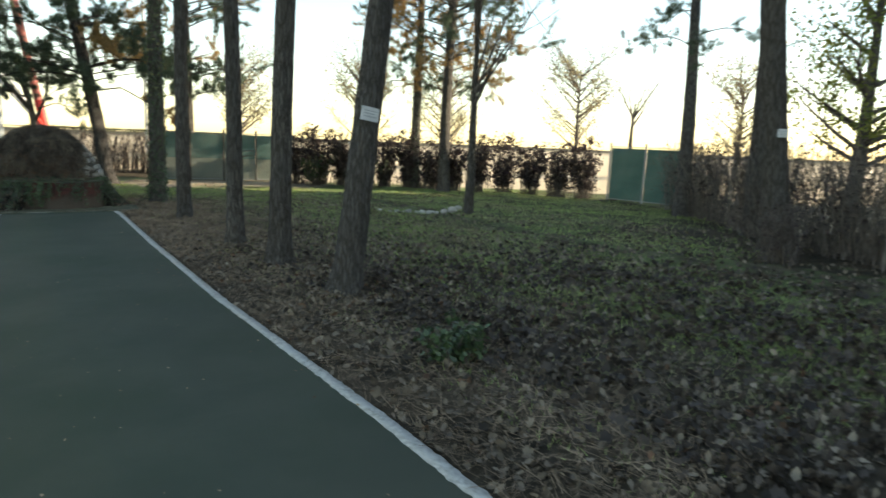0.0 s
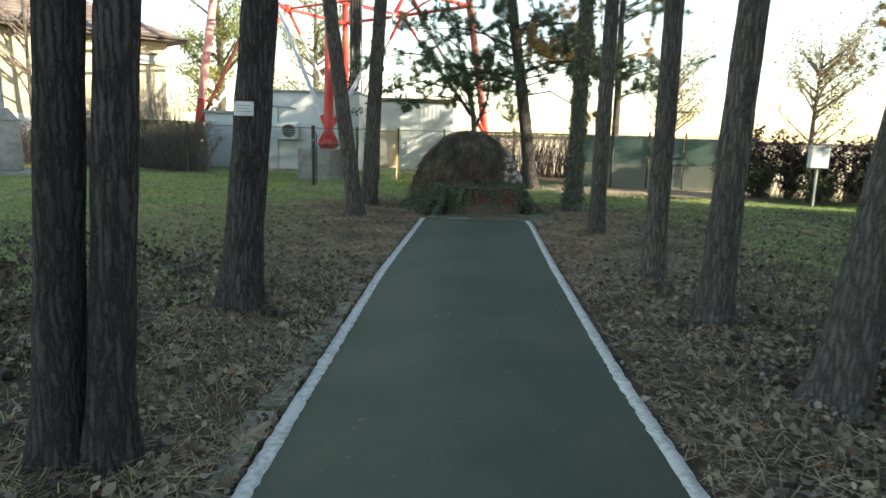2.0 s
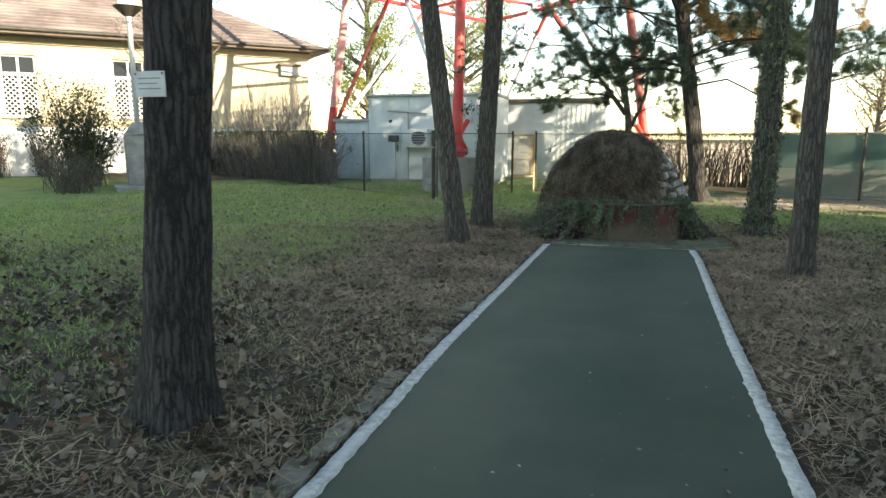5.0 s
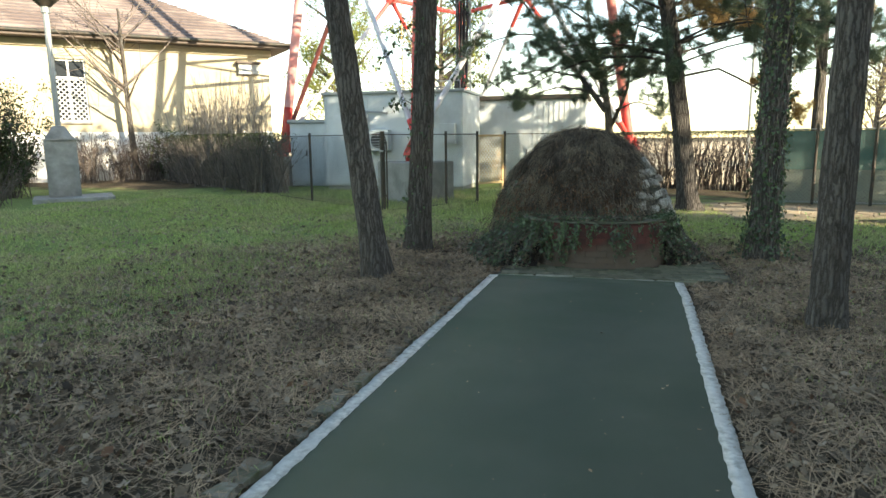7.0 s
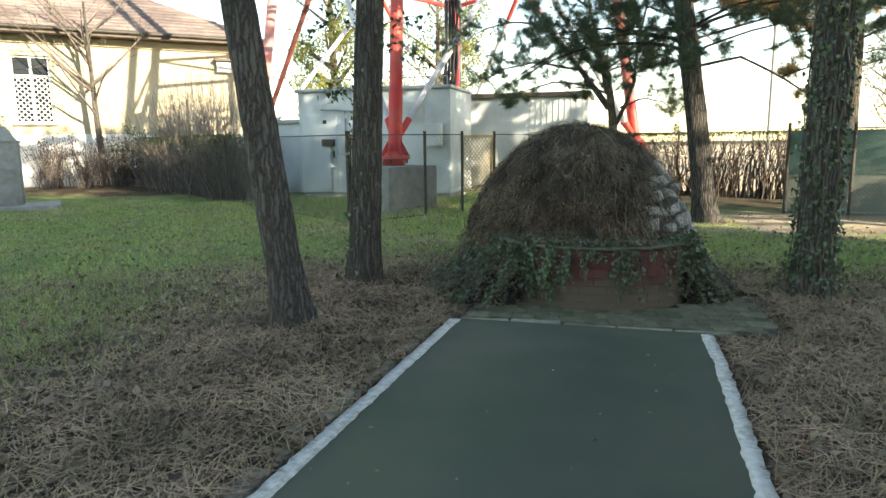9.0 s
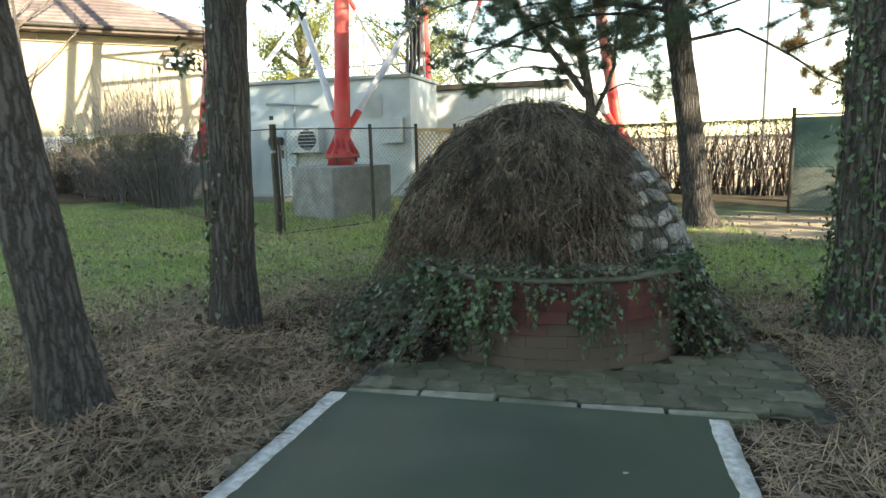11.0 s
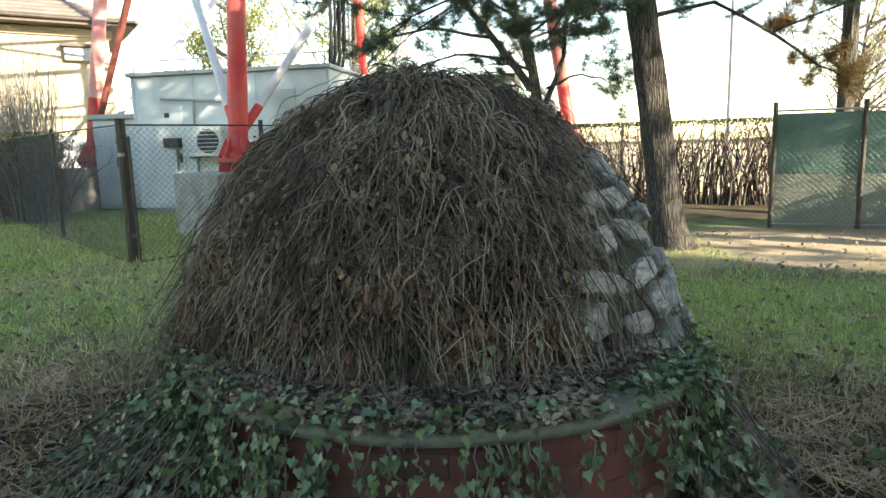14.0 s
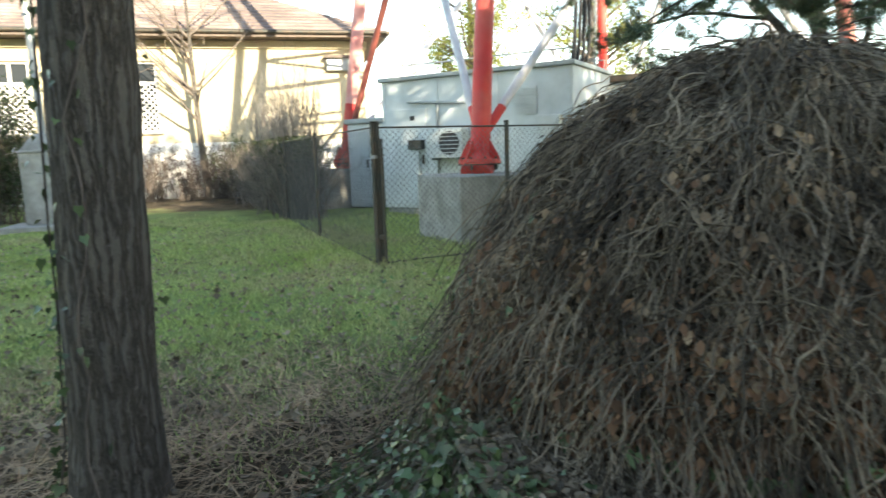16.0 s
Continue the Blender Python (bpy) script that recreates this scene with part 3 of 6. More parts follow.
def pine(at, r0, height, lean, label, bend=0.04, bark=None, crown=(7.0, 18), radius=2.2, tufts=7, dry=0.0, ivy=None, stubs=0, droop=0.25, spread=None, low=()):
    bark = bark or BARK
    tree = thing("pine_tree", (*at, 0), label, "tree", "pines along the path")
    line = trunk_line(height, lean, bend, int(height / 0.11))
    r1 = r0 * 0.5
    place("trunk", trunk_mesh(line, r0, r1), bark, tree)
    zs = rng.uniform(crown[0], height - 0.2, crown[1])
    limbs = limbs_from(line, zs, radius, droop, 0.45, spread)
    if len(low):
        limbs = np.concatenate([limbs, limbs_from(line, low, radius * 1.25, 0.5, 0.35, spread)])
    taper = np.linspace(1, 0.25, 9)[None, :, None]
    h = Heap().add(tubes(limbs, 0.032 * taper, 5))
    tw = shoots(limbs, 6, radius * 0.36)
    h.add(tubes(tw, 0.009, 3))
    if stubs:
        st = limbs_from(line, rng.uniform(1.2, crown[0], stubs), 0.28, 0.1, 0.2)
        h.add(tubes(st, 0.014 * taper, 4))
    place("branchwood", h.mesh("branches", True), bark, tree, kind="stuff")
    cut = int(len(tw) * dry)
    if cut < len(tw):
        place("needles", np_mesh("needles", *needles(tw[cut:], int(tufts * 1.7), 0.145)), NEEDLE, tree, kind="stuff")
    if cut:
        place("dry_needles", np_mesh("dry_needles", *needles(tw[:cut], int(tufts * 1.7), 0.14)), NEEDLE_DRY_SUNLIT, tree, "dying needles with sunlight painted into their yellow-brown", "stuff")
    if ivy:
        z1, n, side = ivy
        place("ivy", np_mesh("ivy", *ivy_on(line, r0, r1, 0.0, z1, n, side=side)), IVY, tree, "dark green ivy leaves", "stuff")
        place("ivy_wood", np_mesh("ivy_stems", *ivy_stems(line, r0, r1, z1, 10 if n > 1000 else 5), True), TWIG, tree, "woody ivy stems", "stuff")
    return tree, line


def bough(tree, at, points, r, dry, tufts=7, side=9, reach=0.5, bare=0.45):
    """A long bough with needle-bearing twigs along its outer part. Points are relative to the trunk's foot."""
    pts = np.array(points, float)
    s = np.linspace(0, len(pts) - 1, 9)
    line = np.stack([np.interp(s, np.arange(len(pts)), pts[:, k]) for k in range(3)], -1) + np.cumsum(rng.normal(0, 0.012, (9, 3)), 0)
    tw = shoots(line[None], side, reach)
    h = Heap().add(tubes(line[None], r * np.linspace(1, 0.3, 9)[None, :, None], 6)).add(tubes(tw, 0.007, 3))
    place("bough", h.mesh("bough", True), BARK, tree)
    place("needles", np_mesh("needles", *needles(tw, tufts, 0.14)), NEEDLE_DRY_SUNLIT if dry else NEEDLE, tree, "dying needles with sunlight painted into their yellow-brown" if dry else "", "stuff")


def plaque(at, normal_yaw, w, h, tilt=0.0):
    p = thing("tree_plaque", at, "small blank white name plaque nailed to pine trunk", "plaque", "plaques on the trees")
    p.matrix_basis = pose(*at, 90, 0, normal_yaw) @ pose(0, 0, 0, 0, 0, tilt)
    part("plate", boxes((-w / 2, w / 2, -h / 2, h / 2, -0.004, 0.004), bevel=0.002), PLAQUE, p)
    part("writing", boxes(*[(-w * 0.36, w * (0.36 - 0.1 * (i % 2)), h * (0.22 - 0.2 * i) - 0.003, h * (0.22 - 0.2 * i) + 0.003, 0.0035, 0.0055) for i in range(3)]), GREY_METAL, p, "faint grey lines of writing")
    for sx in (-1, 1):
        part("nail", rods(((sx * w * 0.44, h * 0.4, 0.002), (sx * w * 0.44, h * 0.4, 0.008), 0.005)), DARK_METAL, p)


# row on the right of the path
pine((3.25, 6.65), 0.16, 10, (0.135, 0.02), "leaning grey-barked pine with a white plaque", 0.03, crown=(7.2, 16))
pine((3.20, 8.47), 0.145, 10, (0.035, 0.0), "grey-barked pine beside the path with slightly bent trunk", 0.045, crown=(7.0, 16))
pine((3.12, 10.12), 0.125, 10, (-0.012, 0.0), "straight slim grey-barked pine beside the path", 0.03, crown=(6.8, 16), stubs=10)
pine((3.17, 13.5), 0.135, 10, (-0.008, 0.0), "straight grey-barked pine beside the path", 0.03, crown=(6.5, 16), stubs=8)
pine((3.30, 16.62), 0.175, 10, (0.02, 0.0), "pine trunk wrapped in green ivy", 0.03, crown=(5.0, 24), radius=2.5, tufts=9, dry=0.2, ivy=(5.5, 3400, None), stubs=4)
ivy_pine = bpy.data.objects["pine_tree.004"]
ivy_line = trunk_line(10, (0.02, 0.0), 0.0, 40)
# paler leaves paint in the sun on the upper trunk
place("ivy", np_mesh("ivy", *ivy_on(ivy_line, 0.175, 0.09, 2.4, 6.5, 620, 0.075, 3.9)), IVY_SUNLIT, ivy_pine, "ivy leaves with sunlight painted into their yellow-green", "stuff")
# row on the left
pine((-1.10, 5.60), 0.115, 10, (0.05, 0.0), "one of two dark pines grown close together", 0.05, BARK_DARK, crown=(6.5, 14))
pine((-0.86, 5.62), 0.105, 10, (0.095, 0.01), "one of two dark pines grown close together", 0.03, BARK_DARK, crown=(6.5, 14))
pine((-1.17, 8.45), 0.175, 10, (0.085, 0.0), "stout dark pine with a small white plaque", 0.02, BARK_DARK, crown=(6.8, 16))
pine((-1.0, 14.3), 0.145, 10, (-0.115, 0.0), "leaning brown-barked pine on needle litter", 0.03, crown=(6.5, 16))
pine((-1.0, 15.78), 0.155, 10, (0.06, 0.0), "straight pine trunk with thin ivy stems", 0.02, crown=(5.2, 14), ivy=(5.0, 420, 3.6))
left_ivy_pine = bpy.data.objects["pine_tree.009"]
for z, az, L in ((2.35, -0.5, 0.55), (2.6, 0.3, 0.45), (2.55, 3.5, 0.5), (2.85, 2.9, 0.4), (1.95, 3.3, 0.3), (3.1, -0.2, 0.5)):
    u = np.linspace(0, 1, 9)
    spray = np.stack([0.06 * z + (0.13 + L * u) * math.cos(az), (0.13 + L * u) * math.sin(az), z + 0.12 * np.sin(u * 2.6) - 0.28 * L * u ** 2], -1) + np.cumsum(rng.normal(0, 0.012, (9, 3)), 0)
    place("ivy_shoot", np_mesh("ivy_shoot", *tubes(spray[None], 0.006 * np.linspace(1, 0.4, 9)[None, :, None], 4), True), TWIG, left_ivy_pine, "woody ivy shoot")
    k = 42
    pos = spray[rng.integers(2, 9, k)] + rng.normal(0, 0.05, (k, 3))
    place("ivy", np_mesh("ivy", *strew(*IVY_LEAF, pos, rng.uniform(0, 6.28, k), rng.normal(0.9, 0.5, k), rng.normal(0, 0.5, k), rng.uniform(0.035, 0.07, k))), IVY, left_ivy_pine, "dark green ivy leaves", "stuff")
# pines behind the mound and along the back
gate_pine, _ = pine((3.0, 22.1), 0.2, 9, (-0.15, 0.0), "dark pine with drooping lower boughs near gate", 0.04, BARK_DARK, crown=(3.1, 44), radius=2.9, tufts=12, dry=0.2, droop=0.35, low=(3.0, 3.1, 3.2, 3.3))
bough(gate_pine, 0, [(-0.2, 0, 2.75), (0.45, 0.1, 2.85), (1.2, 0.35, 2.5), (1.75, 0.5, 2.15), (2.15, 0.55, 1.95)], 0.03, True, 12, 14, 0.45)
bough(gate_pine, 0, [(1.1, 0.3, 2.5), (1.8, 0.2, 2.75), (2.6, 0.1, 2.9), (3.2, 0.1, 2.8)], 0.018, False, 10, 12, 0.5)
bough(gate_pine, 0, [(-0.25, 0, 2.75), (-0.8, -0.2, 2.85), (-1.4, -0.3, 2.6), (-1.9, -0.4, 2.2)], 0.022, False, 9, 10, 0.45)
bough(gate_pine, 0, [(-0.3, 0, 3.0), (0.4, -0.3, 3.2), (1.2, -0.5, 3.35), (2.0, -0.6, 3.3)], 0.022, False, 12, 12, 0.55)
bough(gate_pine, 0, [(-0.35, 0, 3.2), (0.8, 0.3, 3.5), (2.0, 0.5, 3.7), (3.2, 0.6, 3.5)], 0.026, False, 12, 16, 0.6)
for z, az, L, dry in ((3.3, 2.9, 2.2, 0), (3.5, 3.6, 2.4, 0), (3.6, 0.4, 2.2, 1), (3.75, -0.5, 2.3, 0), (3.8, 2.2, 2.0, 0), (3.95, -1.4, 2.0, 1), (4.1, 0.9, 2.5, 0), (4.2, 3.2, 2.4, 0), (4.4, -0.9, 2.2, 0), (4.5, 1.6, 2.0, 0)):
    x0, c1, s1 = -0.15 * z, math.cos(az), math.sin(az)
    bough(gate_pine, 0, [(x0, 0, z), (x0 + 0.35 * L * c1, 0.35 * L * s1, z + 0.22), (x0 + 0.7 * L * c1, 0.7 * L * s1, z + 0.12), (x0 + L * c1, L * s1, z - 0.3)], 0.022, bool(dry), 11, 16, 0.55)
forked_pine, _ = pine((1.45, 25.2), 0.13, 3.4, (-0.12, 0.0), "dark green pine with leaning forked limbs", 0.04, crown=(2.3, 5), radius=1.4, tufts=9, droop=0.3)
for pts, r in (([(-0.25, 0, 2.2), (-0.9, 0.1, 3.1), (-1.7, 0.1, 4.1), (-2.5, 0.0, 5.2)], 0.075), ([(-0.3, 0, 2.5), (-0.5, 0, 3.4), (-0.75, -0.1, 4.4), (-0.8, 0, 5.4)], 0.06),
               ([(-0.15, 0, 1.7), (0.25, 0.1, 2.6), (0.3, 0.1, 3.6), (0.55, 0.1, 4.8)], 0.055), ([(-0.9, 0.1, 3.1), (-1.9, -0.2, 3.25), (-2.7, -0.4, 3.1), (-3.2, -0.5, 2.75)], 0.035),
               ([(-0.6, 0, 2.7), (-1.4, -0.3, 2.75), (-2.1, -0.5, 2.5), (-2.5, -0.6, 2.25)], 0.03), ([(-1.7, 0.1, 4.1), (-2.5, 0, 4.2), (-3.2, -0.1, 4.0), (-3.7, -0.2, 3.7)], 0.03),
               ([(-0.5, 0, 3.4), (-1.1, -0.5, 3.7), (-1.6, -0.8, 3.7), (-2.0, -1.0, 3.5)], 0.03), ([(0.3, 0.1, 3.6), (1.0, -0.1, 3.9), (1.6, -0.2, 3.8), (2.0, -0.2, 3.5)], 0.03),
               ([(-0.75, -0.1, 4.4), (-1.4, -0.3, 4.8), (-2.0, -0.4, 4.9), (-2.6, -0.5, 4.7)], 0.03), ([(0.0, 0, 2.2), (0.5, -0.3, 2.4), (0.9, -0.5, 2.25), (1.2, -0.6, 2.0)], 0.025),
               ([(-0.4, 0, 3.0), (0.2, -0.5, 3.3), (0.6, -0.8, 3.3), (0.9, -1.0, 3.1)], 0.025), ([(0.5, 0.1, 4.6), (-0.2, 0, 5.1), (-1.0, 0, 5.3), (-1.6, 0, 5.2)], 0.03)):
    bough(forked_pine, 0, pts, r, False, 9, 15, 0.55)
pine((6.2, 25.6), 0.14, 9, (0.0, 0.0), "dark green pine standing behind the netted fence", 0.04, crown=(2.4, 40), radius=2.5, tufts=12, dry=0.12)
back_pine, _ = pine((12.85, 18.6), 0.2, 10, (0.025, 0.045), "tall pine with browning needles near back hedge", 0.08, crown=(3.8, 36), radius=3.3, tufts=10, dry=0.45)
pine((12.4, 19.75), 0.17, 9, (-0.02, 0.0), "ivy-clad pine near back hedge", 0.06, crown=(4.6, 18), radius=2.2, ivy=(4.0, 900, None))
pine((11.6, 6.32), 0.25, 10, (-0.105, 0.08), "stout grey pine beside tall hedge with plaque", 0.03, crown=(6.0, 14))
pine((12.93, 7.56), 0.18, 10, (0.06, 0.05), "grey pine beside the tall hedge", 0.04, crown=(6.5, 12))
side_pine, _ = pine((14.9, 10.65), 0.2, 7.2, (0.12, 0.1), "leaning grey pine beside the tall hedge", 0.04, crown=(6.5, 5), radius=1.2)
for k in range(20):
    z, az, L = 3.2 + 0.16 * k, 2.4 * k + 0.4, 2.2 + 0.7 * math.sin(k * 1.9)
    x0, y0, c1, s1 = 0.025 * z, 0.045 * z, math.cos(az), math.sin(az)
    bough(back_pine, 0, [(x0, y0, z), (x0 + 0.35 * L * c1, y0 + 0.35 * L * s1, z + 0.3), (x0 + 0.7 * L * c1, y0 + 0.7 * L * s1, z + 0.25), (x0 + L * c1, y0 + L * s1, z - 0.15)], 0.024, k % 3 != 0, 9, 14, 0.6)
for k in range(5):
    z, az = 4.1 + 0.3 * k, (3.9, 2.6, 5.0, 3.3, 1.2)[k]
    x0, y0, c1, s1 = 0.12 * z, 0.1 * z, math.cos(az), math.sin(az)
    bough(side_pine, 0, [(x0, y0, z), (x0 + 0.6 * c1, y0 + 0.6 * s1, z + 0.2), (x0 + 1.3 * c1, y0 + 1.3 * s1, z + 0.1), (x0 + 1.9 * c1, y0 + 1.9 * s1, z - 0.4)], 0.02, False, 7, 9, 0.5)
plaque((3.43, 6.50, 1.935), 4, 0.22, 0.145, -8)
plaque((-1.02, 8.265, 1.80), 0, 0.17, 0.12, 0)
plaque((11.17, 6.24, 2.06), -28, 0.2, 0.14, 0)


def bare_tree(name, at, height, r0, label, limbs_n=10, rise=1.1, length=1.6, leaves=0, leaf=None, zlo=0.35, twigs=7, category="tree"):
    tree = thing(name, (*at, 0), label, category)
    line = trunk_line(height, rng.normal(0, 0.02, 2), 0.05, max(8, int(height / 0.2)))
    place("trunk", trunk_mesh(line, r0, r0 * 0.25, 12, 0.3), BARK, tree)
    limbs = limbs_from(line, rng.uniform(zlo * height, height * 0.95, limbs_n), length, -0.1, rise)
    tw = shoots(limbs, twigs, length * 0.5)
    h = Heap().add(tubes(limbs, r0 * 0.35 * np.linspace(1, 0.2, 9)[None, :, None], 5)).add(tubes(tw, 0.006 + 0.02 * r0, 3))
    place("branchwood", h.mesh("branches", True), TWIG, tree, kind="stuff")
    if leaves:
        i, k = rng.integers(0, len(tw), leaves), rng.integers(1, 5, leaves)
        pos = tw[i, k] + rng.normal(0, 0.12 * length ** 0.5, (leaves, 3))
        place("foliage", np_mesh("leaves", *strew(*LEAFLET, pos, rng.uniform(0, 6.28, leaves), rng.normal(0, 0.8, leaves), rng.normal(0, 0.8, leaves), rng.uniform(0.6, 1.3, leaves) * 0.16)), leaf, tree, kind="stuff")
    return tree


bare_tree("forked_tree", (9.58, 12.85), 5.5, 0.12, "slim bare forked tree beside a ring of stones", 9, 1.3, 1.7, zlo=0.33)
bare_tree("young_tree", (-16.7, 29.5), 6.5, 0.14, "bare young tree with upswept branches before house", 14, 0.9, 2.0, zlo=0.28)
bare_tree("yellow_tree", (-15.0, 46), 12, 0.35, "tall tree with thin yellow-green autumn leaves", 34, 0.6, 3.0, 15000, YELLOW_LEAF, 0.12)
bare_tree("yellow_tree", (-9.0, 48), 10, 0.3, "tree with thin yellow-green autumn leaves", 30, 0.6, 2.8, 11000, YELLOW_LEAF, 0.12)
bare_tree("yellow_tree", (22.0, 9.6), 8, 0.25, "tree with yellow-green autumn leaves behind hedge", 30, 0.5, 2.6, 5200, YELLOW_LEAF, 0.15)
bare_tree("dead_stump_tree", (20.0, 16.5), 3.4, 0.13, "bare pollarded tree behind the netted fence", 6, 1.6, 0.9, zlo=0.6)


# ---- hedges and bushes ----
def hedge(points, height, width, label, stems, leaves, leaf_mat, leaf_size=0.06, low=0.0, name="hedge", tall=0, top_only=0.0, wood=None, thick=1.0, cap=0):
    """A row of woody shoots with small leaves between them, along a line of points."""
    pts = np.array(points, float)
    seg = np.linalg.norm(np.diff(pts, axis=0), axis=1)
    cum = np.concatenate([[0], np.cumsum(seg)])
    o = thing(name, (*pts[0], 0), label, "hedge")

    def along(n):
        s = rng.uniform(0, cum[-1], n)
        xy = np.stack([np.interp(s, cum, pts[:, k]) for k in (0, 1)], -1)
        return xy - pts[0]

    base = along(stems) + rng.normal(0, width * 0.18, (stems, 2))
    s = np.linspace(0, 1, 7)[None, :, None]
    top = base + rng.normal(0, width * 0.3, (stems, 2))
    h = height * rng.uniform(0.7, 1.03, (stems, 1, 1))
    if tall:
        h[:tall] *= rng.uniform(1.3, 2.0, (tall, 1, 1))
    wob = np.cumsum(rng.normal(0, 0.075, (stems, 7, 2)), 1) * s
    P = np.concatenate([base[:, None] * (1 - s) + top[:, None] * s + wob, h * s - 0.02], 2)
    hp = Heap().add(tubes(P, thick * rng.uniform(0.007, 0.02, (stems, 1, 1)) * np.linspace(1, 0.4, 7)[None, :, None], 3))
    n2 = stems * 8
    i, k = rng.integers(0, stems, n2), rng.integers(1, 6, n2)
    d = unit(rng.normal(0, 1, (n2, 3)) + np.array([0, 0, 0.6]))
    L = rng.uniform(0.12, 0.4, (n2, 1, 1))
    Q = P[i, k][:, None] + d[:, None] * np.linspace(0, 1, 4)[None, :, None] * L
    hp.add(tubes(Q, 0.0035, 3))
    place("shrubwood", hp.mesh("stems"), wood or TWIG, o, kind="stuff")
    if leaves:
        xy = along(leaves) + rng.uniform(-0.5, 0.5, (leaves, 2)) * width
        z = low + (height - low) * (1 - top_only * rng.random(leaves) ** 2) if top_only == 0 else height * (1 - np.abs(rng.normal(0, top_only, leaves)))
        if top_only == 0:
            z = rng.uniform(low, height, leaves)
        clump = np.sin(xy[:, 0] * 2.3 + z * 3) * np.sin(xy[:, 1] * 2.9 - z * 2)
        keep = rng.random(leaves) < 0.55 + 0.45 * clump
        pos = np.concatenate([xy, z[:, None]], 1)[keep]
        n = len(pos)
        place("foliage", np_mesh("leaves", *strew(*LEAFLET, pos, rng.uniform(0, 6.28, n), rng.normal(0, 0.8, n), rng.normal(0, 0.8, n), rng.uniform(0.6, 1.3, n) * leaf_size)), leaf_mat, o, kind="stuff")
    if cap:
        xy = along(cap) + rng.uniform(-0.45, 0.45, (cap, 2)) * width
        z = height * (0.99 - np.abs(rng.normal(0, 0.035, cap)))
        place("leafy_top", np_mesh("leaves", *strew(*LEAFLET, np.concatenate([xy, z[:, None]], 1), rng.uniform(0, 6.28, cap), rng.normal(0, 0.8, cap), rng.normal(0, 0.8, cap), rng.uniform(0.6, 1.3, cap) * 0.045)), HEDGE_LEAF, o, "thin green leafy top", "stuff")
    return o


def bush(at, r, h, label, leaves, leaf_mat, leaf_size, name="bush", stems=60):
    o = thing(name, (*at, 0), label, "bush")
    a = rng.uniform(0, 6.28, stems)
    tip = np.stack([np.cos(a) * r * rng.random(stems) ** 0.5, np.sin(a) * r * rng.random(stems) ** 0.5, h * rng.uniform(0.6, 1.05, stems)], -1)
    s = np.linspace(0, 1, 6)[None, :, None]
    P = tip[:, None] * np.concatenate([s ** 1.0, s, s ** 0.8], 2) + np.cumsum(rng.normal(0, 0.02, (stems, 6, 3)), 1) * s
    P[..., :2] += (rng.normal(0, 0.3 * r, (stems, 2)))[:, None]
    P[..., 2] -= 0.02
    i = rng.integers(0, stems, stems * 4)
    k = rng.integers(1, 6, stems * 4)
    d = unit(rng.normal(0, 1, (stems * 4, 3)) + np.array([0, 0, 0.5])) * 0.25 * r
    Q = P[i, k][:, None] + d[:, None] * np.linspace(0, 1, 4)[None, :, None]
    hp = Heap().add(tubes(P, 0.012 * np.linspace(1, 0.4, 6)[None, :, None], 3)).add(tubes(Q, 0.004, 3))
    place("shrubwood", hp.mesh("stems"), TWIG, o, kind="stuff")
    if leaves:
        i, k = rng.integers(0, len(Q), leaves), rng.integers(0, 4, leaves)
        pos = Q[i, k] + rng.normal(0, 0.1 * r, (leaves, 3))
        pos[:, 2] = np.abs(pos[:, 2]) + 0.03
        place("foliage", np_mesh("leaves", *strew(*LEAFLET, pos, rng.uniform(0, 6.28, leaves), rng.normal(0, 0.8, leaves), rng.normal(0, 0.8, leaves), rng.uniform(0.6, 1.3, leaves) * leaf_size)), leaf_mat, o, kind="stuff")


hedge([(1.4, 28.2), (8.5, 27.0)], 1.68, 0.7, "clipped hedge of bare brown stems, green on top", 430, 12000, HEDGE_RED, 0.05, 0.12, wood=BACKLIT_STEM, thick=1.4, cap=6000)
hedge([(16.3, 12.0), (12.9, 6.9), (10.9, 3.0), (9.3, -4.0)], 1.95, 1.0, "tall brownish hedge of dense bare shoots", 1500, 12000, HEDGE_RED, 0.06, 0.35, wood=GREY_TWIG)
hedge([(-14.8, 29.6), (-12.0, 27.5), (-7.9, 24.6)], 1.75, 1.2, "dense hedge of dark grey shoots, leafy on top", 900, 16000, HEDGE_LEAF, 0.06, top_only=0.2, wood=GREY_TWIG)
hedge([(-15.2, 30.6), (-12.3, 28.6), (-9.4, 26.4)], 2.1, 1.2, "tall pale leafless shoots rising behind the hedge", 420, 900, PALE_FOLIAGE, 0.05, 0.8, tall=400, wood=PALE_TWIG)
bush((-15.1, 29.9), 0.9, 1.9, "leafy green bush at the end of hedge", 3800, HEDGE_LEAF, 0.09, "bush", 60)
for bx, by, br in ((-16.9, 28.9, 0.75), (-16.1, 29.5, 0.6), (-17.9, 28.2, 0.8), (-19.6, 26.8, 0.6), (-20.6, 25.9, 0.6), (-21.8, 24.7, 0.7), (-23.2, 23.3, 0.7)):
    bush((bx, by), br, 1.75 + 0.2 * math.sin(bx * 3), "dark many-stemmed bare shrub before the house", 900, HEDGE_RED, 0.07, "shrub", 90)
for k in range(13):
    u = k / 12
    bush((9.0 + 7.5 * u, 22.1 - 6.5 * u + 0.5 * math.sin(u * 3.1)), 0.5 + 0.1 * math.sin(k * 2.3), 1.7 + 0.16 * math.sin(k * 1.7), "dark purple-leaved bush in a row along fence", 2300, HEDGE_RED, 0.1, "hedge_bush", 70)
for bx, by, br, bh in ((10.4, 19.9, 0.6, 0.9), (9.3, 21.4, 0.5, 1.0)):
    bush((bx, by), br, bh, "small fresh green shrub at the hedge foot", 900, HEDGE_LEAF, 0.09, "shrub", 30)
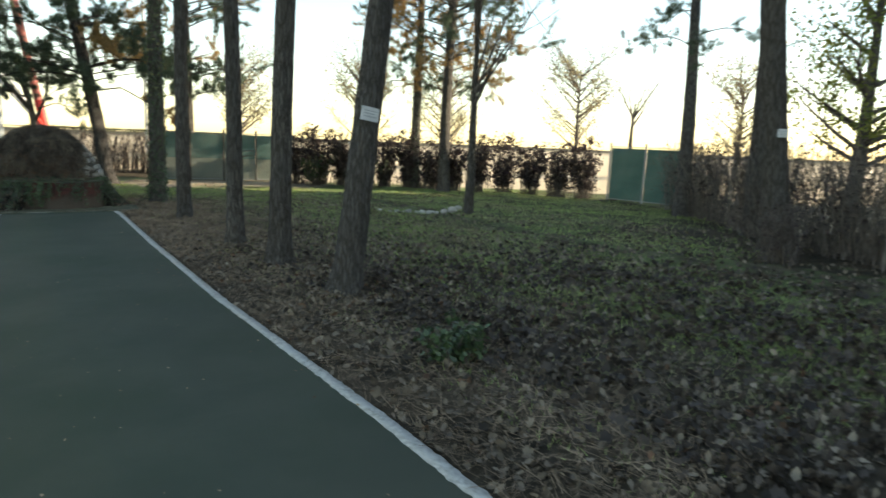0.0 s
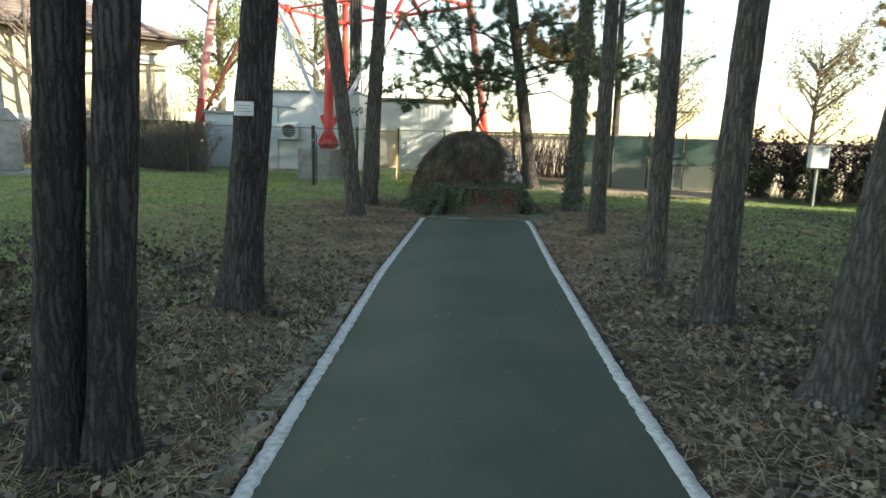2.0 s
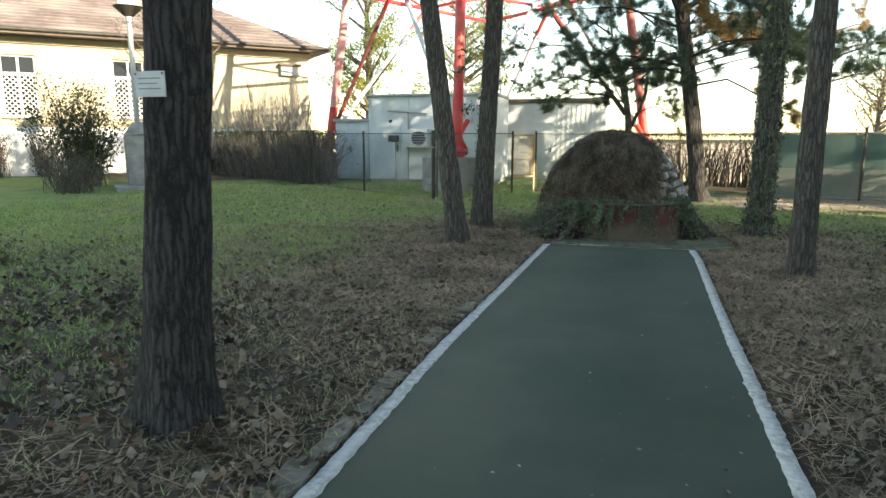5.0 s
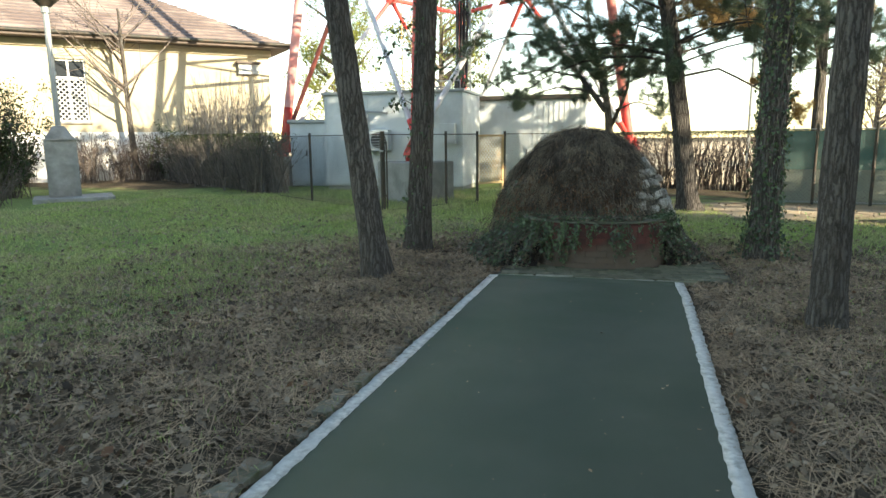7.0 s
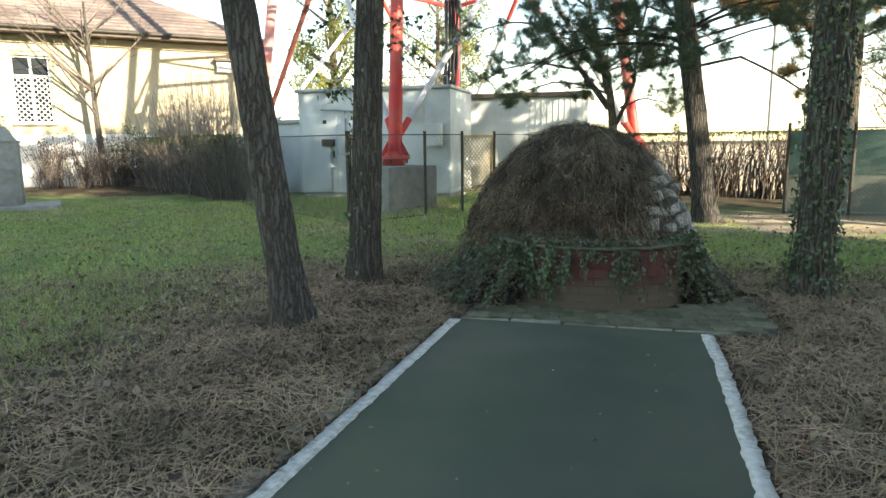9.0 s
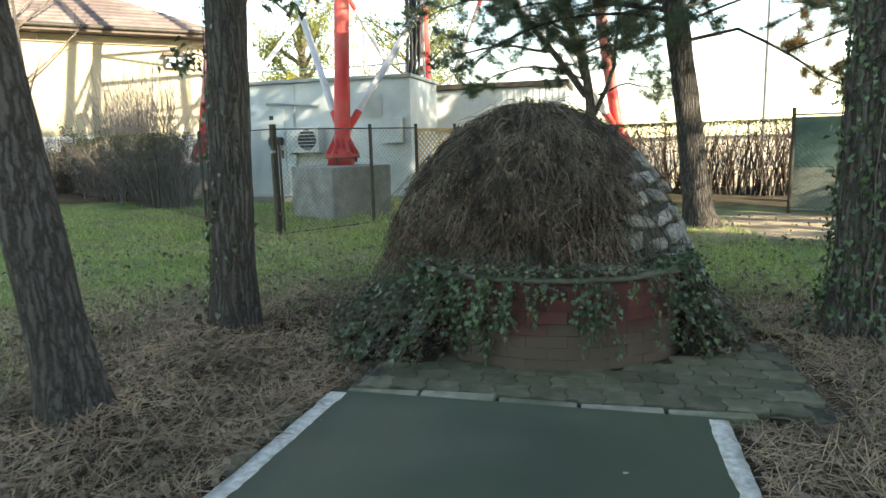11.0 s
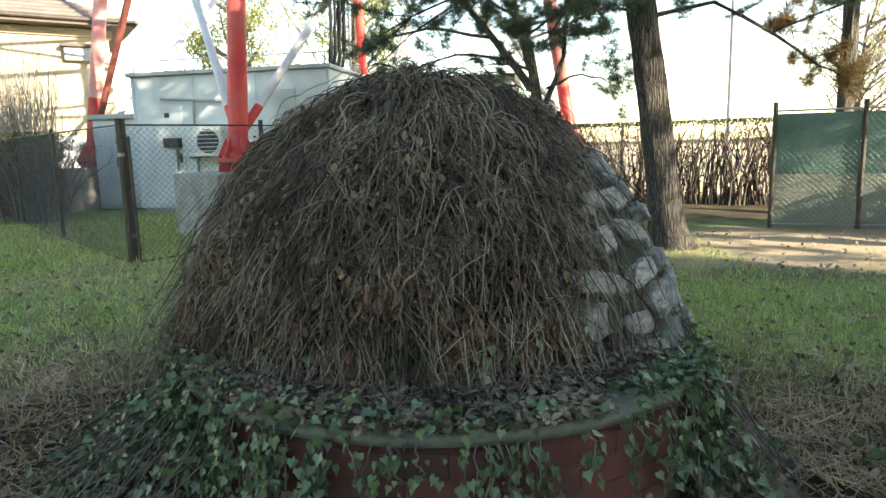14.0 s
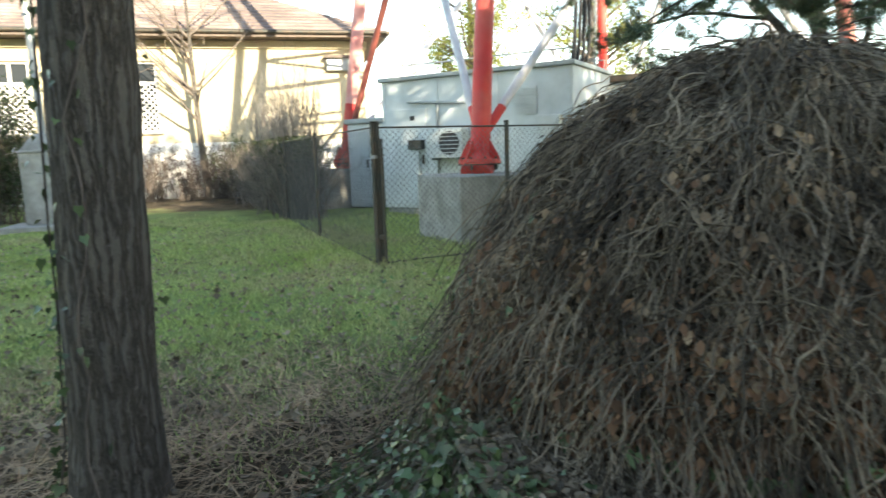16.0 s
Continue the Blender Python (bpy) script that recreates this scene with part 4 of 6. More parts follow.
for tx, ty, th in ((19.5, 38.0, 6.2), (25.0, 36.0, 5.6), (31.0, 30.0, 6.5), (36.0, 22.0, 6.0), (13.5, 43.0, 6.0)):
    bare_tree("distant_tree", (tx, ty), th, 0.16, "pale hazy half-bare tree in the distance", 34, 0.75, 2.1, 2600, PALE_FOLIAGE, 0.18, 12)
bush((-15.2, 22.2), 1.2, 2.9, "dense dark evergreen bush near the lamp pillar", 9000, HEDGE_LEAF, 0.09, "evergreen_bush", 120)
bush((-13.6, 20.2), 0.9, 1.1, "low bare twiggy shrub beside the lamp pillar", 300, HEDGE_LEAF, 0.06, "shrub", 90)
bush((2.98, 4.2), 0.24, 0.26, "tiny blue-green seedling shrub in leaf litter", 1100, IVY, 0.06, "seedling", 30)
bush((10.3, 5.6), 0.5, 1.0, "small bare shrub at the hedge foot", 300, HEDGE_RED, 0.05, "shrub", 60)


# ---- the overgrown stone mound ----
DOME_C, DOME_R, DOME_H = np.array([1.05, 17.02, 0.0]), 1.195, 1.60
RING_C, RING_R = np.array([1.22, 16.48]), 1.01


def dome_at(az, z, out=0.0):
    """A point on the mound's surface and its normal."""
    z = np.clip(z, 0, DOME_H * 0.999)
    r = DOME_R * np.sqrt(1 - (z / DOME_H) ** 2)
    lumps = 0.035 * np.sin(az * 7 + 2.5 * np.sin(z * 4)) * np.sin(z * 9 + np.sin(az * 3)) + 0.02 * np.sin(az * 17 + z * 6) * np.sin(z * 21 - az * 5)
    lumps = lumps * np.clip((np.abs((az + 0.33 + math.pi) % (2 * math.pi) - math.pi) - 0.55) * 4, 0, 1)
    n = unit(np.stack([np.cos(az) * r / DOME_R ** 2, np.sin(az) * r / DOME_R ** 2, z / DOME_H ** 2], -1))
    return DOME_C + np.stack([np.cos(az) * r, np.sin(az) * r, z], -1) + n * (np.asarray(out) + lumps)[..., None], n


def on_ring_spot(a, r, z):
    return np.stack([RING_C[0] + np.cos(a) * r, RING_C[1] + np.sin(a) * r, z + 0 * a], -1)


def build_mound():
    mound = thing("stone_mound", (0, 0, 0), "domed stone mound overgrown with dry hanging vines", "mound")
    az = np.linspace(0, 2 * math.pi, 73)[:-1]
    th = np.linspace(0, 0.5 * math.pi, 30)
    A, T = np.meshgrid(az, th)
    P, n = dome_at(A, DOME_H * np.sin(T) * 0.999)
    bump = 0.03 * np.sin(A * 13 + 3 * np.sin(T * 9)) * np.sin(T * 17 + 2 * np.sin(A * 5)) + rng.normal(0, 0.016, A.shape)
    P = P + n * (bump - 0.03)[..., None]
    i = np.arange(A.size).reshape(A.shape)
    j = np.roll(i, -1, axis=1)
    F = np.stack([i[:-1], j[:-1], j[1:], i[1:]], -1).reshape(-1, 4)
    place("thatch", np_mesh("thatch", P.reshape(-1, 3), F, True), SHADED_THATCH, mound, "mat of dead plant matter, gap shade in its colour")

    # bare masonry on one flank
    def bare(a, z):
        left = np.radians(-56 + 30 * np.clip((z - 0.72) / 0.5, 0, 1) + 6 * np.sin(z * 23))
        return (a > left) & (a < np.radians(14)) & (z < 1.36)

    a2 = np.radians(np.linspace(-66, 18, 34))
    z2 = np.linspace(0.3, 1.3, 16)
    A, Zm = np.meshgrid(a2, z2)
    P, n = dome_at(A, Zm, 0.0)
    P = P + n * (0.012 + rng.normal(0, 0.006, A.shape) - 0.1 * np.clip((np.radians(-60 + 30 * np.clip((Zm - 0.7) / 0.5, 0, 1)) - A) * 3, 0, 1))[..., None]
    i = np.arange(A.size).reshape(A.shape)
    F = np.stack([i[:-1, :-1], i[:-1, 1:], i[1:, 1:], i[1:, :-1]], -1).reshape(-1, 4)
    place("mortar_bed", np_mesh("mortar_bed", P.reshape(-1, 3), F, True), MORTAR, mound, "dark mossy mortar")
    shapes = []
    for s in range(6):
        bm = bmesh.new()
        bmesh.ops.create_cube(bm, size=1)
        bmesh.ops.bevel(bm, geom=bm.edges[:], offset=0.19, segments=2, affect="EDGES", profile=0.5)
        r = random.Random(s)
        skew = [r.uniform(-0.25, 0.25) for _ in range(3)]
        for v in bm.verts:
            v.co.x += skew[0] * v.co.z + r.uniform(-0.12, 0.12)
            v.co.z += skew[1] * v.co.x * 0.6 + r.uniform(-0.12, 0.12)
            v.co.y += skew[2] * v.co.x * 0.5 + r.uniform(-0.06, 0.06)
        me = bpy.data.meshes.new("stone")
        bm.to_mesh(me)
        bm.free()
        me.materials.append(STONE)
        shapes.append(me)
    z = 0.50
    row = 0
    while z < 1.30:
        h = random.uniform(0.095, 0.14)
        a = math.radians(-64) + random.uniform(0, 0.12)
        while a < math.radians(14):
            w = random.uniform(0.15, 0.28)
            r = DOME_R * math.sqrt(1 - (z / DOME_H) ** 2)
            da = w / r
            mid = a + da / 2
            if bare(np.array(mid), np.array(z)) and random.random() > 0.06:
                p, n = dome_at(np.array(mid), np.array(z + random.uniform(-0.03, 0.03)), np.array(random.uniform(0.0, 0.025)))
                x = Vector((-math.sin(mid), math.cos(mid), 0))
                y = Vector(n.tolist())
                up = x.cross(y)
                m = Matrix((x, y, up)).transposed().to_4x4()
                m.translation = Vector(p.tolist())
                st = new("stone", shapes[random.randrange(6)])
                st.parent = mound
                st.matrix_basis = m @ Matrix.Rotation(random.uniform(-0.3, 0.3), 4, "Y") @ Matrix.Diagonal((w * random.uniform(0.66, 0.92), 0.12 + random.uniform(-0.02, 0.03), h * random.uniform(0.66, 1.0), 1))
            a += da + 0.02
        z += h + 0.018
        row += 1

    # hanging dry vines
    n = 3400
    m = 24
    a0 = np.concatenate([rng.normal(-math.pi / 2, 1.0, int(n * 0.72)), rng.uniform(0, 2 * math.pi, n - int(n * 0.72))])
    a0 = (a0 + math.pi) % (2 * math.pi) - math.pi
    t0 = np.radians(rng.uniform(18, 88, n))
    fall = np.radians(rng.uniform(22, 62, n))
    s = np.linspace(0, 1, m)
    T = np.clip(t0[:, None] - fall[:, None] * s, np.radians(9), None)
    A = a0[:, None] + np.cumsum(np.cumsum(rng.normal(0, 0.003, (n, m)), 1), 1) * 0.5 + np.cumsum(rng.normal(0, 0.015, (n, m)), 1) + rng.normal(0, 0.13, (n, 1)) * s
    for freq, amp in ((1.3, 0.022), (3.1, 0.02), (6.5, 0.014)):
        A = A + rng.normal(0, amp, (n, 1)) * np.sin(2 * math.pi * freq * s * rng.uniform(0.6, 1.4, (n, 1)) + rng.uniform(0, 6.28, (n, 1)))
    lift = np.abs(rng.normal(0.012, 0.032, (n, 1))) + 0.018 * np.sin(s * rng.uniform(8, 22, (n, 1)) + rng.uniform(0, 6.28, (n, 1))) + 0.05 * np.sin(s * math.pi) * rng.random((n, 1)) ** 2 + np.cumsum(rng.normal(0, 0.005, (n, m)), 1)
    Z = DOME_H * np.sin(T)
    P, _ = dome_at(A, Z, lift)
    hid = bare(A[:, m // 2], Z[:, m // 2]) | bare(A[:, -1], Z[:, -1])
    keep = ~hid | (rng.random(n) < np.where(A[:, m // 2] < math.radians(-36), 0.24, 0.05))
    P, r = P[keep], 0.0010 + 0.0032 * rng.random((keep.sum(), 1, 1)) ** 3
    place("vines", np_mesh("vines", *tubes(P, r * np.linspace(1, 0.55, m)[None, :, None], 4), True), VINE, mound, "tangled dry grey-brown vine stems", "stuff")
    n = 26
    a = rng.normal(-1.75, 0.8, n)
    s = np.linspace(0, 1, m)
    T = np.radians(rng.uniform(45, 80, (n, 1))) * (1 - s) + np.radians(20) * s
    A = a[:, None] + np.cumsum(rng.normal(0, 0.022, (n, m)), 1)
    P, _ = dome_at(A, DOME_H * np.sin(T), 0.055 + np.cumsum(rng.normal(0, 0.006, (n, m)), 1))
    hid = bare(A[:, m // 2], (DOME_H * np.sin(T))[:, m // 2]) | bare(A[:, -1], (DOME_H * np.sin(T))[:, -1])
    P = P[~hid]
    place("stemwood", np_mesh("stemwood", *tubes(P, rng.uniform(0.003, 0.0055, (len(P), 1, 1)) * np.linspace(0.6, 1, m)[None, :, None], 5), True), VINE, mound, "thicker grey-brown stems", "stuff")
    # loose strands at the foot that lie over the trough
    n = 500
    a = rng.normal(-math.pi / 2, 0.75, n)
    foot, _ = dome_at(a, rng.uniform(0.6, 0.85, n), np.full(n, 0.04))
    tip = on_ring_spot(a + rng.normal(0, 0.15, n), rng.uniform(0.75, 1.04, n), 0.6)
    sc = np.linspace(0, 1, 8)[None, :, None]
    P = foot[:, None] * (1 - sc) + tip[:, None] * sc + np.cumsum(rng.normal(0, 0.008, (n, 8, 3)), 1)
    P[..., 2] = np.maximum(P[..., 2] - 0.12 * np.sin(sc[..., 0] * math.pi), 0.585)
    place("loose_vines", np_mesh("loose_vines", *tubes(P, rng.uniform(0.001, 0.0026, (n, 1, 1)), 3)), VINE, mound, "loose dry strands", "stuff")
    # thin dead shoots that stick out every way
    n = 15000
    A = rng.normal(-math.pi / 2, 1.1, n)
    Z = DOME_H * np.sin(np.radians(rng.uniform(10, 88, n)))
    ok = ~bare((A + math.pi) % (2 * math.pi) - math.pi, Z)
    A, Z = A[ok], Z[ok]
    n = len(A)
    P0, nn = dome_at(A, Z, np.full(n, 0.01))
    d = unit(nn * 0.45 + rng.normal(0, 0.85, (n, 3)) * np.array([1.1, 1.1, 0.7]) + np.array([0, 0, -0.15]))
    sc = np.linspace(0, 1, 6)[None, :, None]
    L = 0.05 + 0.3 * rng.random((n, 1, 1)) ** 2
    P = P0[:, None] + d[:, None] * sc * L + np.array([0, 0, -0.9]) * L * sc ** 2 + np.cumsum(rng.normal(0, 0.012, (n, 6, 3)), 1)
    place("brushwood", np_mesh("dead_shoots", *tubes(P, rng.uniform(0.0009, 0.0024, (n, 1, 1)), 3)), VINE, mound, "fine dry shoots", "stuff")
    # crossing, curling strands
    n, m = 4200, 15
    A0 = rng.normal(-math.pi / 2, 1.05, n)
    Z0 = 0.45 + 1.1 * rng.random(n)
    head = rng.uniform(0, 6.28, (n, 1)) + np.cumsum(rng.normal(0, 0.38, (n, m)), 1)
    step = rng.uniform(0.012, 0.034, (n, 1))
    A = A0[:, None] + np.cumsum(np.cos(head) * step, 1) / 0.9
    Z = np.clip(Z0[:, None] + np.cumsum(np.sin(head) * step, 1) * 0.8, 0.42, DOME_H * 0.985)
    P, _ = dome_at(A, Z, np.abs(rng.normal(0.03, 0.025, (n, 1))) + np.cumsum(rng.normal(0, 0.004, (n, m)), 1))
    ok = ~bare((A[:, 7] + math.pi) % (2 * math.pi) - math.pi, Z[:, 7])
    P = P[ok]
    place("tangle", np_mesh("tangle", *tubes(P, rng.uniform(0.0011, 0.0026, (len(P), 1, 1)), 3)), VINE, mound, "curling dry tendrils", "stuff")
    # dead leaves caught in them, more towards the foot
    n = 34000
    A = rng.normal(-math.pi / 2, 1.1, n)
    Z = 0.42 + 1.15 * rng.random(n) ** 2.4
    clump = np.sin(A * 9 + 2 * np.sin(Z * 7)) * np.sin(Z * 13 + 1.5 * np.sin(A * 6))
    ok = ~bare(A, Z) & (rng.random(n) < 0.35 + 0.65 * clump)
    A, Z = A[ok], Z[ok]
    P, nn = dome_at(A, Z, rng.uniform(0.0, 0.085, ok.sum()))
    yaw, pitch = facing(nn)
    n = len(A)
    V, F = strew(*DEAD_LEAF, P, yaw + rng.normal(0, 0.7, n), pitch + rng.normal(0, 0.6, n), rng.normal(0, 0.6, n), rng.uniform(0.012, 0.038, n))
    place("dead_leaves", np_mesh("dead_leaves", V, F), CRUMBLED, mound, "brown dead leaves", "stuff")
    n = 6500
    A = np.concatenate([rng.normal(-1.3, 0.25, 2000), rng.normal(-1.9, 0.6, 4500)])
    Z = 0.46 + np.abs(rng.normal(0.0, 0.24, n))
    keep = ~bare(A, Z)
    A, Z = A[keep], Z[keep]
    n = len(A)
    P, nn = dome_at(A, Z, rng.uniform(0.03, 0.09, n))
    yaw, pitch = facing(nn)
    place("russet_leaves", np_mesh("russet_leaves", *strew(*DEAD_LEAF, P, yaw + rng.normal(0, 0.7, n), pitch + rng.normal(0, 0.6, n), rng.normal(0, 0.6, n), rng.uniform(0.015, 0.042, n))), RUSSET, mound, "rust-red dead leaves", "stuff")


build_mound()


def arc_block(r0, r1, a0, a1, z0, z1, steps, name, jag=0.0):
    a = np.linspace(a0, a1, steps)
    j = rng.normal(0, jag, steps)
    rows = [np.stack([RING_C[0] + np.cos(a) * (r + jj), RING_C[1] + np.sin(a) * (r + jj), z + 0 * a], -1) for r, z, jj in ((r0, z0, 0), (r0, z1, -j), (r1, z1, j), (r1, z0, 0))]
    V = np.concatenate(rows)
    i = np.arange(steps - 1)
    F = [np.stack([p * steps + i, ((p + 1) % 4) * steps + i, ((p + 1) % 4) * steps + i + 1, p * steps + i + 1], -1) for p in range(4)]
    k = steps
    F.append(np.array([[3 * k, 2 * k, k, 0], [k - 1, 2 * k - 1, 3 * k - 1, 4 * k - 1]]))
    return np_mesh(name, V, np.concatenate(F))


on_ring = on_ring_spot


def build_ring_wall():
    wall = thing("planter_wall", (0, 0, 0), "low curved planter wall of worn red-painted brick", "wall")
    a0, a1 = math.radians(-205), math.radians(-14)
    place("core", arc_block(0.80, RING_R - 0.012, a0, a1, -0.03, 0.545, 60, "core"), BRICK, wall, "red-washed mortar")
    place("rim", arc_block(0.87, RING_R + 0.008, a0 - 0.02, a1 + 0.02, 0.545, 0.574, 110, "rim", 0.009), CAP, wall, "worn green-painted concrete rim")
    soil = np.linspace(a0, a1, 40)
    V = np.concatenate([on_ring(soil, 0.9, 0.53), on_ring(soil, 0.3, 0.58)])
    i = np.arange(39)
    place("soil", np_mesh("soil", V, np.stack([i, i + 1, i + 41, i + 40], -1)), SHADED_THATCH, wall, "leafy dark soil")
    bm = boxes((-0.1215, 0.1215, -0.05, 0.0045, -0.0365, 0.0365), bevel=0.002)
    me = bpy.data.meshes.new("brick")
    bm.to_mesh(me)
    bm.free()
    me.materials.append(BRICK)
    for c in range(7):
        a = a0 + (0.125 if c % 2 else 0.0)
        while a < a1 - 0.1:
            b = new("brick", me)
            b.parent = wall
            mid = a + 0.12
            p = on_ring(np.array(mid), RING_R - 0.012 + random.uniform(-0.0018, 0.0018), 0.038 + 0.0745 * c)
            b.matrix_basis = pose(*p.tolist(), random.uniform(-1, 1), random.uniform(-1, 1), math.degrees(mid) + 90 + 180)
            a += 0.2435


build_ring_wall()


def build_ivy():
    ivy = thing("ivy", (0, 0, 0), "dark green ivy trailing over the planter wall", "ivy", kind="stuff")
    leaves, stems, dry = Heap(), Heap(), Heap()
    # along the rim
    n = 1000
    a = np.concatenate([rng.uniform(math.radians(-200), math.radians(-16), n - 170), rng.normal(math.radians(-28), 0.12, 170)])
    pos = on_ring(a, rng.normal(0.975, 0.045, n), 0.585 + np.abs(rng.normal(0, 0.022, n)))
    leaves.add(strew(*IVY_LEAF, pos, rng.uniform(0, 6.28, n), rng.normal(0.25, 0.5, n), rng.normal(0, 0.5, n), rng.uniform(0.018, 0.042, n)))
    # strands that hang down the face, in bunches
    for centre, wide, count, drop in ((-168, 10, 16, 0.55), (-146, 6, 12, 0.55), (-133, 3, 10, 0.5), (-121, 3, 14, 0.55), (-107, 2.2, 12, 0.56), (-98, 2.2, 7, 0.38), (-88, 3, 5, 0.2), (-71, 2.2, 11, 0.52), (-56, 8, 5, 0.16), (-30, 9, 18, 0.5)):
        for _ in range(count):
            a = math.radians(rng.normal(centre, wide))
            L = drop * rng.uniform(0.4, 1.05)
            s = np.linspace(0, 1, 10)
            aa = a + np.cumsum(rng.normal(0, 0.012, 10))
            rr = 1.035 + 0.03 * np.sin(s * 3) + np.abs(np.cumsum(rng.normal(0, 0.006, 10)))
            line = np.stack([RING_C[0] + np.cos(aa) * rr, RING_C[1] + np.sin(aa) * rr, np.maximum(0.56 - L * s, 0.03)], -1)
            stems.add(tubes(line[None], 0.0025, 3))
            k = int(L / 0.013)
            f = rng.uniform(0, 1, k)
            pos = np.stack([np.interp(f, s, line[:, q]) for q in range(3)], -1) + rng.normal(0, 0.018, (k, 3))
            yaw, pitch = facing(np.stack([np.cos(np.full(k, a)), np.sin(np.full(k, a)), np.full(k, 0.5)], -1))
            leaves.add(strew(*IVY_LEAF, pos, yaw + rng.normal(0, 0.5, k), pitch + rng.normal(0, 0.35, k), rng.normal(0, 0.6, k), rng.uniform(0.014, 0.042, k)))
    # trailing strands that slope away at either end, with dry stems between them
    for lo, hi, reach, strands, per in ((146, 236, 0.85, 78, 50), (-34, 22, 0.45, 34, 40)):
        for _ in range(strands):
            u = rng.random()
            a = math.radians(lo + (hi - lo) * u)
            far = reach * (0.35 + 0.65 * math.sin(u * math.pi) ** 0.5) * rng.uniform(0.45, 1.05)
            s = np.linspace(0, 1, 12)
            aa = a + np.cumsum(rng.normal(0, 0.022, 12))
            rr = RING_R - 0.03 + far * s ** 1.25
            zz = np.maximum(0.565 * (1 - s) ** 1.1 + 0.045 * np.sin(s * 3.1) * rng.random() + np.cumsum(rng.normal(0, 0.006, 12)), 0.02)
            line = np.stack([RING_C[0] + np.cos(aa) * rr, RING_C[1] + np.sin(aa) * rr, zz], -1)
            stems.add(tubes(line[None], rng.uniform(0.0015, 0.0035), 3))
            k = int(per * rng.uniform(0.4, 1.3))
            f = rng.uniform(0.05, 1, k)
            pos = np.stack([np.interp(f, s, line[:, q]) for q in range(3)], -1) + rng.normal(0, 0.022, (k, 3)) * np.array([1, 1, 0.6])
            pos[:, 2] = np.abs(pos[:, 2]) + 0.01
            yaw, pitch = facing(np.stack([np.cos(np.full(k, a)), np.sin(np.full(k, a)), np.full(k, 0.9)], -1))
            leaves.add(strew(*IVY_LEAF, pos, yaw + rng.normal(0, 0.8, k), pitch + rng.normal(0, 0.55, k), rng.normal(0, 0.5, k), rng.uniform(0.016, 0.05, k)))
        k = 130 if reach > 0.5 else 50
        a = np.radians(rng.uniform(lo, hi, (k, 1))) + np.cumsum(rng.normal(0, 0.03, (k, 10)), 1)
        s = np.linspace(0, 1, 10)[None] * rng.uniform(0.4, 1.05, (k, 1))
        r = RING_R - 0.03 + reach * s ** 1.3 * 0.95
        z = 0.56 * (1 - np.clip(s, 0, 1)) ** 1.15 + 0.01 + np.abs(np.cumsum(rng.normal(0, 0.012, (k, 10)), 1))
        P = np.stack([RING_C[0] + np.cos(a) * r, RING_C[1] + np.sin(a) * r, z], -1)
        stems.add(tubes(P, rng.uniform(0.001, 0.003, (k, 1, 1)), 3))
        a = np.radians(rng.uniform(lo, hi, 14 * k))
        f = rng.random(14 * k)
        r = RING_R + reach * 0.85 * np.sin(np.clip((np.degrees(a) - lo) / (hi - lo), 0, 1) * math.pi) ** 0.5 * f ** 1.3
        pos = on_ring(a, r, 0) + np.stack([0 * a, 0 * a, np.clip(0.46 * (1 - f) ** 1.15 + rng.normal(0, 0.02, len(a)), 0.012, None)], -1)
        dry.add(strew(*DEAD_LEAF, pos, rng.uniform(0, 6.28, len(a)), rng.normal(0.3, 0.5, len(a)), rng.normal(0, 0.5, len(a)), rng.uniform(0.025, 0.06, len(a))))
        heap_a = np.radians(np.linspace(lo, hi, 30))
        prof = np.linspace(0, 1, 8)
        HA, HF = np.meshgrid(heap_a, prof)
        hr = RING_R - 0.02 + reach * 0.8 * np.sin(np.linspace(0.02, 0.98, 30) * math.pi)[None] ** 0.5 * HF ** 1.3
        hz = np.clip(0.42 * (1 - HF) ** 1.2 + rng.normal(0, 0.012, HA.shape) - 0.015, -0.02, None)
        V = np.stack([RING_C[0] + np.cos(HA) * hr, RING_C[1] + np.sin(HA) * hr, hz], -1).reshape(-1, 3)
        i = np.arange(HA.size).reshape(HA.shape)
        place("leaf_mould", np_mesh("leaf_mould", V, np.stack([i[:-1, :-1], i[:-1, 1:], i[1:, 1:], i[1:, :-1]], -1).reshape(-1, 4), True), SHADED_THATCH, ivy, "dark heap of leaf mould", "stuff")
    # a few shoots on the mound itself, low on its shaded flank
    n = 900
    A, Z = rng.normal(math.radians(-150), 0.2, n), np.abs(rng.normal(0.6, 0.2, n))
    P, nn = dome_at(A, Z, rng.uniform(0.03, 0.09, n))
    yaw, pitch = facing(nn)
    leaves.add(strew(*IVY_LEAF, P, yaw, pitch, rng.normal(0, 0.4, n), rng.uniform(0.022, 0.055, n)))
    n = 160
    A, Z = rng.normal(math.radians(-82), 0.22, n), np.abs(rng.normal(0.56, 0.06, n))
    P, nn = dome_at(A, Z, rng.uniform(0.05, 0.1, n))
    yaw, pitch = facing(nn)
    leaves.add(strew(*IVY_LEAF, P, yaw, pitch, rng.normal(0, 0.4, n), rng.uniform(0.03, 0.06, n)))
    # dry debris lying on the rim and in the trough
    n = 7000
    a = rng.uniform(math.radians(-205), math.radians(-16), n)
    on_rim = (rng.random(n) < 0.55) & (a < math.radians(-52))
    r = np.where(on_rim, rng.uniform(0.88, 1.02, n), rng.uniform(0.55, 0.9, n))
    pos = on_ring(a, r, 0) + np.stack([0 * a, 0 * a, np.where(on_rim, 0.585, 0.57) + np.abs(rng.normal(0, 0.012, n))], -1)
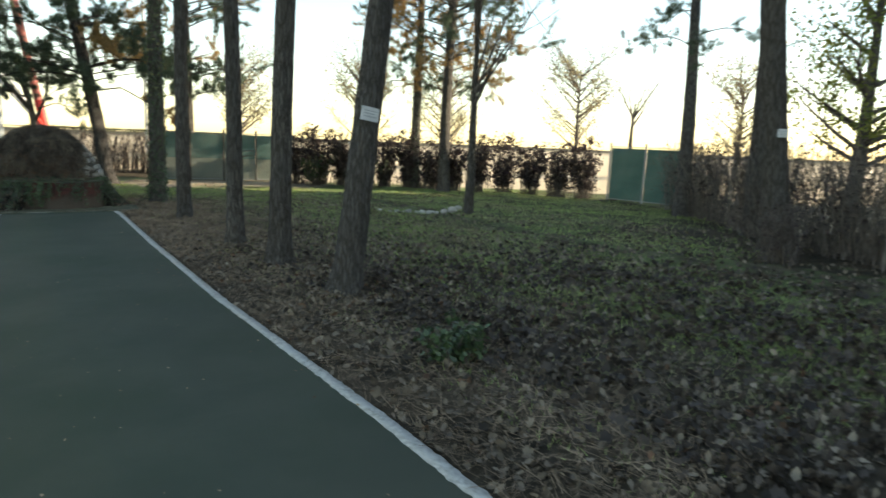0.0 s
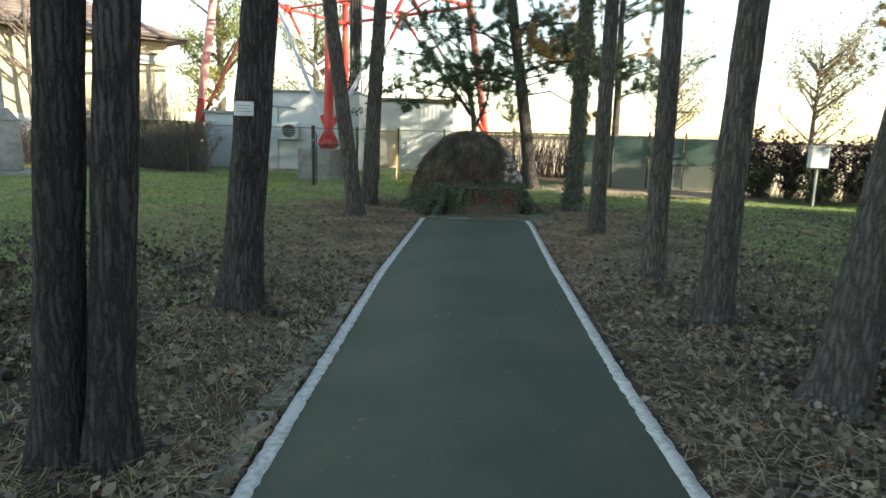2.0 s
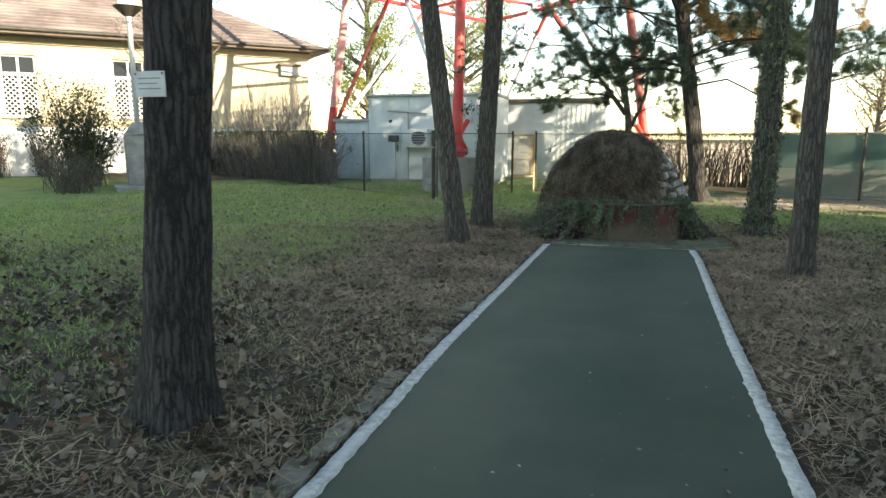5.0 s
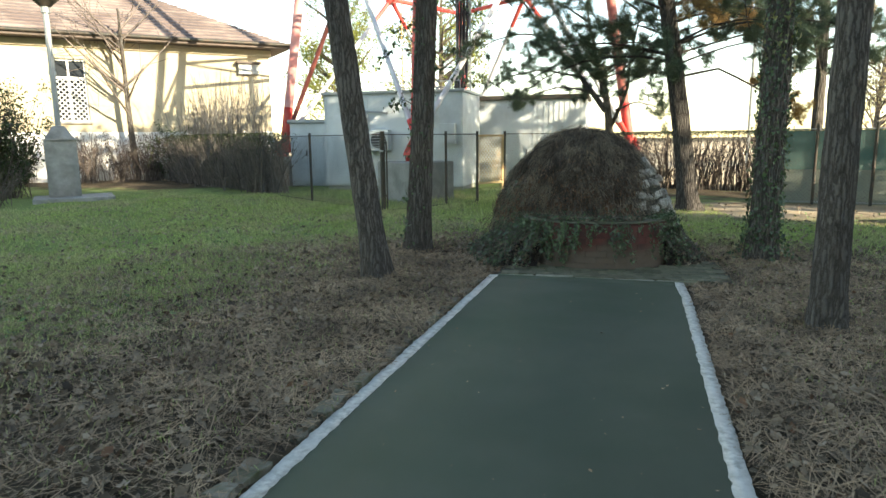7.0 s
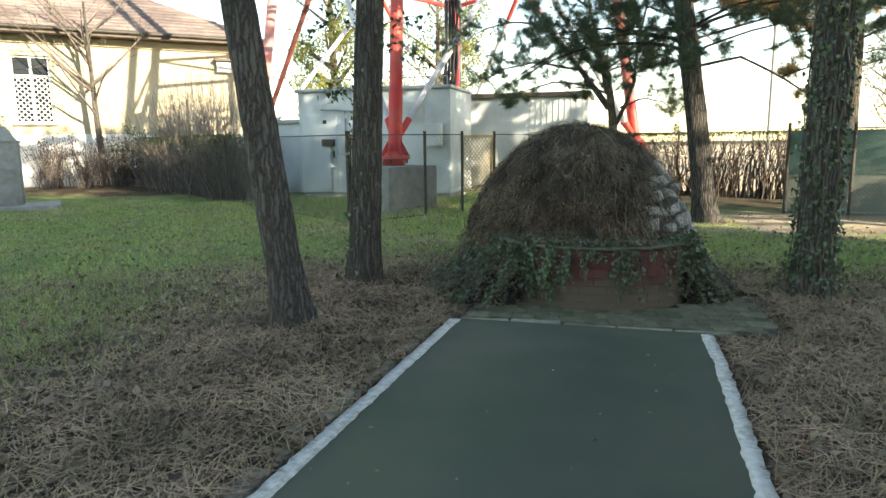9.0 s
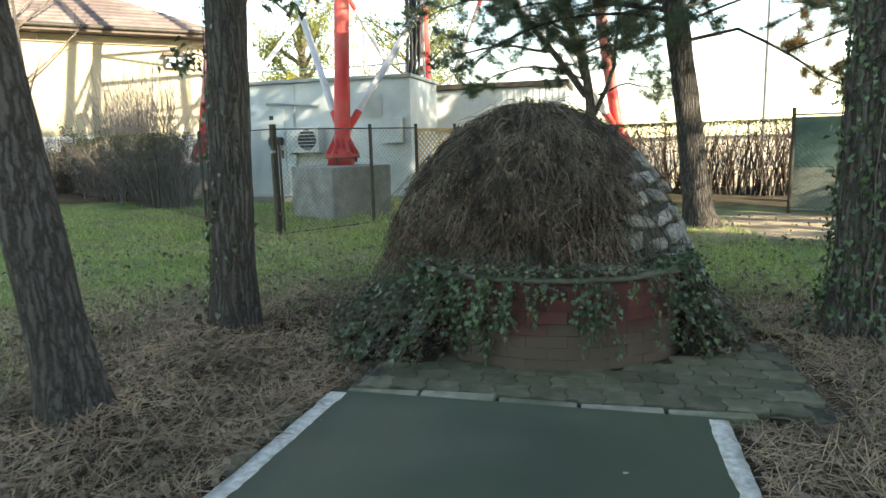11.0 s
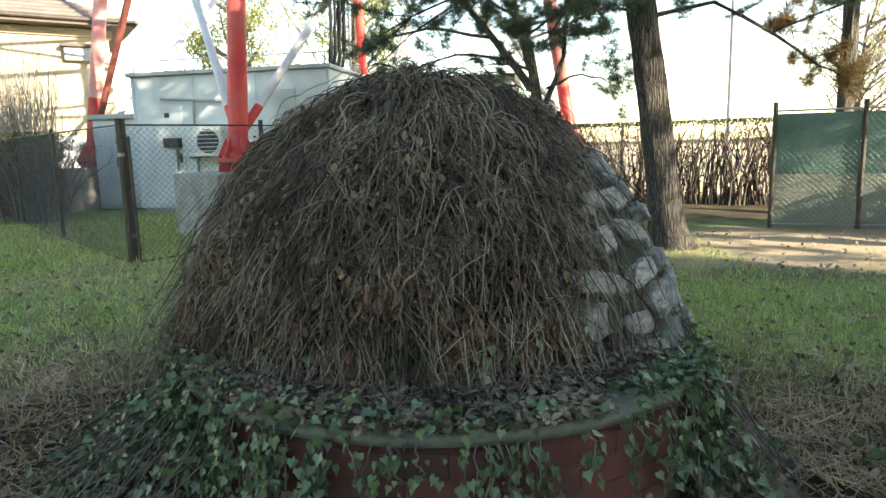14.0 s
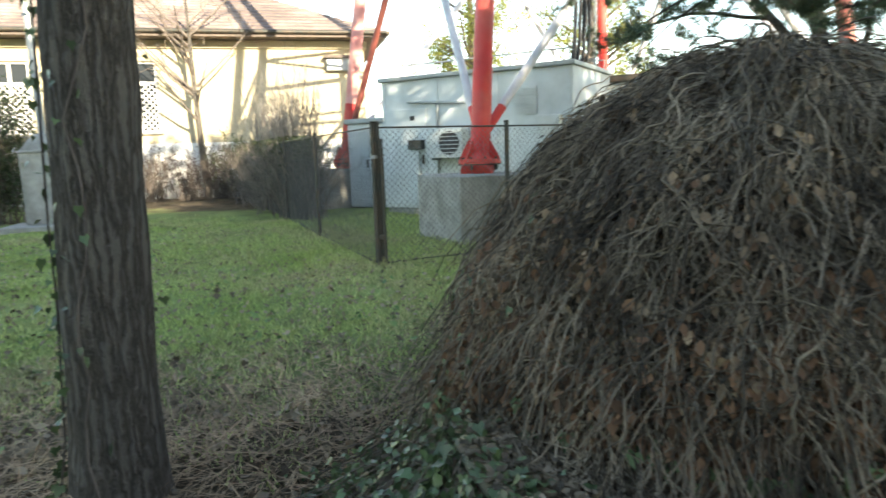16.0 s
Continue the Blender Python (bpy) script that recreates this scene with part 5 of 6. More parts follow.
    dry.add(strew(*DEAD_LEAF, pos, rng.uniform(0, 6.28, n), rng.normal(0, 0.5, n), rng.normal(0, 0.5, n), rng.uniform(0.012, 0.04, n)))
    place("debris", dry.mesh("debris"), DEAD, ivy, "dry brown leaf debris", "stuff")
    place("foliage", leaves.mesh("leaves"), IVY, ivy, kind="stuff")
    place("shrubwood", stems.mesh("stems"), TWIG, ivy, kind="stuff")


build_ivy()

# ---- chain-link fence round the tower ----
CORNER = np.array([-3.2, 20.5])
DIR_L, DIR_R = np.array([-0.795, 0.607]), np.array([0.548, 0.836])


def chain_link(w, h, z0, step=0.075, r=0.0023):
    """Crossing wires in a panel w wide, standing along x."""
    hp = Heap()
    for sgn in (1, -1):
        c = np.arange(-h, w, step)
        x0, x1 = np.clip(c, 0, w), np.clip(c + h, 0, w)
        a = np.stack([x0, 0 * c, z0 + (x0 - c)], -1)
        b = np.stack([x1, 0 * c, z0 + (x1 - c)], -1)
        if sgn < 0:
            a[:, 0], b[:, 0] = w - a[:, 0], w - b[:, 0]
        a[:, 1] = b[:, 1] = sgn * 0.002
        hp.add(tubes(np.stack([a, (a + b) / 2, b], 1), r, 3))
    return hp.mesh("wire_mesh")


def fence_run(start, way, lengths, height, label, braced=False):
    f = thing("chain_link_fence", (start[0], start[1], 0), label, "fence", "fence round the tower", math.degrees(math.atan2(way[1], way[0])))
    x = 0.0
    stops = [0.0]
    for w in lengths:
        place("wire_mesh", chain_link(w, height - 0.1, 0.05), WIRE, f)
        f.children[-1].location.x = x
        x += w
        stops.append(x)
    for s in stops:
        part("post", rods(((s, 0, -0.1), (s, 0, height + 0.04), 0.03)), DARK_METAL, f)
    for z in (height - 0.03, 0.06):
        part("rail", rods(((0, 0, z), (x, 0, z), 0.011), sides=6), DARK_METAL, f)
    return f


fence_run(CORNER, DIR_L, (3.25, 3.1, 3.1, 3.1, 3.1), 1.66, "rusty chain-link fence on dark posts")
fence_run(CORNER + DIR_R * 0.05, DIR_R, (1.75, 1.0), 1.66, "rusty chain-link fence on dark posts")
fence_run(CORNER + DIR_R * 3.75, DIR_R, (2.6, 2.6, 2.6), 1.66, "rusty chain-link fence on dark posts")
corner_post = thing("fence_corner_post", (*CORNER, 0), "dark braced corner post of chain-link fence", "fence post")
part("post", rods(((0, 0, -0.1), (0, 0, 1.42), 0.032)), DARK_METAL, corner_post)
part("cap", rods(((0, 0, 1.42), (0, 0, 1.47), 0.038)), DARK_METAL, corner_post)
part("collar", rods(((0, 0, 1.28), (0, 0, 1.32), 0.042)), GREY_METAL, corner_post, "galvanised collar")
part("side_pipe", rods(((0.1, 0.02, -0.1), (0.1, 0.02, 1.5), 0.018)), DARK_METAL, corner_post)
part("strap", boxes((-0.02, 0.12, -0.01, 0.02, 0.35, 0.4)), DARK_METAL, corner_post)


def build_trellis():
    t = thing("trellis_gate", (*(CORNER + DIR_R * 2.78), 0), "tan wooden lattice gate panel in the fence", "gate", turn=math.degrees(math.atan2(DIR_R[1], DIR_R[0])))
    w, z0, z1 = 0.92, 0.45, 1.62
    for n, r in (("stile", (0, 0.05, -0.02, 0.02, 0.0, z1)), ("stile", (w - 0.05, w, -0.02, 0.02, 0.0, z1)), ("rail", (0.05, w - 0.05, -0.02, 0.02, z1 - 0.05, z1)), ("rail", (0.05, w - 0.05, -0.02, 0.02, z0, z0 + 0.05))):
        part(n, boxes(r, bevel=0.004), TRELLIS, t)
    h = z1 - z0 - 0.1
    for sgn in (1, -1):
        for c in np.arange(-h + 0.05, w - 0.1, 0.1):
            x0, x1 = max(c, 0.05), min(c + h, w - 0.05)
            if x1 - x0 < 0.06:
                continue
            za, zb = z0 + 0.05 + (x0 - c), z0 + 0.05 + (x1 - c)
            xa, xb = (x0, x1) if sgn > 0 else (w - x0, w - x1)
            bm = bmesh.new()
            rod(bm, (xa, sgn * 0.006, za), (xb, sgn * 0.006, min(zb, z1 - 0.05)), 0.012, 4)
            part("lath", bm, TRELLIS, t)


build_trellis()

# ---- radio tower ----
LEG_F, LEG_L, LEG_R = Vector((-3.35, 23.35, 0)), Vector((-9.45, 27.6, 0)), Vector((2.15, 30.0, 0))
LEG_B = Vector((-5.0, 36.2, 0))


def build_tower():
    tower = thing("radio_tower", (0, 0, 0), "red and white steel lattice radio tower on concrete footings", "tower")
    mid = (LEG_F + LEG_B) / 2
    legs = (LEG_F, LEG_L, LEG_B, LEG_R)
    spot = lambda leg, z: Vector(((leg.x + (mid.x - leg.x) * z * 0.026), leg.y + (mid.y - leg.y) * z * 0.026, z))
    ring = 6.6
    for k, leg in enumerate(legs):
        turn = math.degrees(math.atan2(LEG_R.y - LEG_F.y, LEG_R.x - LEG_F.x))
        bm = boxes((-0.68, 0.68, -0.68, 0.68, -0.1, 0.98), bevel=0.03)
        f = part("footing", bm, CONCRETE, tower, "weathered concrete footing")
        f.matrix_basis = pose(leg.x, leg.y, 0, 0, 0, turn + 8)
        # the right leg's red is browned to paint in its shade
        paint = PINK_PAINT if k == 1 else SHADED_RED if k == 3 else RED_PAINT
        lg = part("leg", rods((spot(leg, 1.2), spot(leg, 2.6), 0.155), sides=20), RED_PAINT, tower)
        part("upper_leg", rods((spot(leg, 2.6), spot(leg, 14), 0.15), sides=20), paint, tower, "faded red paint" if k == 1 else "red paint with shade put into its brown tone" if k == 3 else "")
        base = spot(leg, 1.13)
        bm = rods(((leg.x, leg.y, 0.97), (base.x, base.y, 1.11), 0.25), ((base.x, base.y, 1.13), (base.x, base.y, 1.2), 0.33), sides=20)
        fl = part("flange", bm, RED_PAINT, lg)
        bm = rods(((base.x, base.y, 1.11), (base.x, base.y, 1.13), 0.34), sides=20)
        part("gasket", bm, DARK_METAL, fl, "dark rusty steel ring")
        for j in range(8):
            a = j * math.pi / 4
            p = Vector((base.x + 0.28 * math.cos(a), base.y + 0.28 * math.sin(a), 1.03))
            part("bolt", rods((p, p + Vector((0, 0, 0.2)), 0.022), sides=6), DARK_METAL, fl)
        for j in range(6):
            a = j * math.pi / 3 + 0.3
            d = Vector((math.cos(a), math.sin(a), 0))
            bm = bmesh.new()
            vs = [bm.verts.new(base + d * r + Vector((0, 0, z)) + Vector((-d.y, d.x, 0)) * s) for s in (-0.01, 0.01) for r, z in ((0.13, 0.06), (0.31, 0.06), (0.31, 0.1), (0.15, 0.4))]
            for q in ((0, 1, 2, 3), (7, 6, 5, 4), (0, 4, 5, 1), (1, 5, 6, 2), (2, 6, 7, 3), (3, 7, 4, 0)):
                bm.faces.new([vs[i] for i in q])
            part("gusset", bm, RED_PAINT, lg)
    for k in range(4):
        a, b = legs[k], legs[(k + 1) % 4]
        A, B = spot(a, ring), spot(b, ring)
        M = (A + B) / 2
        A2, B2 = spot(a, ring + 1.0), spot(b, ring + 1.0)
        part("ring_beam", rods((A, B, 0.075), sides=12), RED_PAINT, tower)
        part("ring_beam", rods((A2, B2, 0.06), sides=12), RED_PAINT, tower)
        part("node_plate", rods((M - Vector((0, 0, 0.16)), M + Vector((0, 0, 0.16)), 0.2), sides=12), RED_PAINT, tower)
        for p in (a, b):
            s = spot(p, 1.5)
            q = s + (M - s) * 0.1
            u = s + (M - s) * 0.82
            part("brace", rods((s, q, 0.075), sides=12), RED_PAINT, tower)
            part("brace", rods((u, M, 0.075), sides=12), RED_PAINT, tower)
            part("brace", rods((q, u, 0.072), sides=12), (BRACE_PAINT if (k == 0 and p is b) else TOWER_WHITE), tower, "faded white paint" if not (k == 0 and p is b) else "rust-brown paint")
        for p in (A2, B2):
            part("strut", rods((M, p, 0.045), sides=8), RED_PAINT, tower)
        c = spot(mid, ring)
        part("inner_beam", rods((M, Vector((c.x, c.y, ring)), 0.05), sides=8), RED_PAINT, tower)


build_tower()


def build_mast_ladder():
    x, y = -3.3, 28.6
    m = thing("cable_ladder", (x, y, 0), "grey cable ladder carrying thick black cables", "ladder")
    for sx in (-0.22, 0.22):
        part("stile", boxes((sx - 0.025, sx + 0.025, -0.03, 0.03, 0.0, 13)), GREY_METAL, m)
    for z in np.arange(0.4, 12.8, 0.4):
        part("rung", boxes((-0.2, 0.2, -0.015, 0.015, z, z + 0.03)), GREY_METAL, m)
    s = np.linspace(0, 1, 40)
    for k in range(12):
        cx = -0.19 + 0.38 * k / 11
        z = 2.0 + 11 * s
        curve = 0.5 * np.exp(-(z - 2.0) / 0.5)
        P = np.stack([cx - curve * 1.6 + rng.normal(0, 0.012, 40), -0.07 - 0.05 * (k % 3) + 0 * s, z], -1)
        place("cable", np_mesh("cable", *tubes(P[None], 0.028, 6), True), CABLE, m, "black cable")
    g = thing("cable_gantry", (-4.6, 28.3, 0), "dark cable gantry between container and ladder", "gantry")
    part("tray", boxes((-0.9, 1.2, -0.25, 0.25, 1.9, 2.0), bevel=0.01), DARK_METAL, g)
    for px in (-0.8, 1.1):
        part("post", rods(((px, 0.2, 0), (px, 0.2, 1.9), 0.03)), DARK_METAL, g)
    l2 = thing("access_ladder", (-6.6, 33.0, 0), "pale yellowish access ladder on the tower", "ladder")
    for sx in (-0.2, 0.2):
        part("stile", rods(((sx, 0, 0), (sx, 0, 13), 0.025), sides=6), TRELLIS, l2)
    for z in np.arange(0.4, 12.8, 0.35):
        part("rung", rods(((-0.2, 0, z), (0.2, 0, z), 0.014), sides=5), TRELLIS, l2)


build_mast_ladder()


# ---- equipment containers ----
def build_container():
    c = thing("equipment_container", (-7.2, 26.4, 0), "large white metal equipment container with air conditioner", "container")
    c.scale = (0.95, 0.95, 0.98)
    w, d, h = 4.6, 2.6, 2.92
    part("plinth", boxes((0.05, w - 0.05, 0.05, d - 0.05, -0.05, 0.12)), CONCRETE, c)
    part("body", boxes((0, w, 0, d, 0.12, h), bevel=0.03), WHITE_PAINT, c)
    part("roof", boxes((-0.06, w + 0.06, -0.08, d + 0.06, h, h + 0.09), bevel=0.02), GREY_METAL, c, "grey metal roof edge")
    door = part("door", boxes((0.3, 1.2, -0.03, 0.0, 0.2, 2.3), bevel=0.01), WHITE_PAINT, c)
    part("handle", boxes((1.08, 1.13, -0.06, -0.03, 1.1, 1.3)), DARK_METAL, door)
    for x0 in (0.02, 1.45, 2.9, 4.5):
        part("corner_trim", boxes((x0, x0 + 0.06, -0.018, 0.0, 0.14, h - 0.02)), WHITE_PAINT, c)
    part("conduit", rods(((0.75, -0.06, 2.45), (2.2, -0.06, 2.35), 0.03)), GREY_METAL, c)
    part("conduit", rods(((1.5, -0.05, 0.1), (1.5, -0.05, 2.4), 0.025)), GREY_METAL, c)
    part("duct", boxes((0.92, 1.04, -0.14, -0.03, 0.15, 1.4), bevel=0.01), WHITE_PAINT, c)
    part("meter_box", boxes((0.8, 1.15, -0.2, -0.03, 1.42, 1.62), bevel=0.01), DARK_METAL, c)
    # black plate paints the shade inside the vent
    part("vent_opening", boxes((0.78, 0.9, -0.035, -0.03, 2.05, 2.15)), CABLE, c)
    for k in range(9):
        part("louvre", boxes((3.35, 3.85, -0.05, -0.005, 2.05 + k * 0.06, 2.09 + k * 0.06)), WHITE_PAINT, c)
    part("wall_cabinet", boxes((3.9, 4.4, -0.25, -0.005, 1.4, 2.0), bevel=0.02), WHITE_PAINT, c)
    for x0 in (0.05, w - 0.1):
        part("rail_post", rods(((x0, 0.1, h + 0.09), (x0, 0.1, h + 0.33), 0.016), sides=6), GREY_METAL, c)
        part("rail_post", rods(((x0, d - 0.1, h + 0.09), (x0, d - 0.1, h + 0.33), 0.016), sides=6), GREY_METAL, c)
    for y0 in (0.1, d - 0.1):
        part("rail", rods(((0.05, y0, h + 0.33), (w - 0.1, y0, h + 0.33), 0.016), sides=6), GREY_METAL, c)
    ac = thing("air_conditioner", (-5.85, 26.37, 1.2), "white air conditioner unit on wall brackets", "air conditioner")
    part("casing", boxes((0, 0.85, -0.38, -0.06, 0, 0.6), bevel=0.02), WHITE_PAINT, ac)
    # solid black disc in place of the shade behind the grille
    part("fan_opening", rods(((0.55, -0.385, 0.3), (0.55, -0.375, 0.3), 0.24), sides=24), CABLE, ac, "black disc for the shade inside the fan opening")
    for k in range(6):
        part("grille_bar", boxes((0.32, 0.78, -0.4, -0.385, 0.1 + k * 0.08, 0.115 + k * 0.08)), WHITE_PAINT, ac)
    for x0 in (0.1, 0.7):
        part("bracket", boxes((x0, x0 + 0.04, -0.38, 0.03, -0.04, 0.0)), GREY_METAL, ac)


build_container()
sc = thing("equipment_cabinet", (-8.75, 27.1, 0), "pale grey metal cabinet with sloped lid", "cabinet")
part("body", boxes((0, 1.25, 0, 1.1, 0.05, 2.05), bevel=0.02), WHITE_PAINT, sc)
part("lid", boxes((-0.06, 1.31, -0.08, 1.15, 2.05, 2.17), bevel=0.03), GREY_METAL, sc)
part("door", boxes((0.08, 0.62, -0.02, 0.0, 0.15, 1.95), bevel=0.006), WHITE_PAINT, sc)
part("door", boxes((0.63, 1.17, -0.02, 0.0, 0.15, 1.95), bevel=0.006), WHITE_PAINT, sc)
part("handle", boxes((0.56, 0.6, -0.05, -0.02, 1.0, 1.2)), DARK_METAL, sc)
rc = thing("equipment_container", (-4.35, 29.4, 0), "grey-white metal equipment shelter with flat dark roof", "container")
part("body", boxes((0, 4.9, 0, 2.4, 0, 2.75), bevel=0.03), WHITE_PAINT, rc)
part("roof", boxes((-0.08, 4.98, -0.1, 2.5, 2.75, 2.9), bevel=0.02), DARK_METAL, rc, "dark metal roof")
part("door", boxes((2.3, 3.1, -0.02, 0.0, 0.1, 2.1), bevel=0.006), WHITE_PAINT, rc)
part("handle", boxes((2.98, 3.02, -0.05, -0.02, 1.0, 1.15)), DARK_METAL, rc)
for k in range(10):
    part("rib", boxes((3.2 + k * 0.17, 3.23 + k * 0.17, -0.015, 0.0, 0.1, 2.75)), WHITE_PAINT, rc)


# ---- house ----
def build_house():
    yaw = math.degrees(math.atan2(-0.69, -0.72))
    h = thing("house", (-13.2, 33.92, 0), "cream-rendered house with brown hipped tile roof", "house", turn=yaw)
    # local x runs along the front, local +y faces the lawn
    Lx, Dy, top = 24.0, 10.0, 5.35
    wins = [(7.05, 8.25, 2.3, 4.65), (10.9, 12.1, 2.3, 4.65), (15.5, 16.7, 2.3, 4.65)]
    xs = [0.0] + [v for w in wins for v in w[:2]] + [Lx]
    rows = []
    for i in range(len(xs) - 1):
        if i % 2 == 0:
            rows.append((xs[i], xs[i + 1], -0.35, 0, 1.9, top))
        else:
            w = wins[i // 2]
            rows += [(xs[i], xs[i + 1], -0.35, 0, 1.9, w[2]), (xs[i], xs[i + 1], -0.35, 0, w[3], top)]
    rows += [(0, 0.35, -Dy, -0.35, 1.9, top), (Lx - 0.35, Lx, -Dy, -0.35, 1.9, top), (0.35, Lx - 0.35, -Dy, -Dy + 0.35, 1.9, top), (0.4, Lx - 0.4, -Dy + 0.4, -0.4, top - 0.2, top)]
    part("wall", boxes(*rows), RENDER_WALL, h)
    part("plinth", boxes((-0.05, Lx + 0.05, -Dy - 0.05, 0.05, -0.1, 1.9), bevel=0.02), PLINTH_WALL, h, "white-painted plinth")
    part("cornice", boxes((-0.1, Lx + 0.1, -Dy - 0.1, 0.1, top - 0.28, top - 0.02), bevel=0.03), RENDER_WALL, h)
    part("step", boxes((2.2, 5.5, 0.05, 0.9, -0.1, 0.35), (2.2, 5.5, 0.05, 0.5, 0.35, 0.6)), CONCRETE, h)
    o = 0.75
    part("eave", boxes((-o, Lx + o, -Dy - o, o, top, top + 0.16)), EAVE, h, "dark boarded eave")
    part("gutter", rods(((-o, o + 0.06, top + 0.16), (Lx + o, o + 0.06, top + 0.16), 0.07), ((-o - 0.06, -Dy - o, top + 0.16), (-o - 0.06, o, top + 0.16), 0.07)), DARK_METAL, h)
    z0, rise = top + 0.165, 2.9
    half = (Dy + 2 * o) / 2
    deck = boxes((-o + 0.1, Lx + o - 0.1, -Dy - o + 0.1, o - 0.1, top + 0.16, top + 0.2))
    roof = part("roof", deck, ROOF, h, "brown clay tiles with pale patches")
    steps = 17

    def slope(corner_a, corner_b, ridge_a, ridge_b):
        """Rows of tiles, each lapping over the one beneath."""
        for k in range(steps):
            f0, f1 = k / steps, (k + 1) / steps
            q = [corner_a.lerp(ridge_a, f0), corner_b.lerp(ridge_b, f0), corner_b.lerp(ridge_b, f1), corner_a.lerp(ridge_a, f1)]
            for v in q[:2]:
                v.z += 0.045
            low = [corner_a.lerp(ridge_a, f0), corner_b.lerp(ridge_b, f0)]
            bm = bmesh.new()
            vs = [bm.verts.new(v) for v in q]
            ls = [bm.verts.new(v) for v in low]
            bm.faces.new(vs)
            bm.faces.new([ls[0], ls[1], vs[1], vs[0]])
            part("tile_course", bm, ROOF, roof)

    c = [Vector((-o, o, z0)), Vector((Lx + o, o, z0)), Vector((Lx + o, -Dy - o, z0)), Vector((-o, -Dy - o, z0))]
    r1, r2 = Vector((-o + half * 1.05, -Dy / 2, z0 + rise)), Vector((Lx + o - half * 1.05, -Dy / 2, z0 + rise))
    slope(c[1], c[0], r2, r1)
    slope(c[0], c[3], r1, r1)
    slope(c[3], c[2], r1, r2)
    slope(c[2], c[1], r2, r2)
    for x0, x1, za, zb in wins:
        w = part("window", boxes((x0, x0 + 0.07, -0.2, -0.1, za, zb)), PLAQUE, h, "white-framed window with diagonal grille")
        for piece, row in (("frame_side", (x1 - 0.07, x1, -0.2, -0.1, za, zb)), ("frame_foot", (x0 + 0.07, x1 - 0.07, -0.198, -0.102, za, za + 0.07)), ("frame_head", (x0 + 0.07, x1 - 0.07, -0.198, -0.102, zb - 0.07, zb)), ("mullion", ((x0 + x1) / 2 - 0.04, (x0 + x1) / 2 + 0.04, -0.196, -0.104, za + 0.07, zb - 0.07)), ("transom", (x0 + 0.07, x1 - 0.07, -0.194, -0.106, zb - 0.75, zb - 0.66))):
            part(piece, boxes(row), PLAQUE, w)
        part("pane", boxes((x0 + 0.05, x1 - 0.05, -0.17, -0.15, za + 0.05, zb - 0.05)), GLASS, w)
        bm = bmesh.new()
        for sgn in (1, -1):
            for k in np.arange(-1.3, 1.2, 0.2):
                u0, u1 = max(k, 0), min(k + 1.55, 1.1)
                if u1 > u0:
                    ua, ub = (u0, u1) if sgn > 0 else (1.1 - u0, 1.1 - u1)
                    rod(bm, (x0 + 0.05 + ua, -0.06, za + 0.05 + (u0 - k)), (x0 + 0.05 + ub, -0.06, za + 0.05 + (u1 - k)), 0.018, 4)
        part("grille", bm, PLAQUE, w, "white diagonal window grille")
        part("sill", boxes((x0 - 0.08, x1 + 0.08, -0.1, 0.1, za - 0.08, za - 0.01), bevel=0.01), CONCRETE, w)
    v = part("vent_box", boxes((0.5, 1.35, 0.0, 0.22, 4.3, 4.72), bevel=0.02), GREY_METAL, h, "grey vent box")
    part("hood", boxes((0.42, 1.43, 0.0, 0.34, 4.72, 4.82), bevel=0.02), EAVE, v)


build_house()


# ---- lamp pillar on the lawn ----
lp = thing("lamp_pillar", (-12.95, 22.15, 0), "square concrete pillar carrying a metal lamp post", "lamp", turn=45)
part("slab", boxes((-0.75, 1.15, -0.95, 0.5, -0.05, 0.1), bevel=0.02), CONCRETE, lp)
part("block", boxes((-0.38, 0.38, -0.38, 0.38, 0.1, 1.58), bevel=0.02), CONCRETE, lp)
part("coping", boxes((-0.41, 0.41, -0.41, 0.41, 1.58, 1.63), bevel=0.015), CONCRETE, lp)
bm = bmesh.new()
bmesh.ops.create_cone(bm, cap_ends=True, segments=4, radius1=0.50, radius2=0.2, depth=0.34, matrix=Matrix.Translation((0, 0, 1.8)) @ Matrix.Rotation(math.pi / 4, 4, "Z"))
part("pyramid_cap", bm, CONCRETE, lp)
part("pole", rods(((0, 0, 1.9), (0, 0, 5.0), 0.075)), GREY_METAL, lp)
part("collar", rods(((0, 0, 3.3), (0, 0, 3.38), 0.095), ((0, 0, 4.85), (0, 0, 5.0), 0.11)), GREY_METAL, lp)
bm = bmesh.new()
bmesh.ops.create_cone(bm, cap_ends=True, segments=20, radius1=0.12, radius2=0.42, depth=0.28, matrix=Matrix.Translation((0, 0, 5.14)))
part("lamp_bowl", bm, DARK_METAL, lp, "dark bowl-shaped lamp head")
bm = bmesh.new()
bmesh.ops.create_uvsphere(bm, u_segments=16, v_segments=8, radius=0.3, matrix=Matrix.Translation((0, 0, 5.35)) @ Matrix.Diagonal((1, 1, 0.8, 1)))
part("lamp_globe", bm, PLAQUE, lp, "white lamp globe")


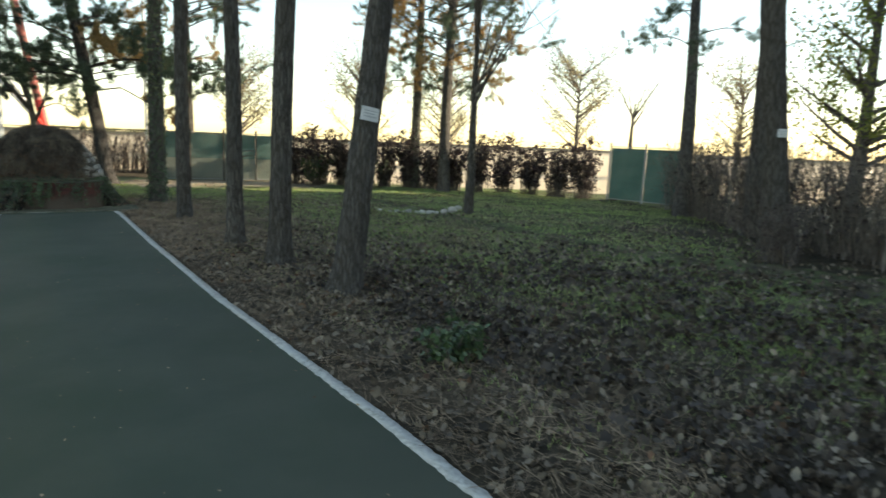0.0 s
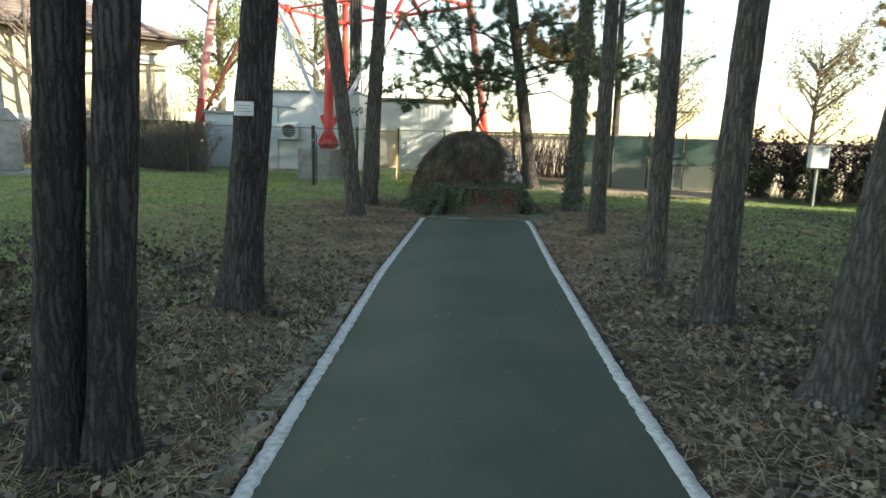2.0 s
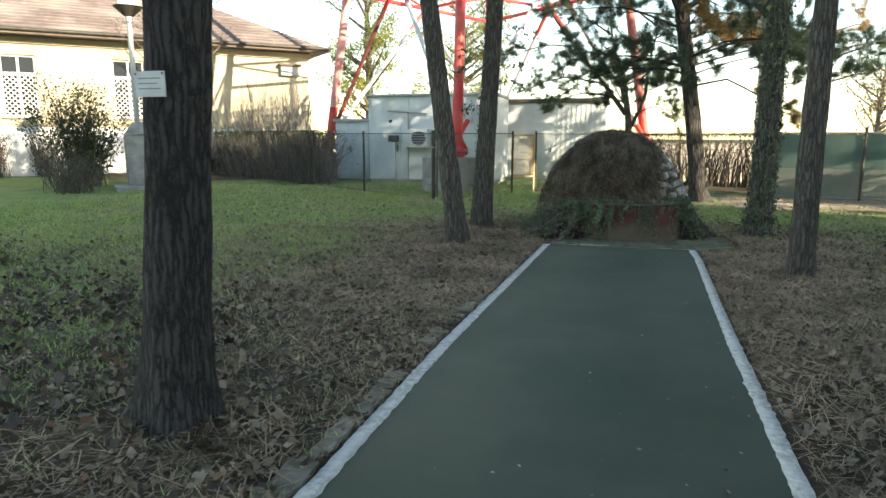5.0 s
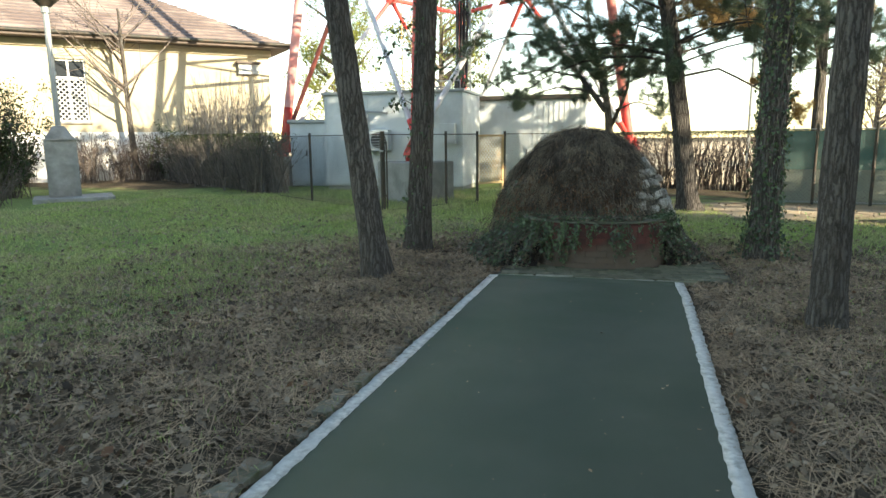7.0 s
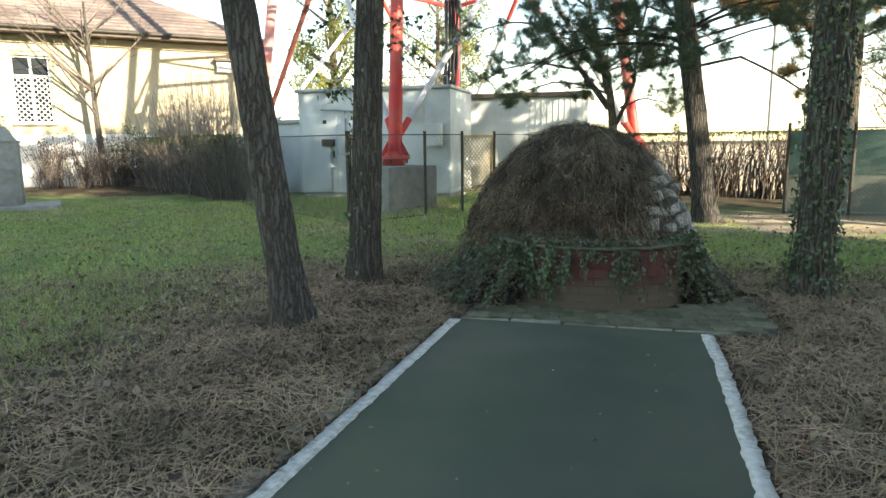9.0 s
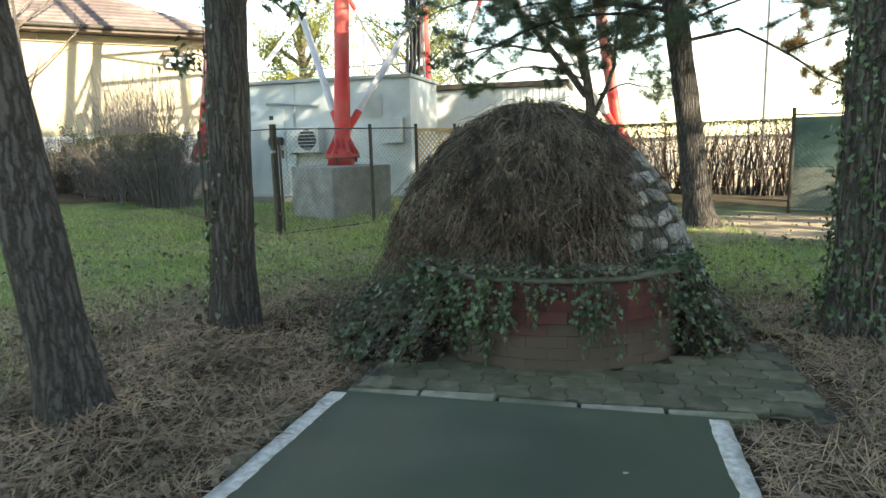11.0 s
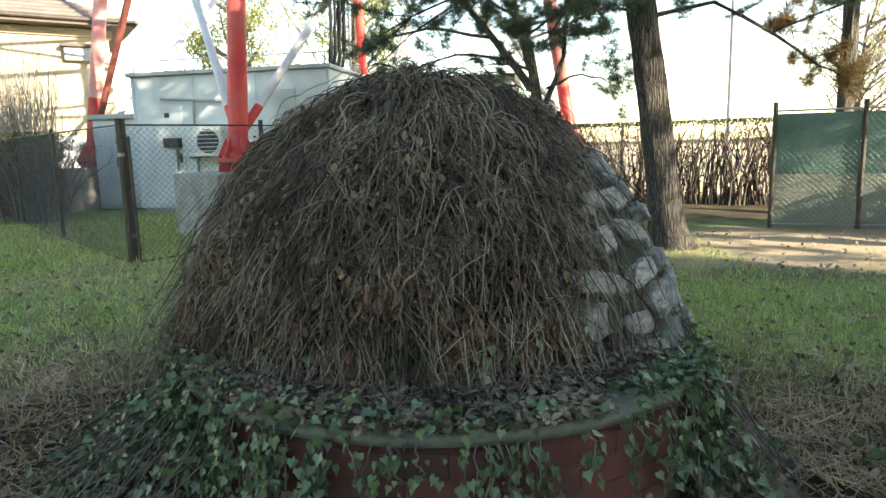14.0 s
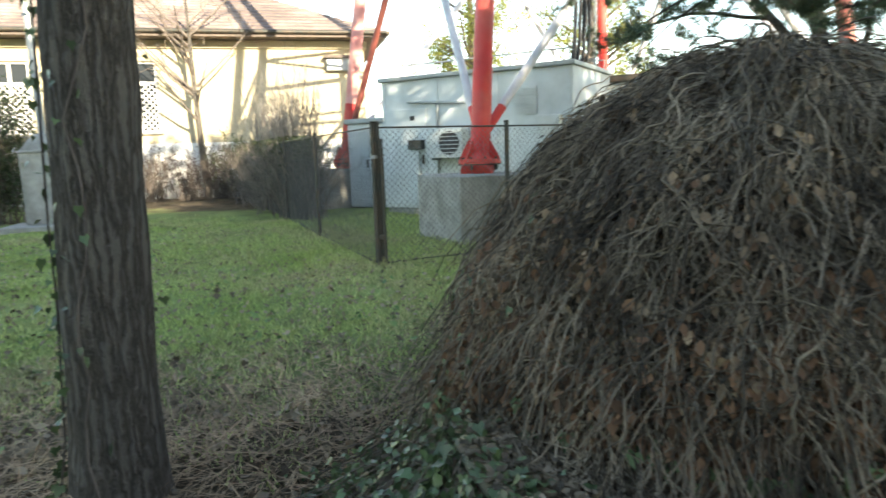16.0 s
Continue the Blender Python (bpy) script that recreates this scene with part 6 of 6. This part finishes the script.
# ---- netted boundary fence ----
def netted_fence(a, b, panels, h, label, hem=0.06):
    a, b = Vector(a), Vector(b)
    d = b - a
    f = thing("netted_fence", (a.x, a.y, 0), label, "fence", "green netted boundary fence", math.degrees(math.atan2(d.y, d.x)))
    w = d.length / panels
    wire = chain_link(w, h - 0.1, 0.05, 0.08, 0.0032 if hem > 0.3 else 0.002)
    n = 14
    for k in range(panels):
        xs = np.linspace(0.03, w - 0.03, n)
        sag = 0.02 * np.sin(xs * 5 + k) + rng.normal(0, 0.004, n)
        V = np.concatenate([np.stack([xs, 0.025 + sag * s + off, np.full(n, z)], -1) for z, s, off in ((h - 0.04, 0.2, 0), (h * 0.72 + hem * 0.2, 1, 0), (h * 0.4 + hem * 0.5, -0.6, 0), (hem, 0.8, 0))])
        i = (np.arange(n - 1)[None] + n * np.arange(3)[:, None]).ravel()
        net = place("net_panel", np_mesh("net_panel", V, np.stack([i, i + 1, i + n + 1, i + n], -1), True), SHADE_NET, f)
        net.location.x = k * w
        # added pale sheet stands in for the bright view through the lower wire
        if hem > 0.3:
            low = np.concatenate([np.stack([xs, 0.03 + sag * s, np.full(n, z)], -1) for z, s in ((hem + 0.03, 0.8), (hem * 0.5, -0.6), (0.03, 0.5))])
            i = (np.arange(n - 1)[None] + n * np.arange(2)[:, None]).ravel()
            skirt = place("net_skirt", np_mesh("net_skirt", low, np.stack([i, i + 1, i + n + 1, i + n], -1), True), PALE_BACKING, f, "pale grey-green sheet added behind the lower wire")
            skirt.location.x = k * w
        wm = place("wire_mesh", wire, WIRE, f)
        wm.location = (k * w, -0.02, 0)
    for k in range(panels + 1):
        part("post", rods(((k * w, -0.01, -0.1), (k * w, -0.01, h + 0.12), 0.032)), DARK_METAL if hem > 0.3 else GREY_METAL, f)
    for z in (h, 0.07):
        part("rail", rods(((0, -0.01, z), (d.length, -0.01, z), 0.014), sides=6), GREY_METAL, f)


netted_fence((4.65, 23.85, 0), (9.0, 23.2, 0), 4, 1.66, "chain-link fence half covered with green shade net", 0.78)
netted_fence((16.75, 14.75, 0), (17.15, 12.3, 0), 2, 1.75, "chain-link fence backed with green shade net")
gp = thing("tall_pole", (5.6, 30.5, 0), "thin grey utility pole behind the hedge", "pole")
part("pole", rods(((0, 0, -0.1), (0, 0, 9), 0.05)), GREY_METAL, gp)
mb = thing("post_box", (9.75, 19.1, 0), "pale metal box mounted on a thin post", "box")
part("post", rods(((0, 0, -0.05), (0, 0, 1.02), 0.03)), GREY_METAL, mb)
part("body", boxes((-0.22, 0.22, -0.1, 0.1, 1.0, 1.5), bevel=0.015), WHITE_PAINT, mb)
part("lid", boxes((-0.25, 0.25, -0.13, 0.12, 1.5, 1.54), bevel=0.01), GREY_METAL, mb)

# row of pale edging stones round a flower bed
bed = thing("stone_edging", (8.7, 13.15, 0), "row of rough whitish stones edging a bed", "edging stones")
for k in range(17):
    u = k / 16
    bm = bmesh.new()
    bmesh.ops.create_icosphere(bm, subdivisions=2, radius=random.uniform(0.05, 0.095), matrix=Matrix.Diagonal((random.uniform(0.9, 1.5), 0.9, random.uniform(0.6, 1.0), 1)))
    for v in bm.verts:
        v.co *= 1 + 0.25 * noise.noise(v.co * 9 + Vector((k * 7, 0, 0)))
    st = part("stone", bm, STONE, bed)
    st.location = (-1.15 + 2.1 * u + random.uniform(-0.05, 0.05), -0.25 + 0.6 * (2 * u - 1) ** 2 + random.uniform(-0.1, 0.1), 0.03)
    st.rotation_euler = (random.uniform(-0.3, 0.3), random.uniform(-0.3, 0.3), random.uniform(0, 6))

# tall block added out of view to the south-east, which keeps the grove in shade
blk = thing("apartment_block", (28 * 0.906, -28 * 0.423, 0), "plain grey block out of view, added to shade the grove", "building", turn=math.degrees(math.atan2(-0.423, 0.906)))
part("wall", boxes((0, 12, -60, 16.16, -0.2, 21)), SHADE_BLOCK_GREY, blk)
part("stair_tower", boxes((0, 12, 16.16, 20.6, -0.2, 18.5)), SHADE_BLOCK_GREY, blk)
part("roof", boxes((-0.3, 12.3, -60.3, 16.16, 21, 21.2)), DARK_METAL, blk)

# ---- paving pieces ----
paving = tagged(new("paving"), "mossy interlocking concrete pavers in front of mound", "paving", kind="structure")
joint = np_mesh("joint_sand", [(x, y, -0.006 + random.uniform(-0.006, 0.002)) for y in np.linspace(15.04, 16.3, 14) for x in np.linspace(0.18, 2.75, 27)], [(j * 27 + i, j * 27 + i + 1, (j + 1) * 27 + i + 1, (j + 1) * 27 + i) for j in range(13) for i in range(26)], True)
place("joint_sand", joint, MORTAR, paving, "mossy sand between the pavers")
wave = []
for k in range(4):
    cx, cy = ((-1, -1), (1, -1), (1, 1), (-1, 1))[k]
    nx, ny = ((-1, -1), (1, -1), (1, 1), (-1, 1))[(k + 1) % 4]
    for s in (0, 0.3, 0.5, 0.7):
        x, y = cx + (nx - cx) * s, cy + (ny - cy) * s
        z = (0.014 if s == 0.3 else (-0.014 if s == 0.7 else 0)) * (-1 if k == 3 else 1)
        wave.append((x * 0.0985 + (z if k % 2 else 0), y * 0.0815 + (0 if k % 2 else z)))
bm = bmesh.new()
n = len(wave)
low = [bm.verts.new((x, y, -0.05)) for x, y in wave]
up = [bm.verts.new((x, y, 0.0)) for x, y in wave]
top = [bm.verts.new((x * 0.955, y * 0.95, 0.006)) for x, y in wave]
for i in range(n):
    j = (i + 1) % n
    bm.faces.new((low[i], low[j], up[j], up[i]))
    bm.faces.new((up[i], up[j], top[j], top[i]))
bm.faces.new(top)
paver_mesh = bpy.data.meshes.new("paver")
bm.to_mesh(paver_mesh)
bm.free()
paver_mesh.materials.append(PAVER)
for iy in range(7):
    for ix in range(13):
        x, y = 0.32 + ix * 0.2 + (0.1 if iy % 2 else 0), 15.14 + iy * 0.166
        if math.hypot(x - RING_C[0], y - RING_C[1]) < 1.0 or x > 2.72 - 0.1 * random.random() or (iy > 4 and x < 2.0):
            continue
        pv = new("paver", paver_mesh)
        pv.parent = paving
        pv.matrix_basis = pose(x, y, 0.004 + random.uniform(-0.004, 0.006), random.uniform(-1.2, 1.2), random.uniform(-1.2, 1.2), random.uniform(-0.8, 0.8))
kerb_row = tagged(new("kerb"), "row of pale worn concrete kerb stones", "kerb", kind="structure")
bm = boxes((-0.208, 0.208, -0.04, 0.04, -0.08, 0.012), bevel=0.009)
kerb_mesh = bpy.data.meshes.new("kerb_stone")
bm.to_mesh(kerb_mesh)
bm.free()
kerb_mesh.materials.append(KERB)
for k in range(5):
    ks = new("kerb_stone", kerb_mesh)
    ks.parent = kerb_row
    ks.matrix_basis = pose(0.40 + 0.437 * k, 15.005 + 0.002 * k, random.uniform(-0.012, 0.006), random.uniform(-3, 3), random.uniform(-1.5, 1.5), random.uniform(-2.5, 2.5))
edging = tagged(new("edging"), "broken mossy stone edging beside the white line", "edging", kind="structure")
edge_shapes = []
for s in range(5):
    bm = boxes((-0.07, 0.07, -0.5, 0.5, -0.06, 0.0))
    bmesh.ops.subdivide_edges(bm, edges=[e for e in bm.edges if abs(e.verts[0].co.y - e.verts[1].co.y) > 0.5], cuts=4)
    r = random.Random(s + 40)
    for v in bm.verts:
        v.co += Vector((r.uniform(-0.022, 0.022), r.uniform(-0.03, 0.03), r.uniform(-0.012, 0.012)))
    me = bpy.data.meshes.new("edging_stone")
    bm.to_mesh(me)
    bm.free()
    me.materials.append(EDGE_STONE)
    edge_shapes.append(me)
y = 1.0
while y < 14.6:
    L = random.uniform(0.22, 0.6)
    es = new("edging_stone", edge_shapes[random.randrange(5)])
    es.parent = edging
    wide = random.uniform(0.6, 1.15) * (1.1 if y < 9 else 0.75)
    es.matrix_basis = pose(float(edge_x(PATH_L, y + L / 2)) - 0.02 - 0.075 * wide - random.uniform(0, 0.02), y + L / 2, random.uniform(0.01, 0.03), 0, random.uniform(-4, 4), random.uniform(-4, 2)) @ Matrix.Diagonal((wide, L * 0.94, 1, 1))
    y += L + random.uniform(0, 0.04) * (1 if y < 9 else 6)


# ---- litter and grass ----
def free_spots(n, x0, x1, y0, y1, want, power=1.0, near=None):
    """Random places off the path, kept by a weight want(x, y)."""
    x = rng.uniform(x0, x1, n)
    y = y0 + (y1 - y0) * rng.random(n) ** power
    off = (x < edge_x(PATH_L, y) - 0.03) | (x > edge_x(PATH_R, y) + 0.03) | (y > 15.15)
    off &= ~((x > 0.2) & (x < 2.7) & (y > 14.9) & (y < 16.2))
    off &= np.hypot(x - DOME_C[0], y - DOME_C[1]) > 1.35
    off &= np.hypot(x - RING_C[0], y - RING_C[1]) > 1.0
    fade = ramp(x - x0, 0, 0.25 * min(x1 - x0, 12)) if x0 < -5 else 1.0
    fade = fade * (ramp(x1 - x, 0, 0.25 * min(x1 - x0, 12)) if x1 > 5 else 1.0) * ramp(y1 - y, 0, 2.0)
    off &= rng.random(n) < want(x, y) * fade
    x, y = x[off], y[off]
    return np.stack([x, y, ground_height(x, y)], -1)


def litter(name, label, material, shape, pos, lo, hi, tilt, lift=0.01):
    n = len(pos)
    pos = pos + np.stack([0 * pos[:, 0], 0 * pos[:, 0], lift + np.abs(rng.normal(0, 0.01, n))], -1)
    V, F = strew(*shape, pos, rng.uniform(0, 6.28, n), rng.normal(0, tilt, n), rng.normal(0, tilt, n), rng.uniform(lo, hi, n))
    tagged(place(name, np_mesh(name, V, F), material), label, "leaf litter", kind="stuff")


brown = lambda x, y: 1 - 0.88 * greenness(x, y)
patchy = lambda x, y: np.clip(0.55 + 0.6 * np.sin(x * 1.9 + np.sin(y * 1.3) * 2) * np.sin(y * 1.7 + x), 0.05, 1) * (1 - 0.88 * greenness(x, y)) * (0.3 + 0.7 * ramp(13.5 - y, 0, 4))
litter("fallen_leaves", "curled brown leaves lying on the ground", DEAD, LOBED_LEAF, free_spots(42000, -10, 13, 0.0, 20, patchy), 0.035, 0.088, 0.95, 0.02)
litter("fallen_leaves", "small brown leaves lying on the ground", DEAD, DEAD_LEAF, free_spots(60000, -9, 10, 0.0, 21, brown), 0.03, 0.07, 0.6)
# dark leaves; right of the path they also paint in shade under the pines
dusky = lambda x, y: np.clip(ramp(x - 2.6, 0, 1.0) * ramp(9.5 - y, 0, 4) + ramp(-x - 1.2, 0, 1.5) * ramp(12.5 - y, 0, 3) * 0.9, 0, 1) * (1 - 0.35 * greenness(x, y)) * np.clip(0.6 + 0.5 * np.sin(x * 1.7 + y) * np.sin(y * 1.4 - x * 0.6), 0.15, 1)
litter("wet_leaves", "dark brown leaves matted on the ground", DARK_LEAF, LOBED_LEAF, free_spots(62000, -10, 10, 0.0, 14, dusky), 0.045, 0.105, 0.9, 0.026)
litter("pale_leaves", "pale dry leaves scattered on the ground", PALE_LEAF, DEAD_LEAF, free_spots(12000, -9, 10, 1.5, 20, patchy), 0.03, 0.075, 0.9, 0.03)
litter("russet_litter", "scattered rust-brown leaves on the ground", RUSSET, DEAD_LEAF, free_spots(2600, -5, 8, 2, 17, patchy), 0.04, 0.08, 0.8, 0.02)
by_path = lambda x, y: brown(x, y) * (0.25 + 0.75 * ramp(3.2 - np.abs(x - 1.0), 0, 1.3))
litter("lawn_litter", "small dry leaves and stalks on the lawn", PALE_LEAF, DEAD_LEAF, free_spots(30000, -12, 9, 4, 24, lambda x, y: 0.15 + 0.7 * greenness(x, y)), 0.02, 0.055, 0.6, 0.03)
straw_bed = lambda x, y: (1 - greenness(x, y)) * ramp(y - 9, 0, 3)
STRAW_SHAPE = ([(-0.012, -0.5, 0), (0.012, -0.5, 0), (0.012, 0.5, 0.06), (-0.012, 0.5, 0.06)], [(0, 1, 2, 3)])
litter("pine_straw", "brown pine needles and dry grass on the ground", STRAW, STRAW_SHAPE, free_spots(150000, -6, 7, 2, 19, by_path), 0.08, 0.2, 0.25, 0.012)
litter("pine_straw", "thick bed of brown pine needles under the pines", STRAW, STRAW_SHAPE, free_spots(120000, -4.5, 5.5, 9, 18.5, straw_bed), 0.08, 0.2, 0.3, 0.022)


def grass(x0, x1, y0, y1, n, lo, hi, want, width):
    pos = free_spots(n, x0, x1, y0, y1, want)
    k = len(pos)
    V0, F0 = np.array(BLADE[0], float), np.array(BLADE[1])
    V0[:, 0] *= width
    V, F = strew(V0, F0, pos, rng.uniform(0, 6.28, k), rng.normal(0, 0.45, k), rng.normal(0, 0.45, k), rng.uniform(lo, hi, k))
    return V, F


sward = lambda x, y: 0.3 + 0.7 * np.clip(0.5 + 0.9 * np.sin(x * 2.3 + 1.4 * np.sin(y * 1.1)) * np.sin(y * 2.7 + x * 0.8) + 0.4 * np.sin(x * 6.1) * np.sin(y * 5.3), 0, 1)
hg = Heap()
hg.add(grass(-13, -1.2, 13, 25, 300000, 0.03, 0.08, lambda x, y: greenness(x, y) * sward(x, y), 0.15))
hg.add(grass(2.6, 9, 2, 21, 210000, 0.03, 0.07, lambda x, y: 0.12 + 0.8 * greenness(x, y), 0.14))
hg.add(grass(-9, 0, 2, 16, 190000, 0.03, 0.07, lambda x, y: 0.16 + greenness(x, y), 0.14))
weeds = free_spots(9000, -12, 8, 6, 24, lambda x, y: greenness(x, y) * (sward(x, y) > 0.75))
k = len(weeds)
tagged(place("lawn_weeds", np_mesh("lawn_weeds", *strew(*LOBED_LEAF, weeds + np.array([0, 0, 0.025]), rng.uniform(0, 6.28, k), rng.normal(0, 0.5, k), rng.normal(0, 0.5, k), rng.uniform(0.03, 0.075, k))), WEED), "low broad-leaved weeds in the lawn", "weeds", kind="stuff")
hg.add(grass(-1.2, 3.6, 16.0, 24, 60000, 0.03, 0.07, lambda x, y: 0.2 + greenness(x, y), 0.15))
hg.add(grass(9, 17, 6, 19, 50000, 0.04, 0.09, lambda x, y: greenness(x, y), 0.2))
hg.add(grass(-8, 1, 20, 27, 30000, 0.05, 0.16, lambda x, y: 0.8 + 0 * x, 0.12))
tagged(place("grass", hg.mesh("grass"), GRASS), "short green lawn grass with brown gaps", "grass", kind="stuff")
# bits lying on the path
k = 130
pos = np.stack([rng.uniform(0.1, 2.0, k), rng.uniform(2, 14.8, k), np.full(k, 0.014)], -1)
V, F = strew(*DEAD_LEAF, pos, rng.uniform(0, 6.28, k), rng.normal(0, 0.2, k), rng.normal(0, 0.2, k), rng.uniform(0.008, 0.028, k))
tagged(place("path_debris", np_mesh("path_debris", V, F), STRAW), "tiny bits of leaf on the path", "leaf litter", kind="stuff")
for x, y, r in ((0.75, 2.55, 0.05), (0.62, 2.75, 0.04), (0.95, 2.35, 0.05)):
    bm = bmesh.new()
    bmesh.ops.create_circle(bm, cap_ends=True, segments=18, radius=r)
    for v in bm.verts:
        v.co.xy *= 1 + 0.45 * noise.noise(v.co * 22 + Vector((x * 9, y * 5, 0)))
        v.co.x *= 1.4
    st = tagged(part("damp_spot", bm, CABLE, None), "dark damp spot on the path", "stain")
    st.location = (x, y, 0.0125)
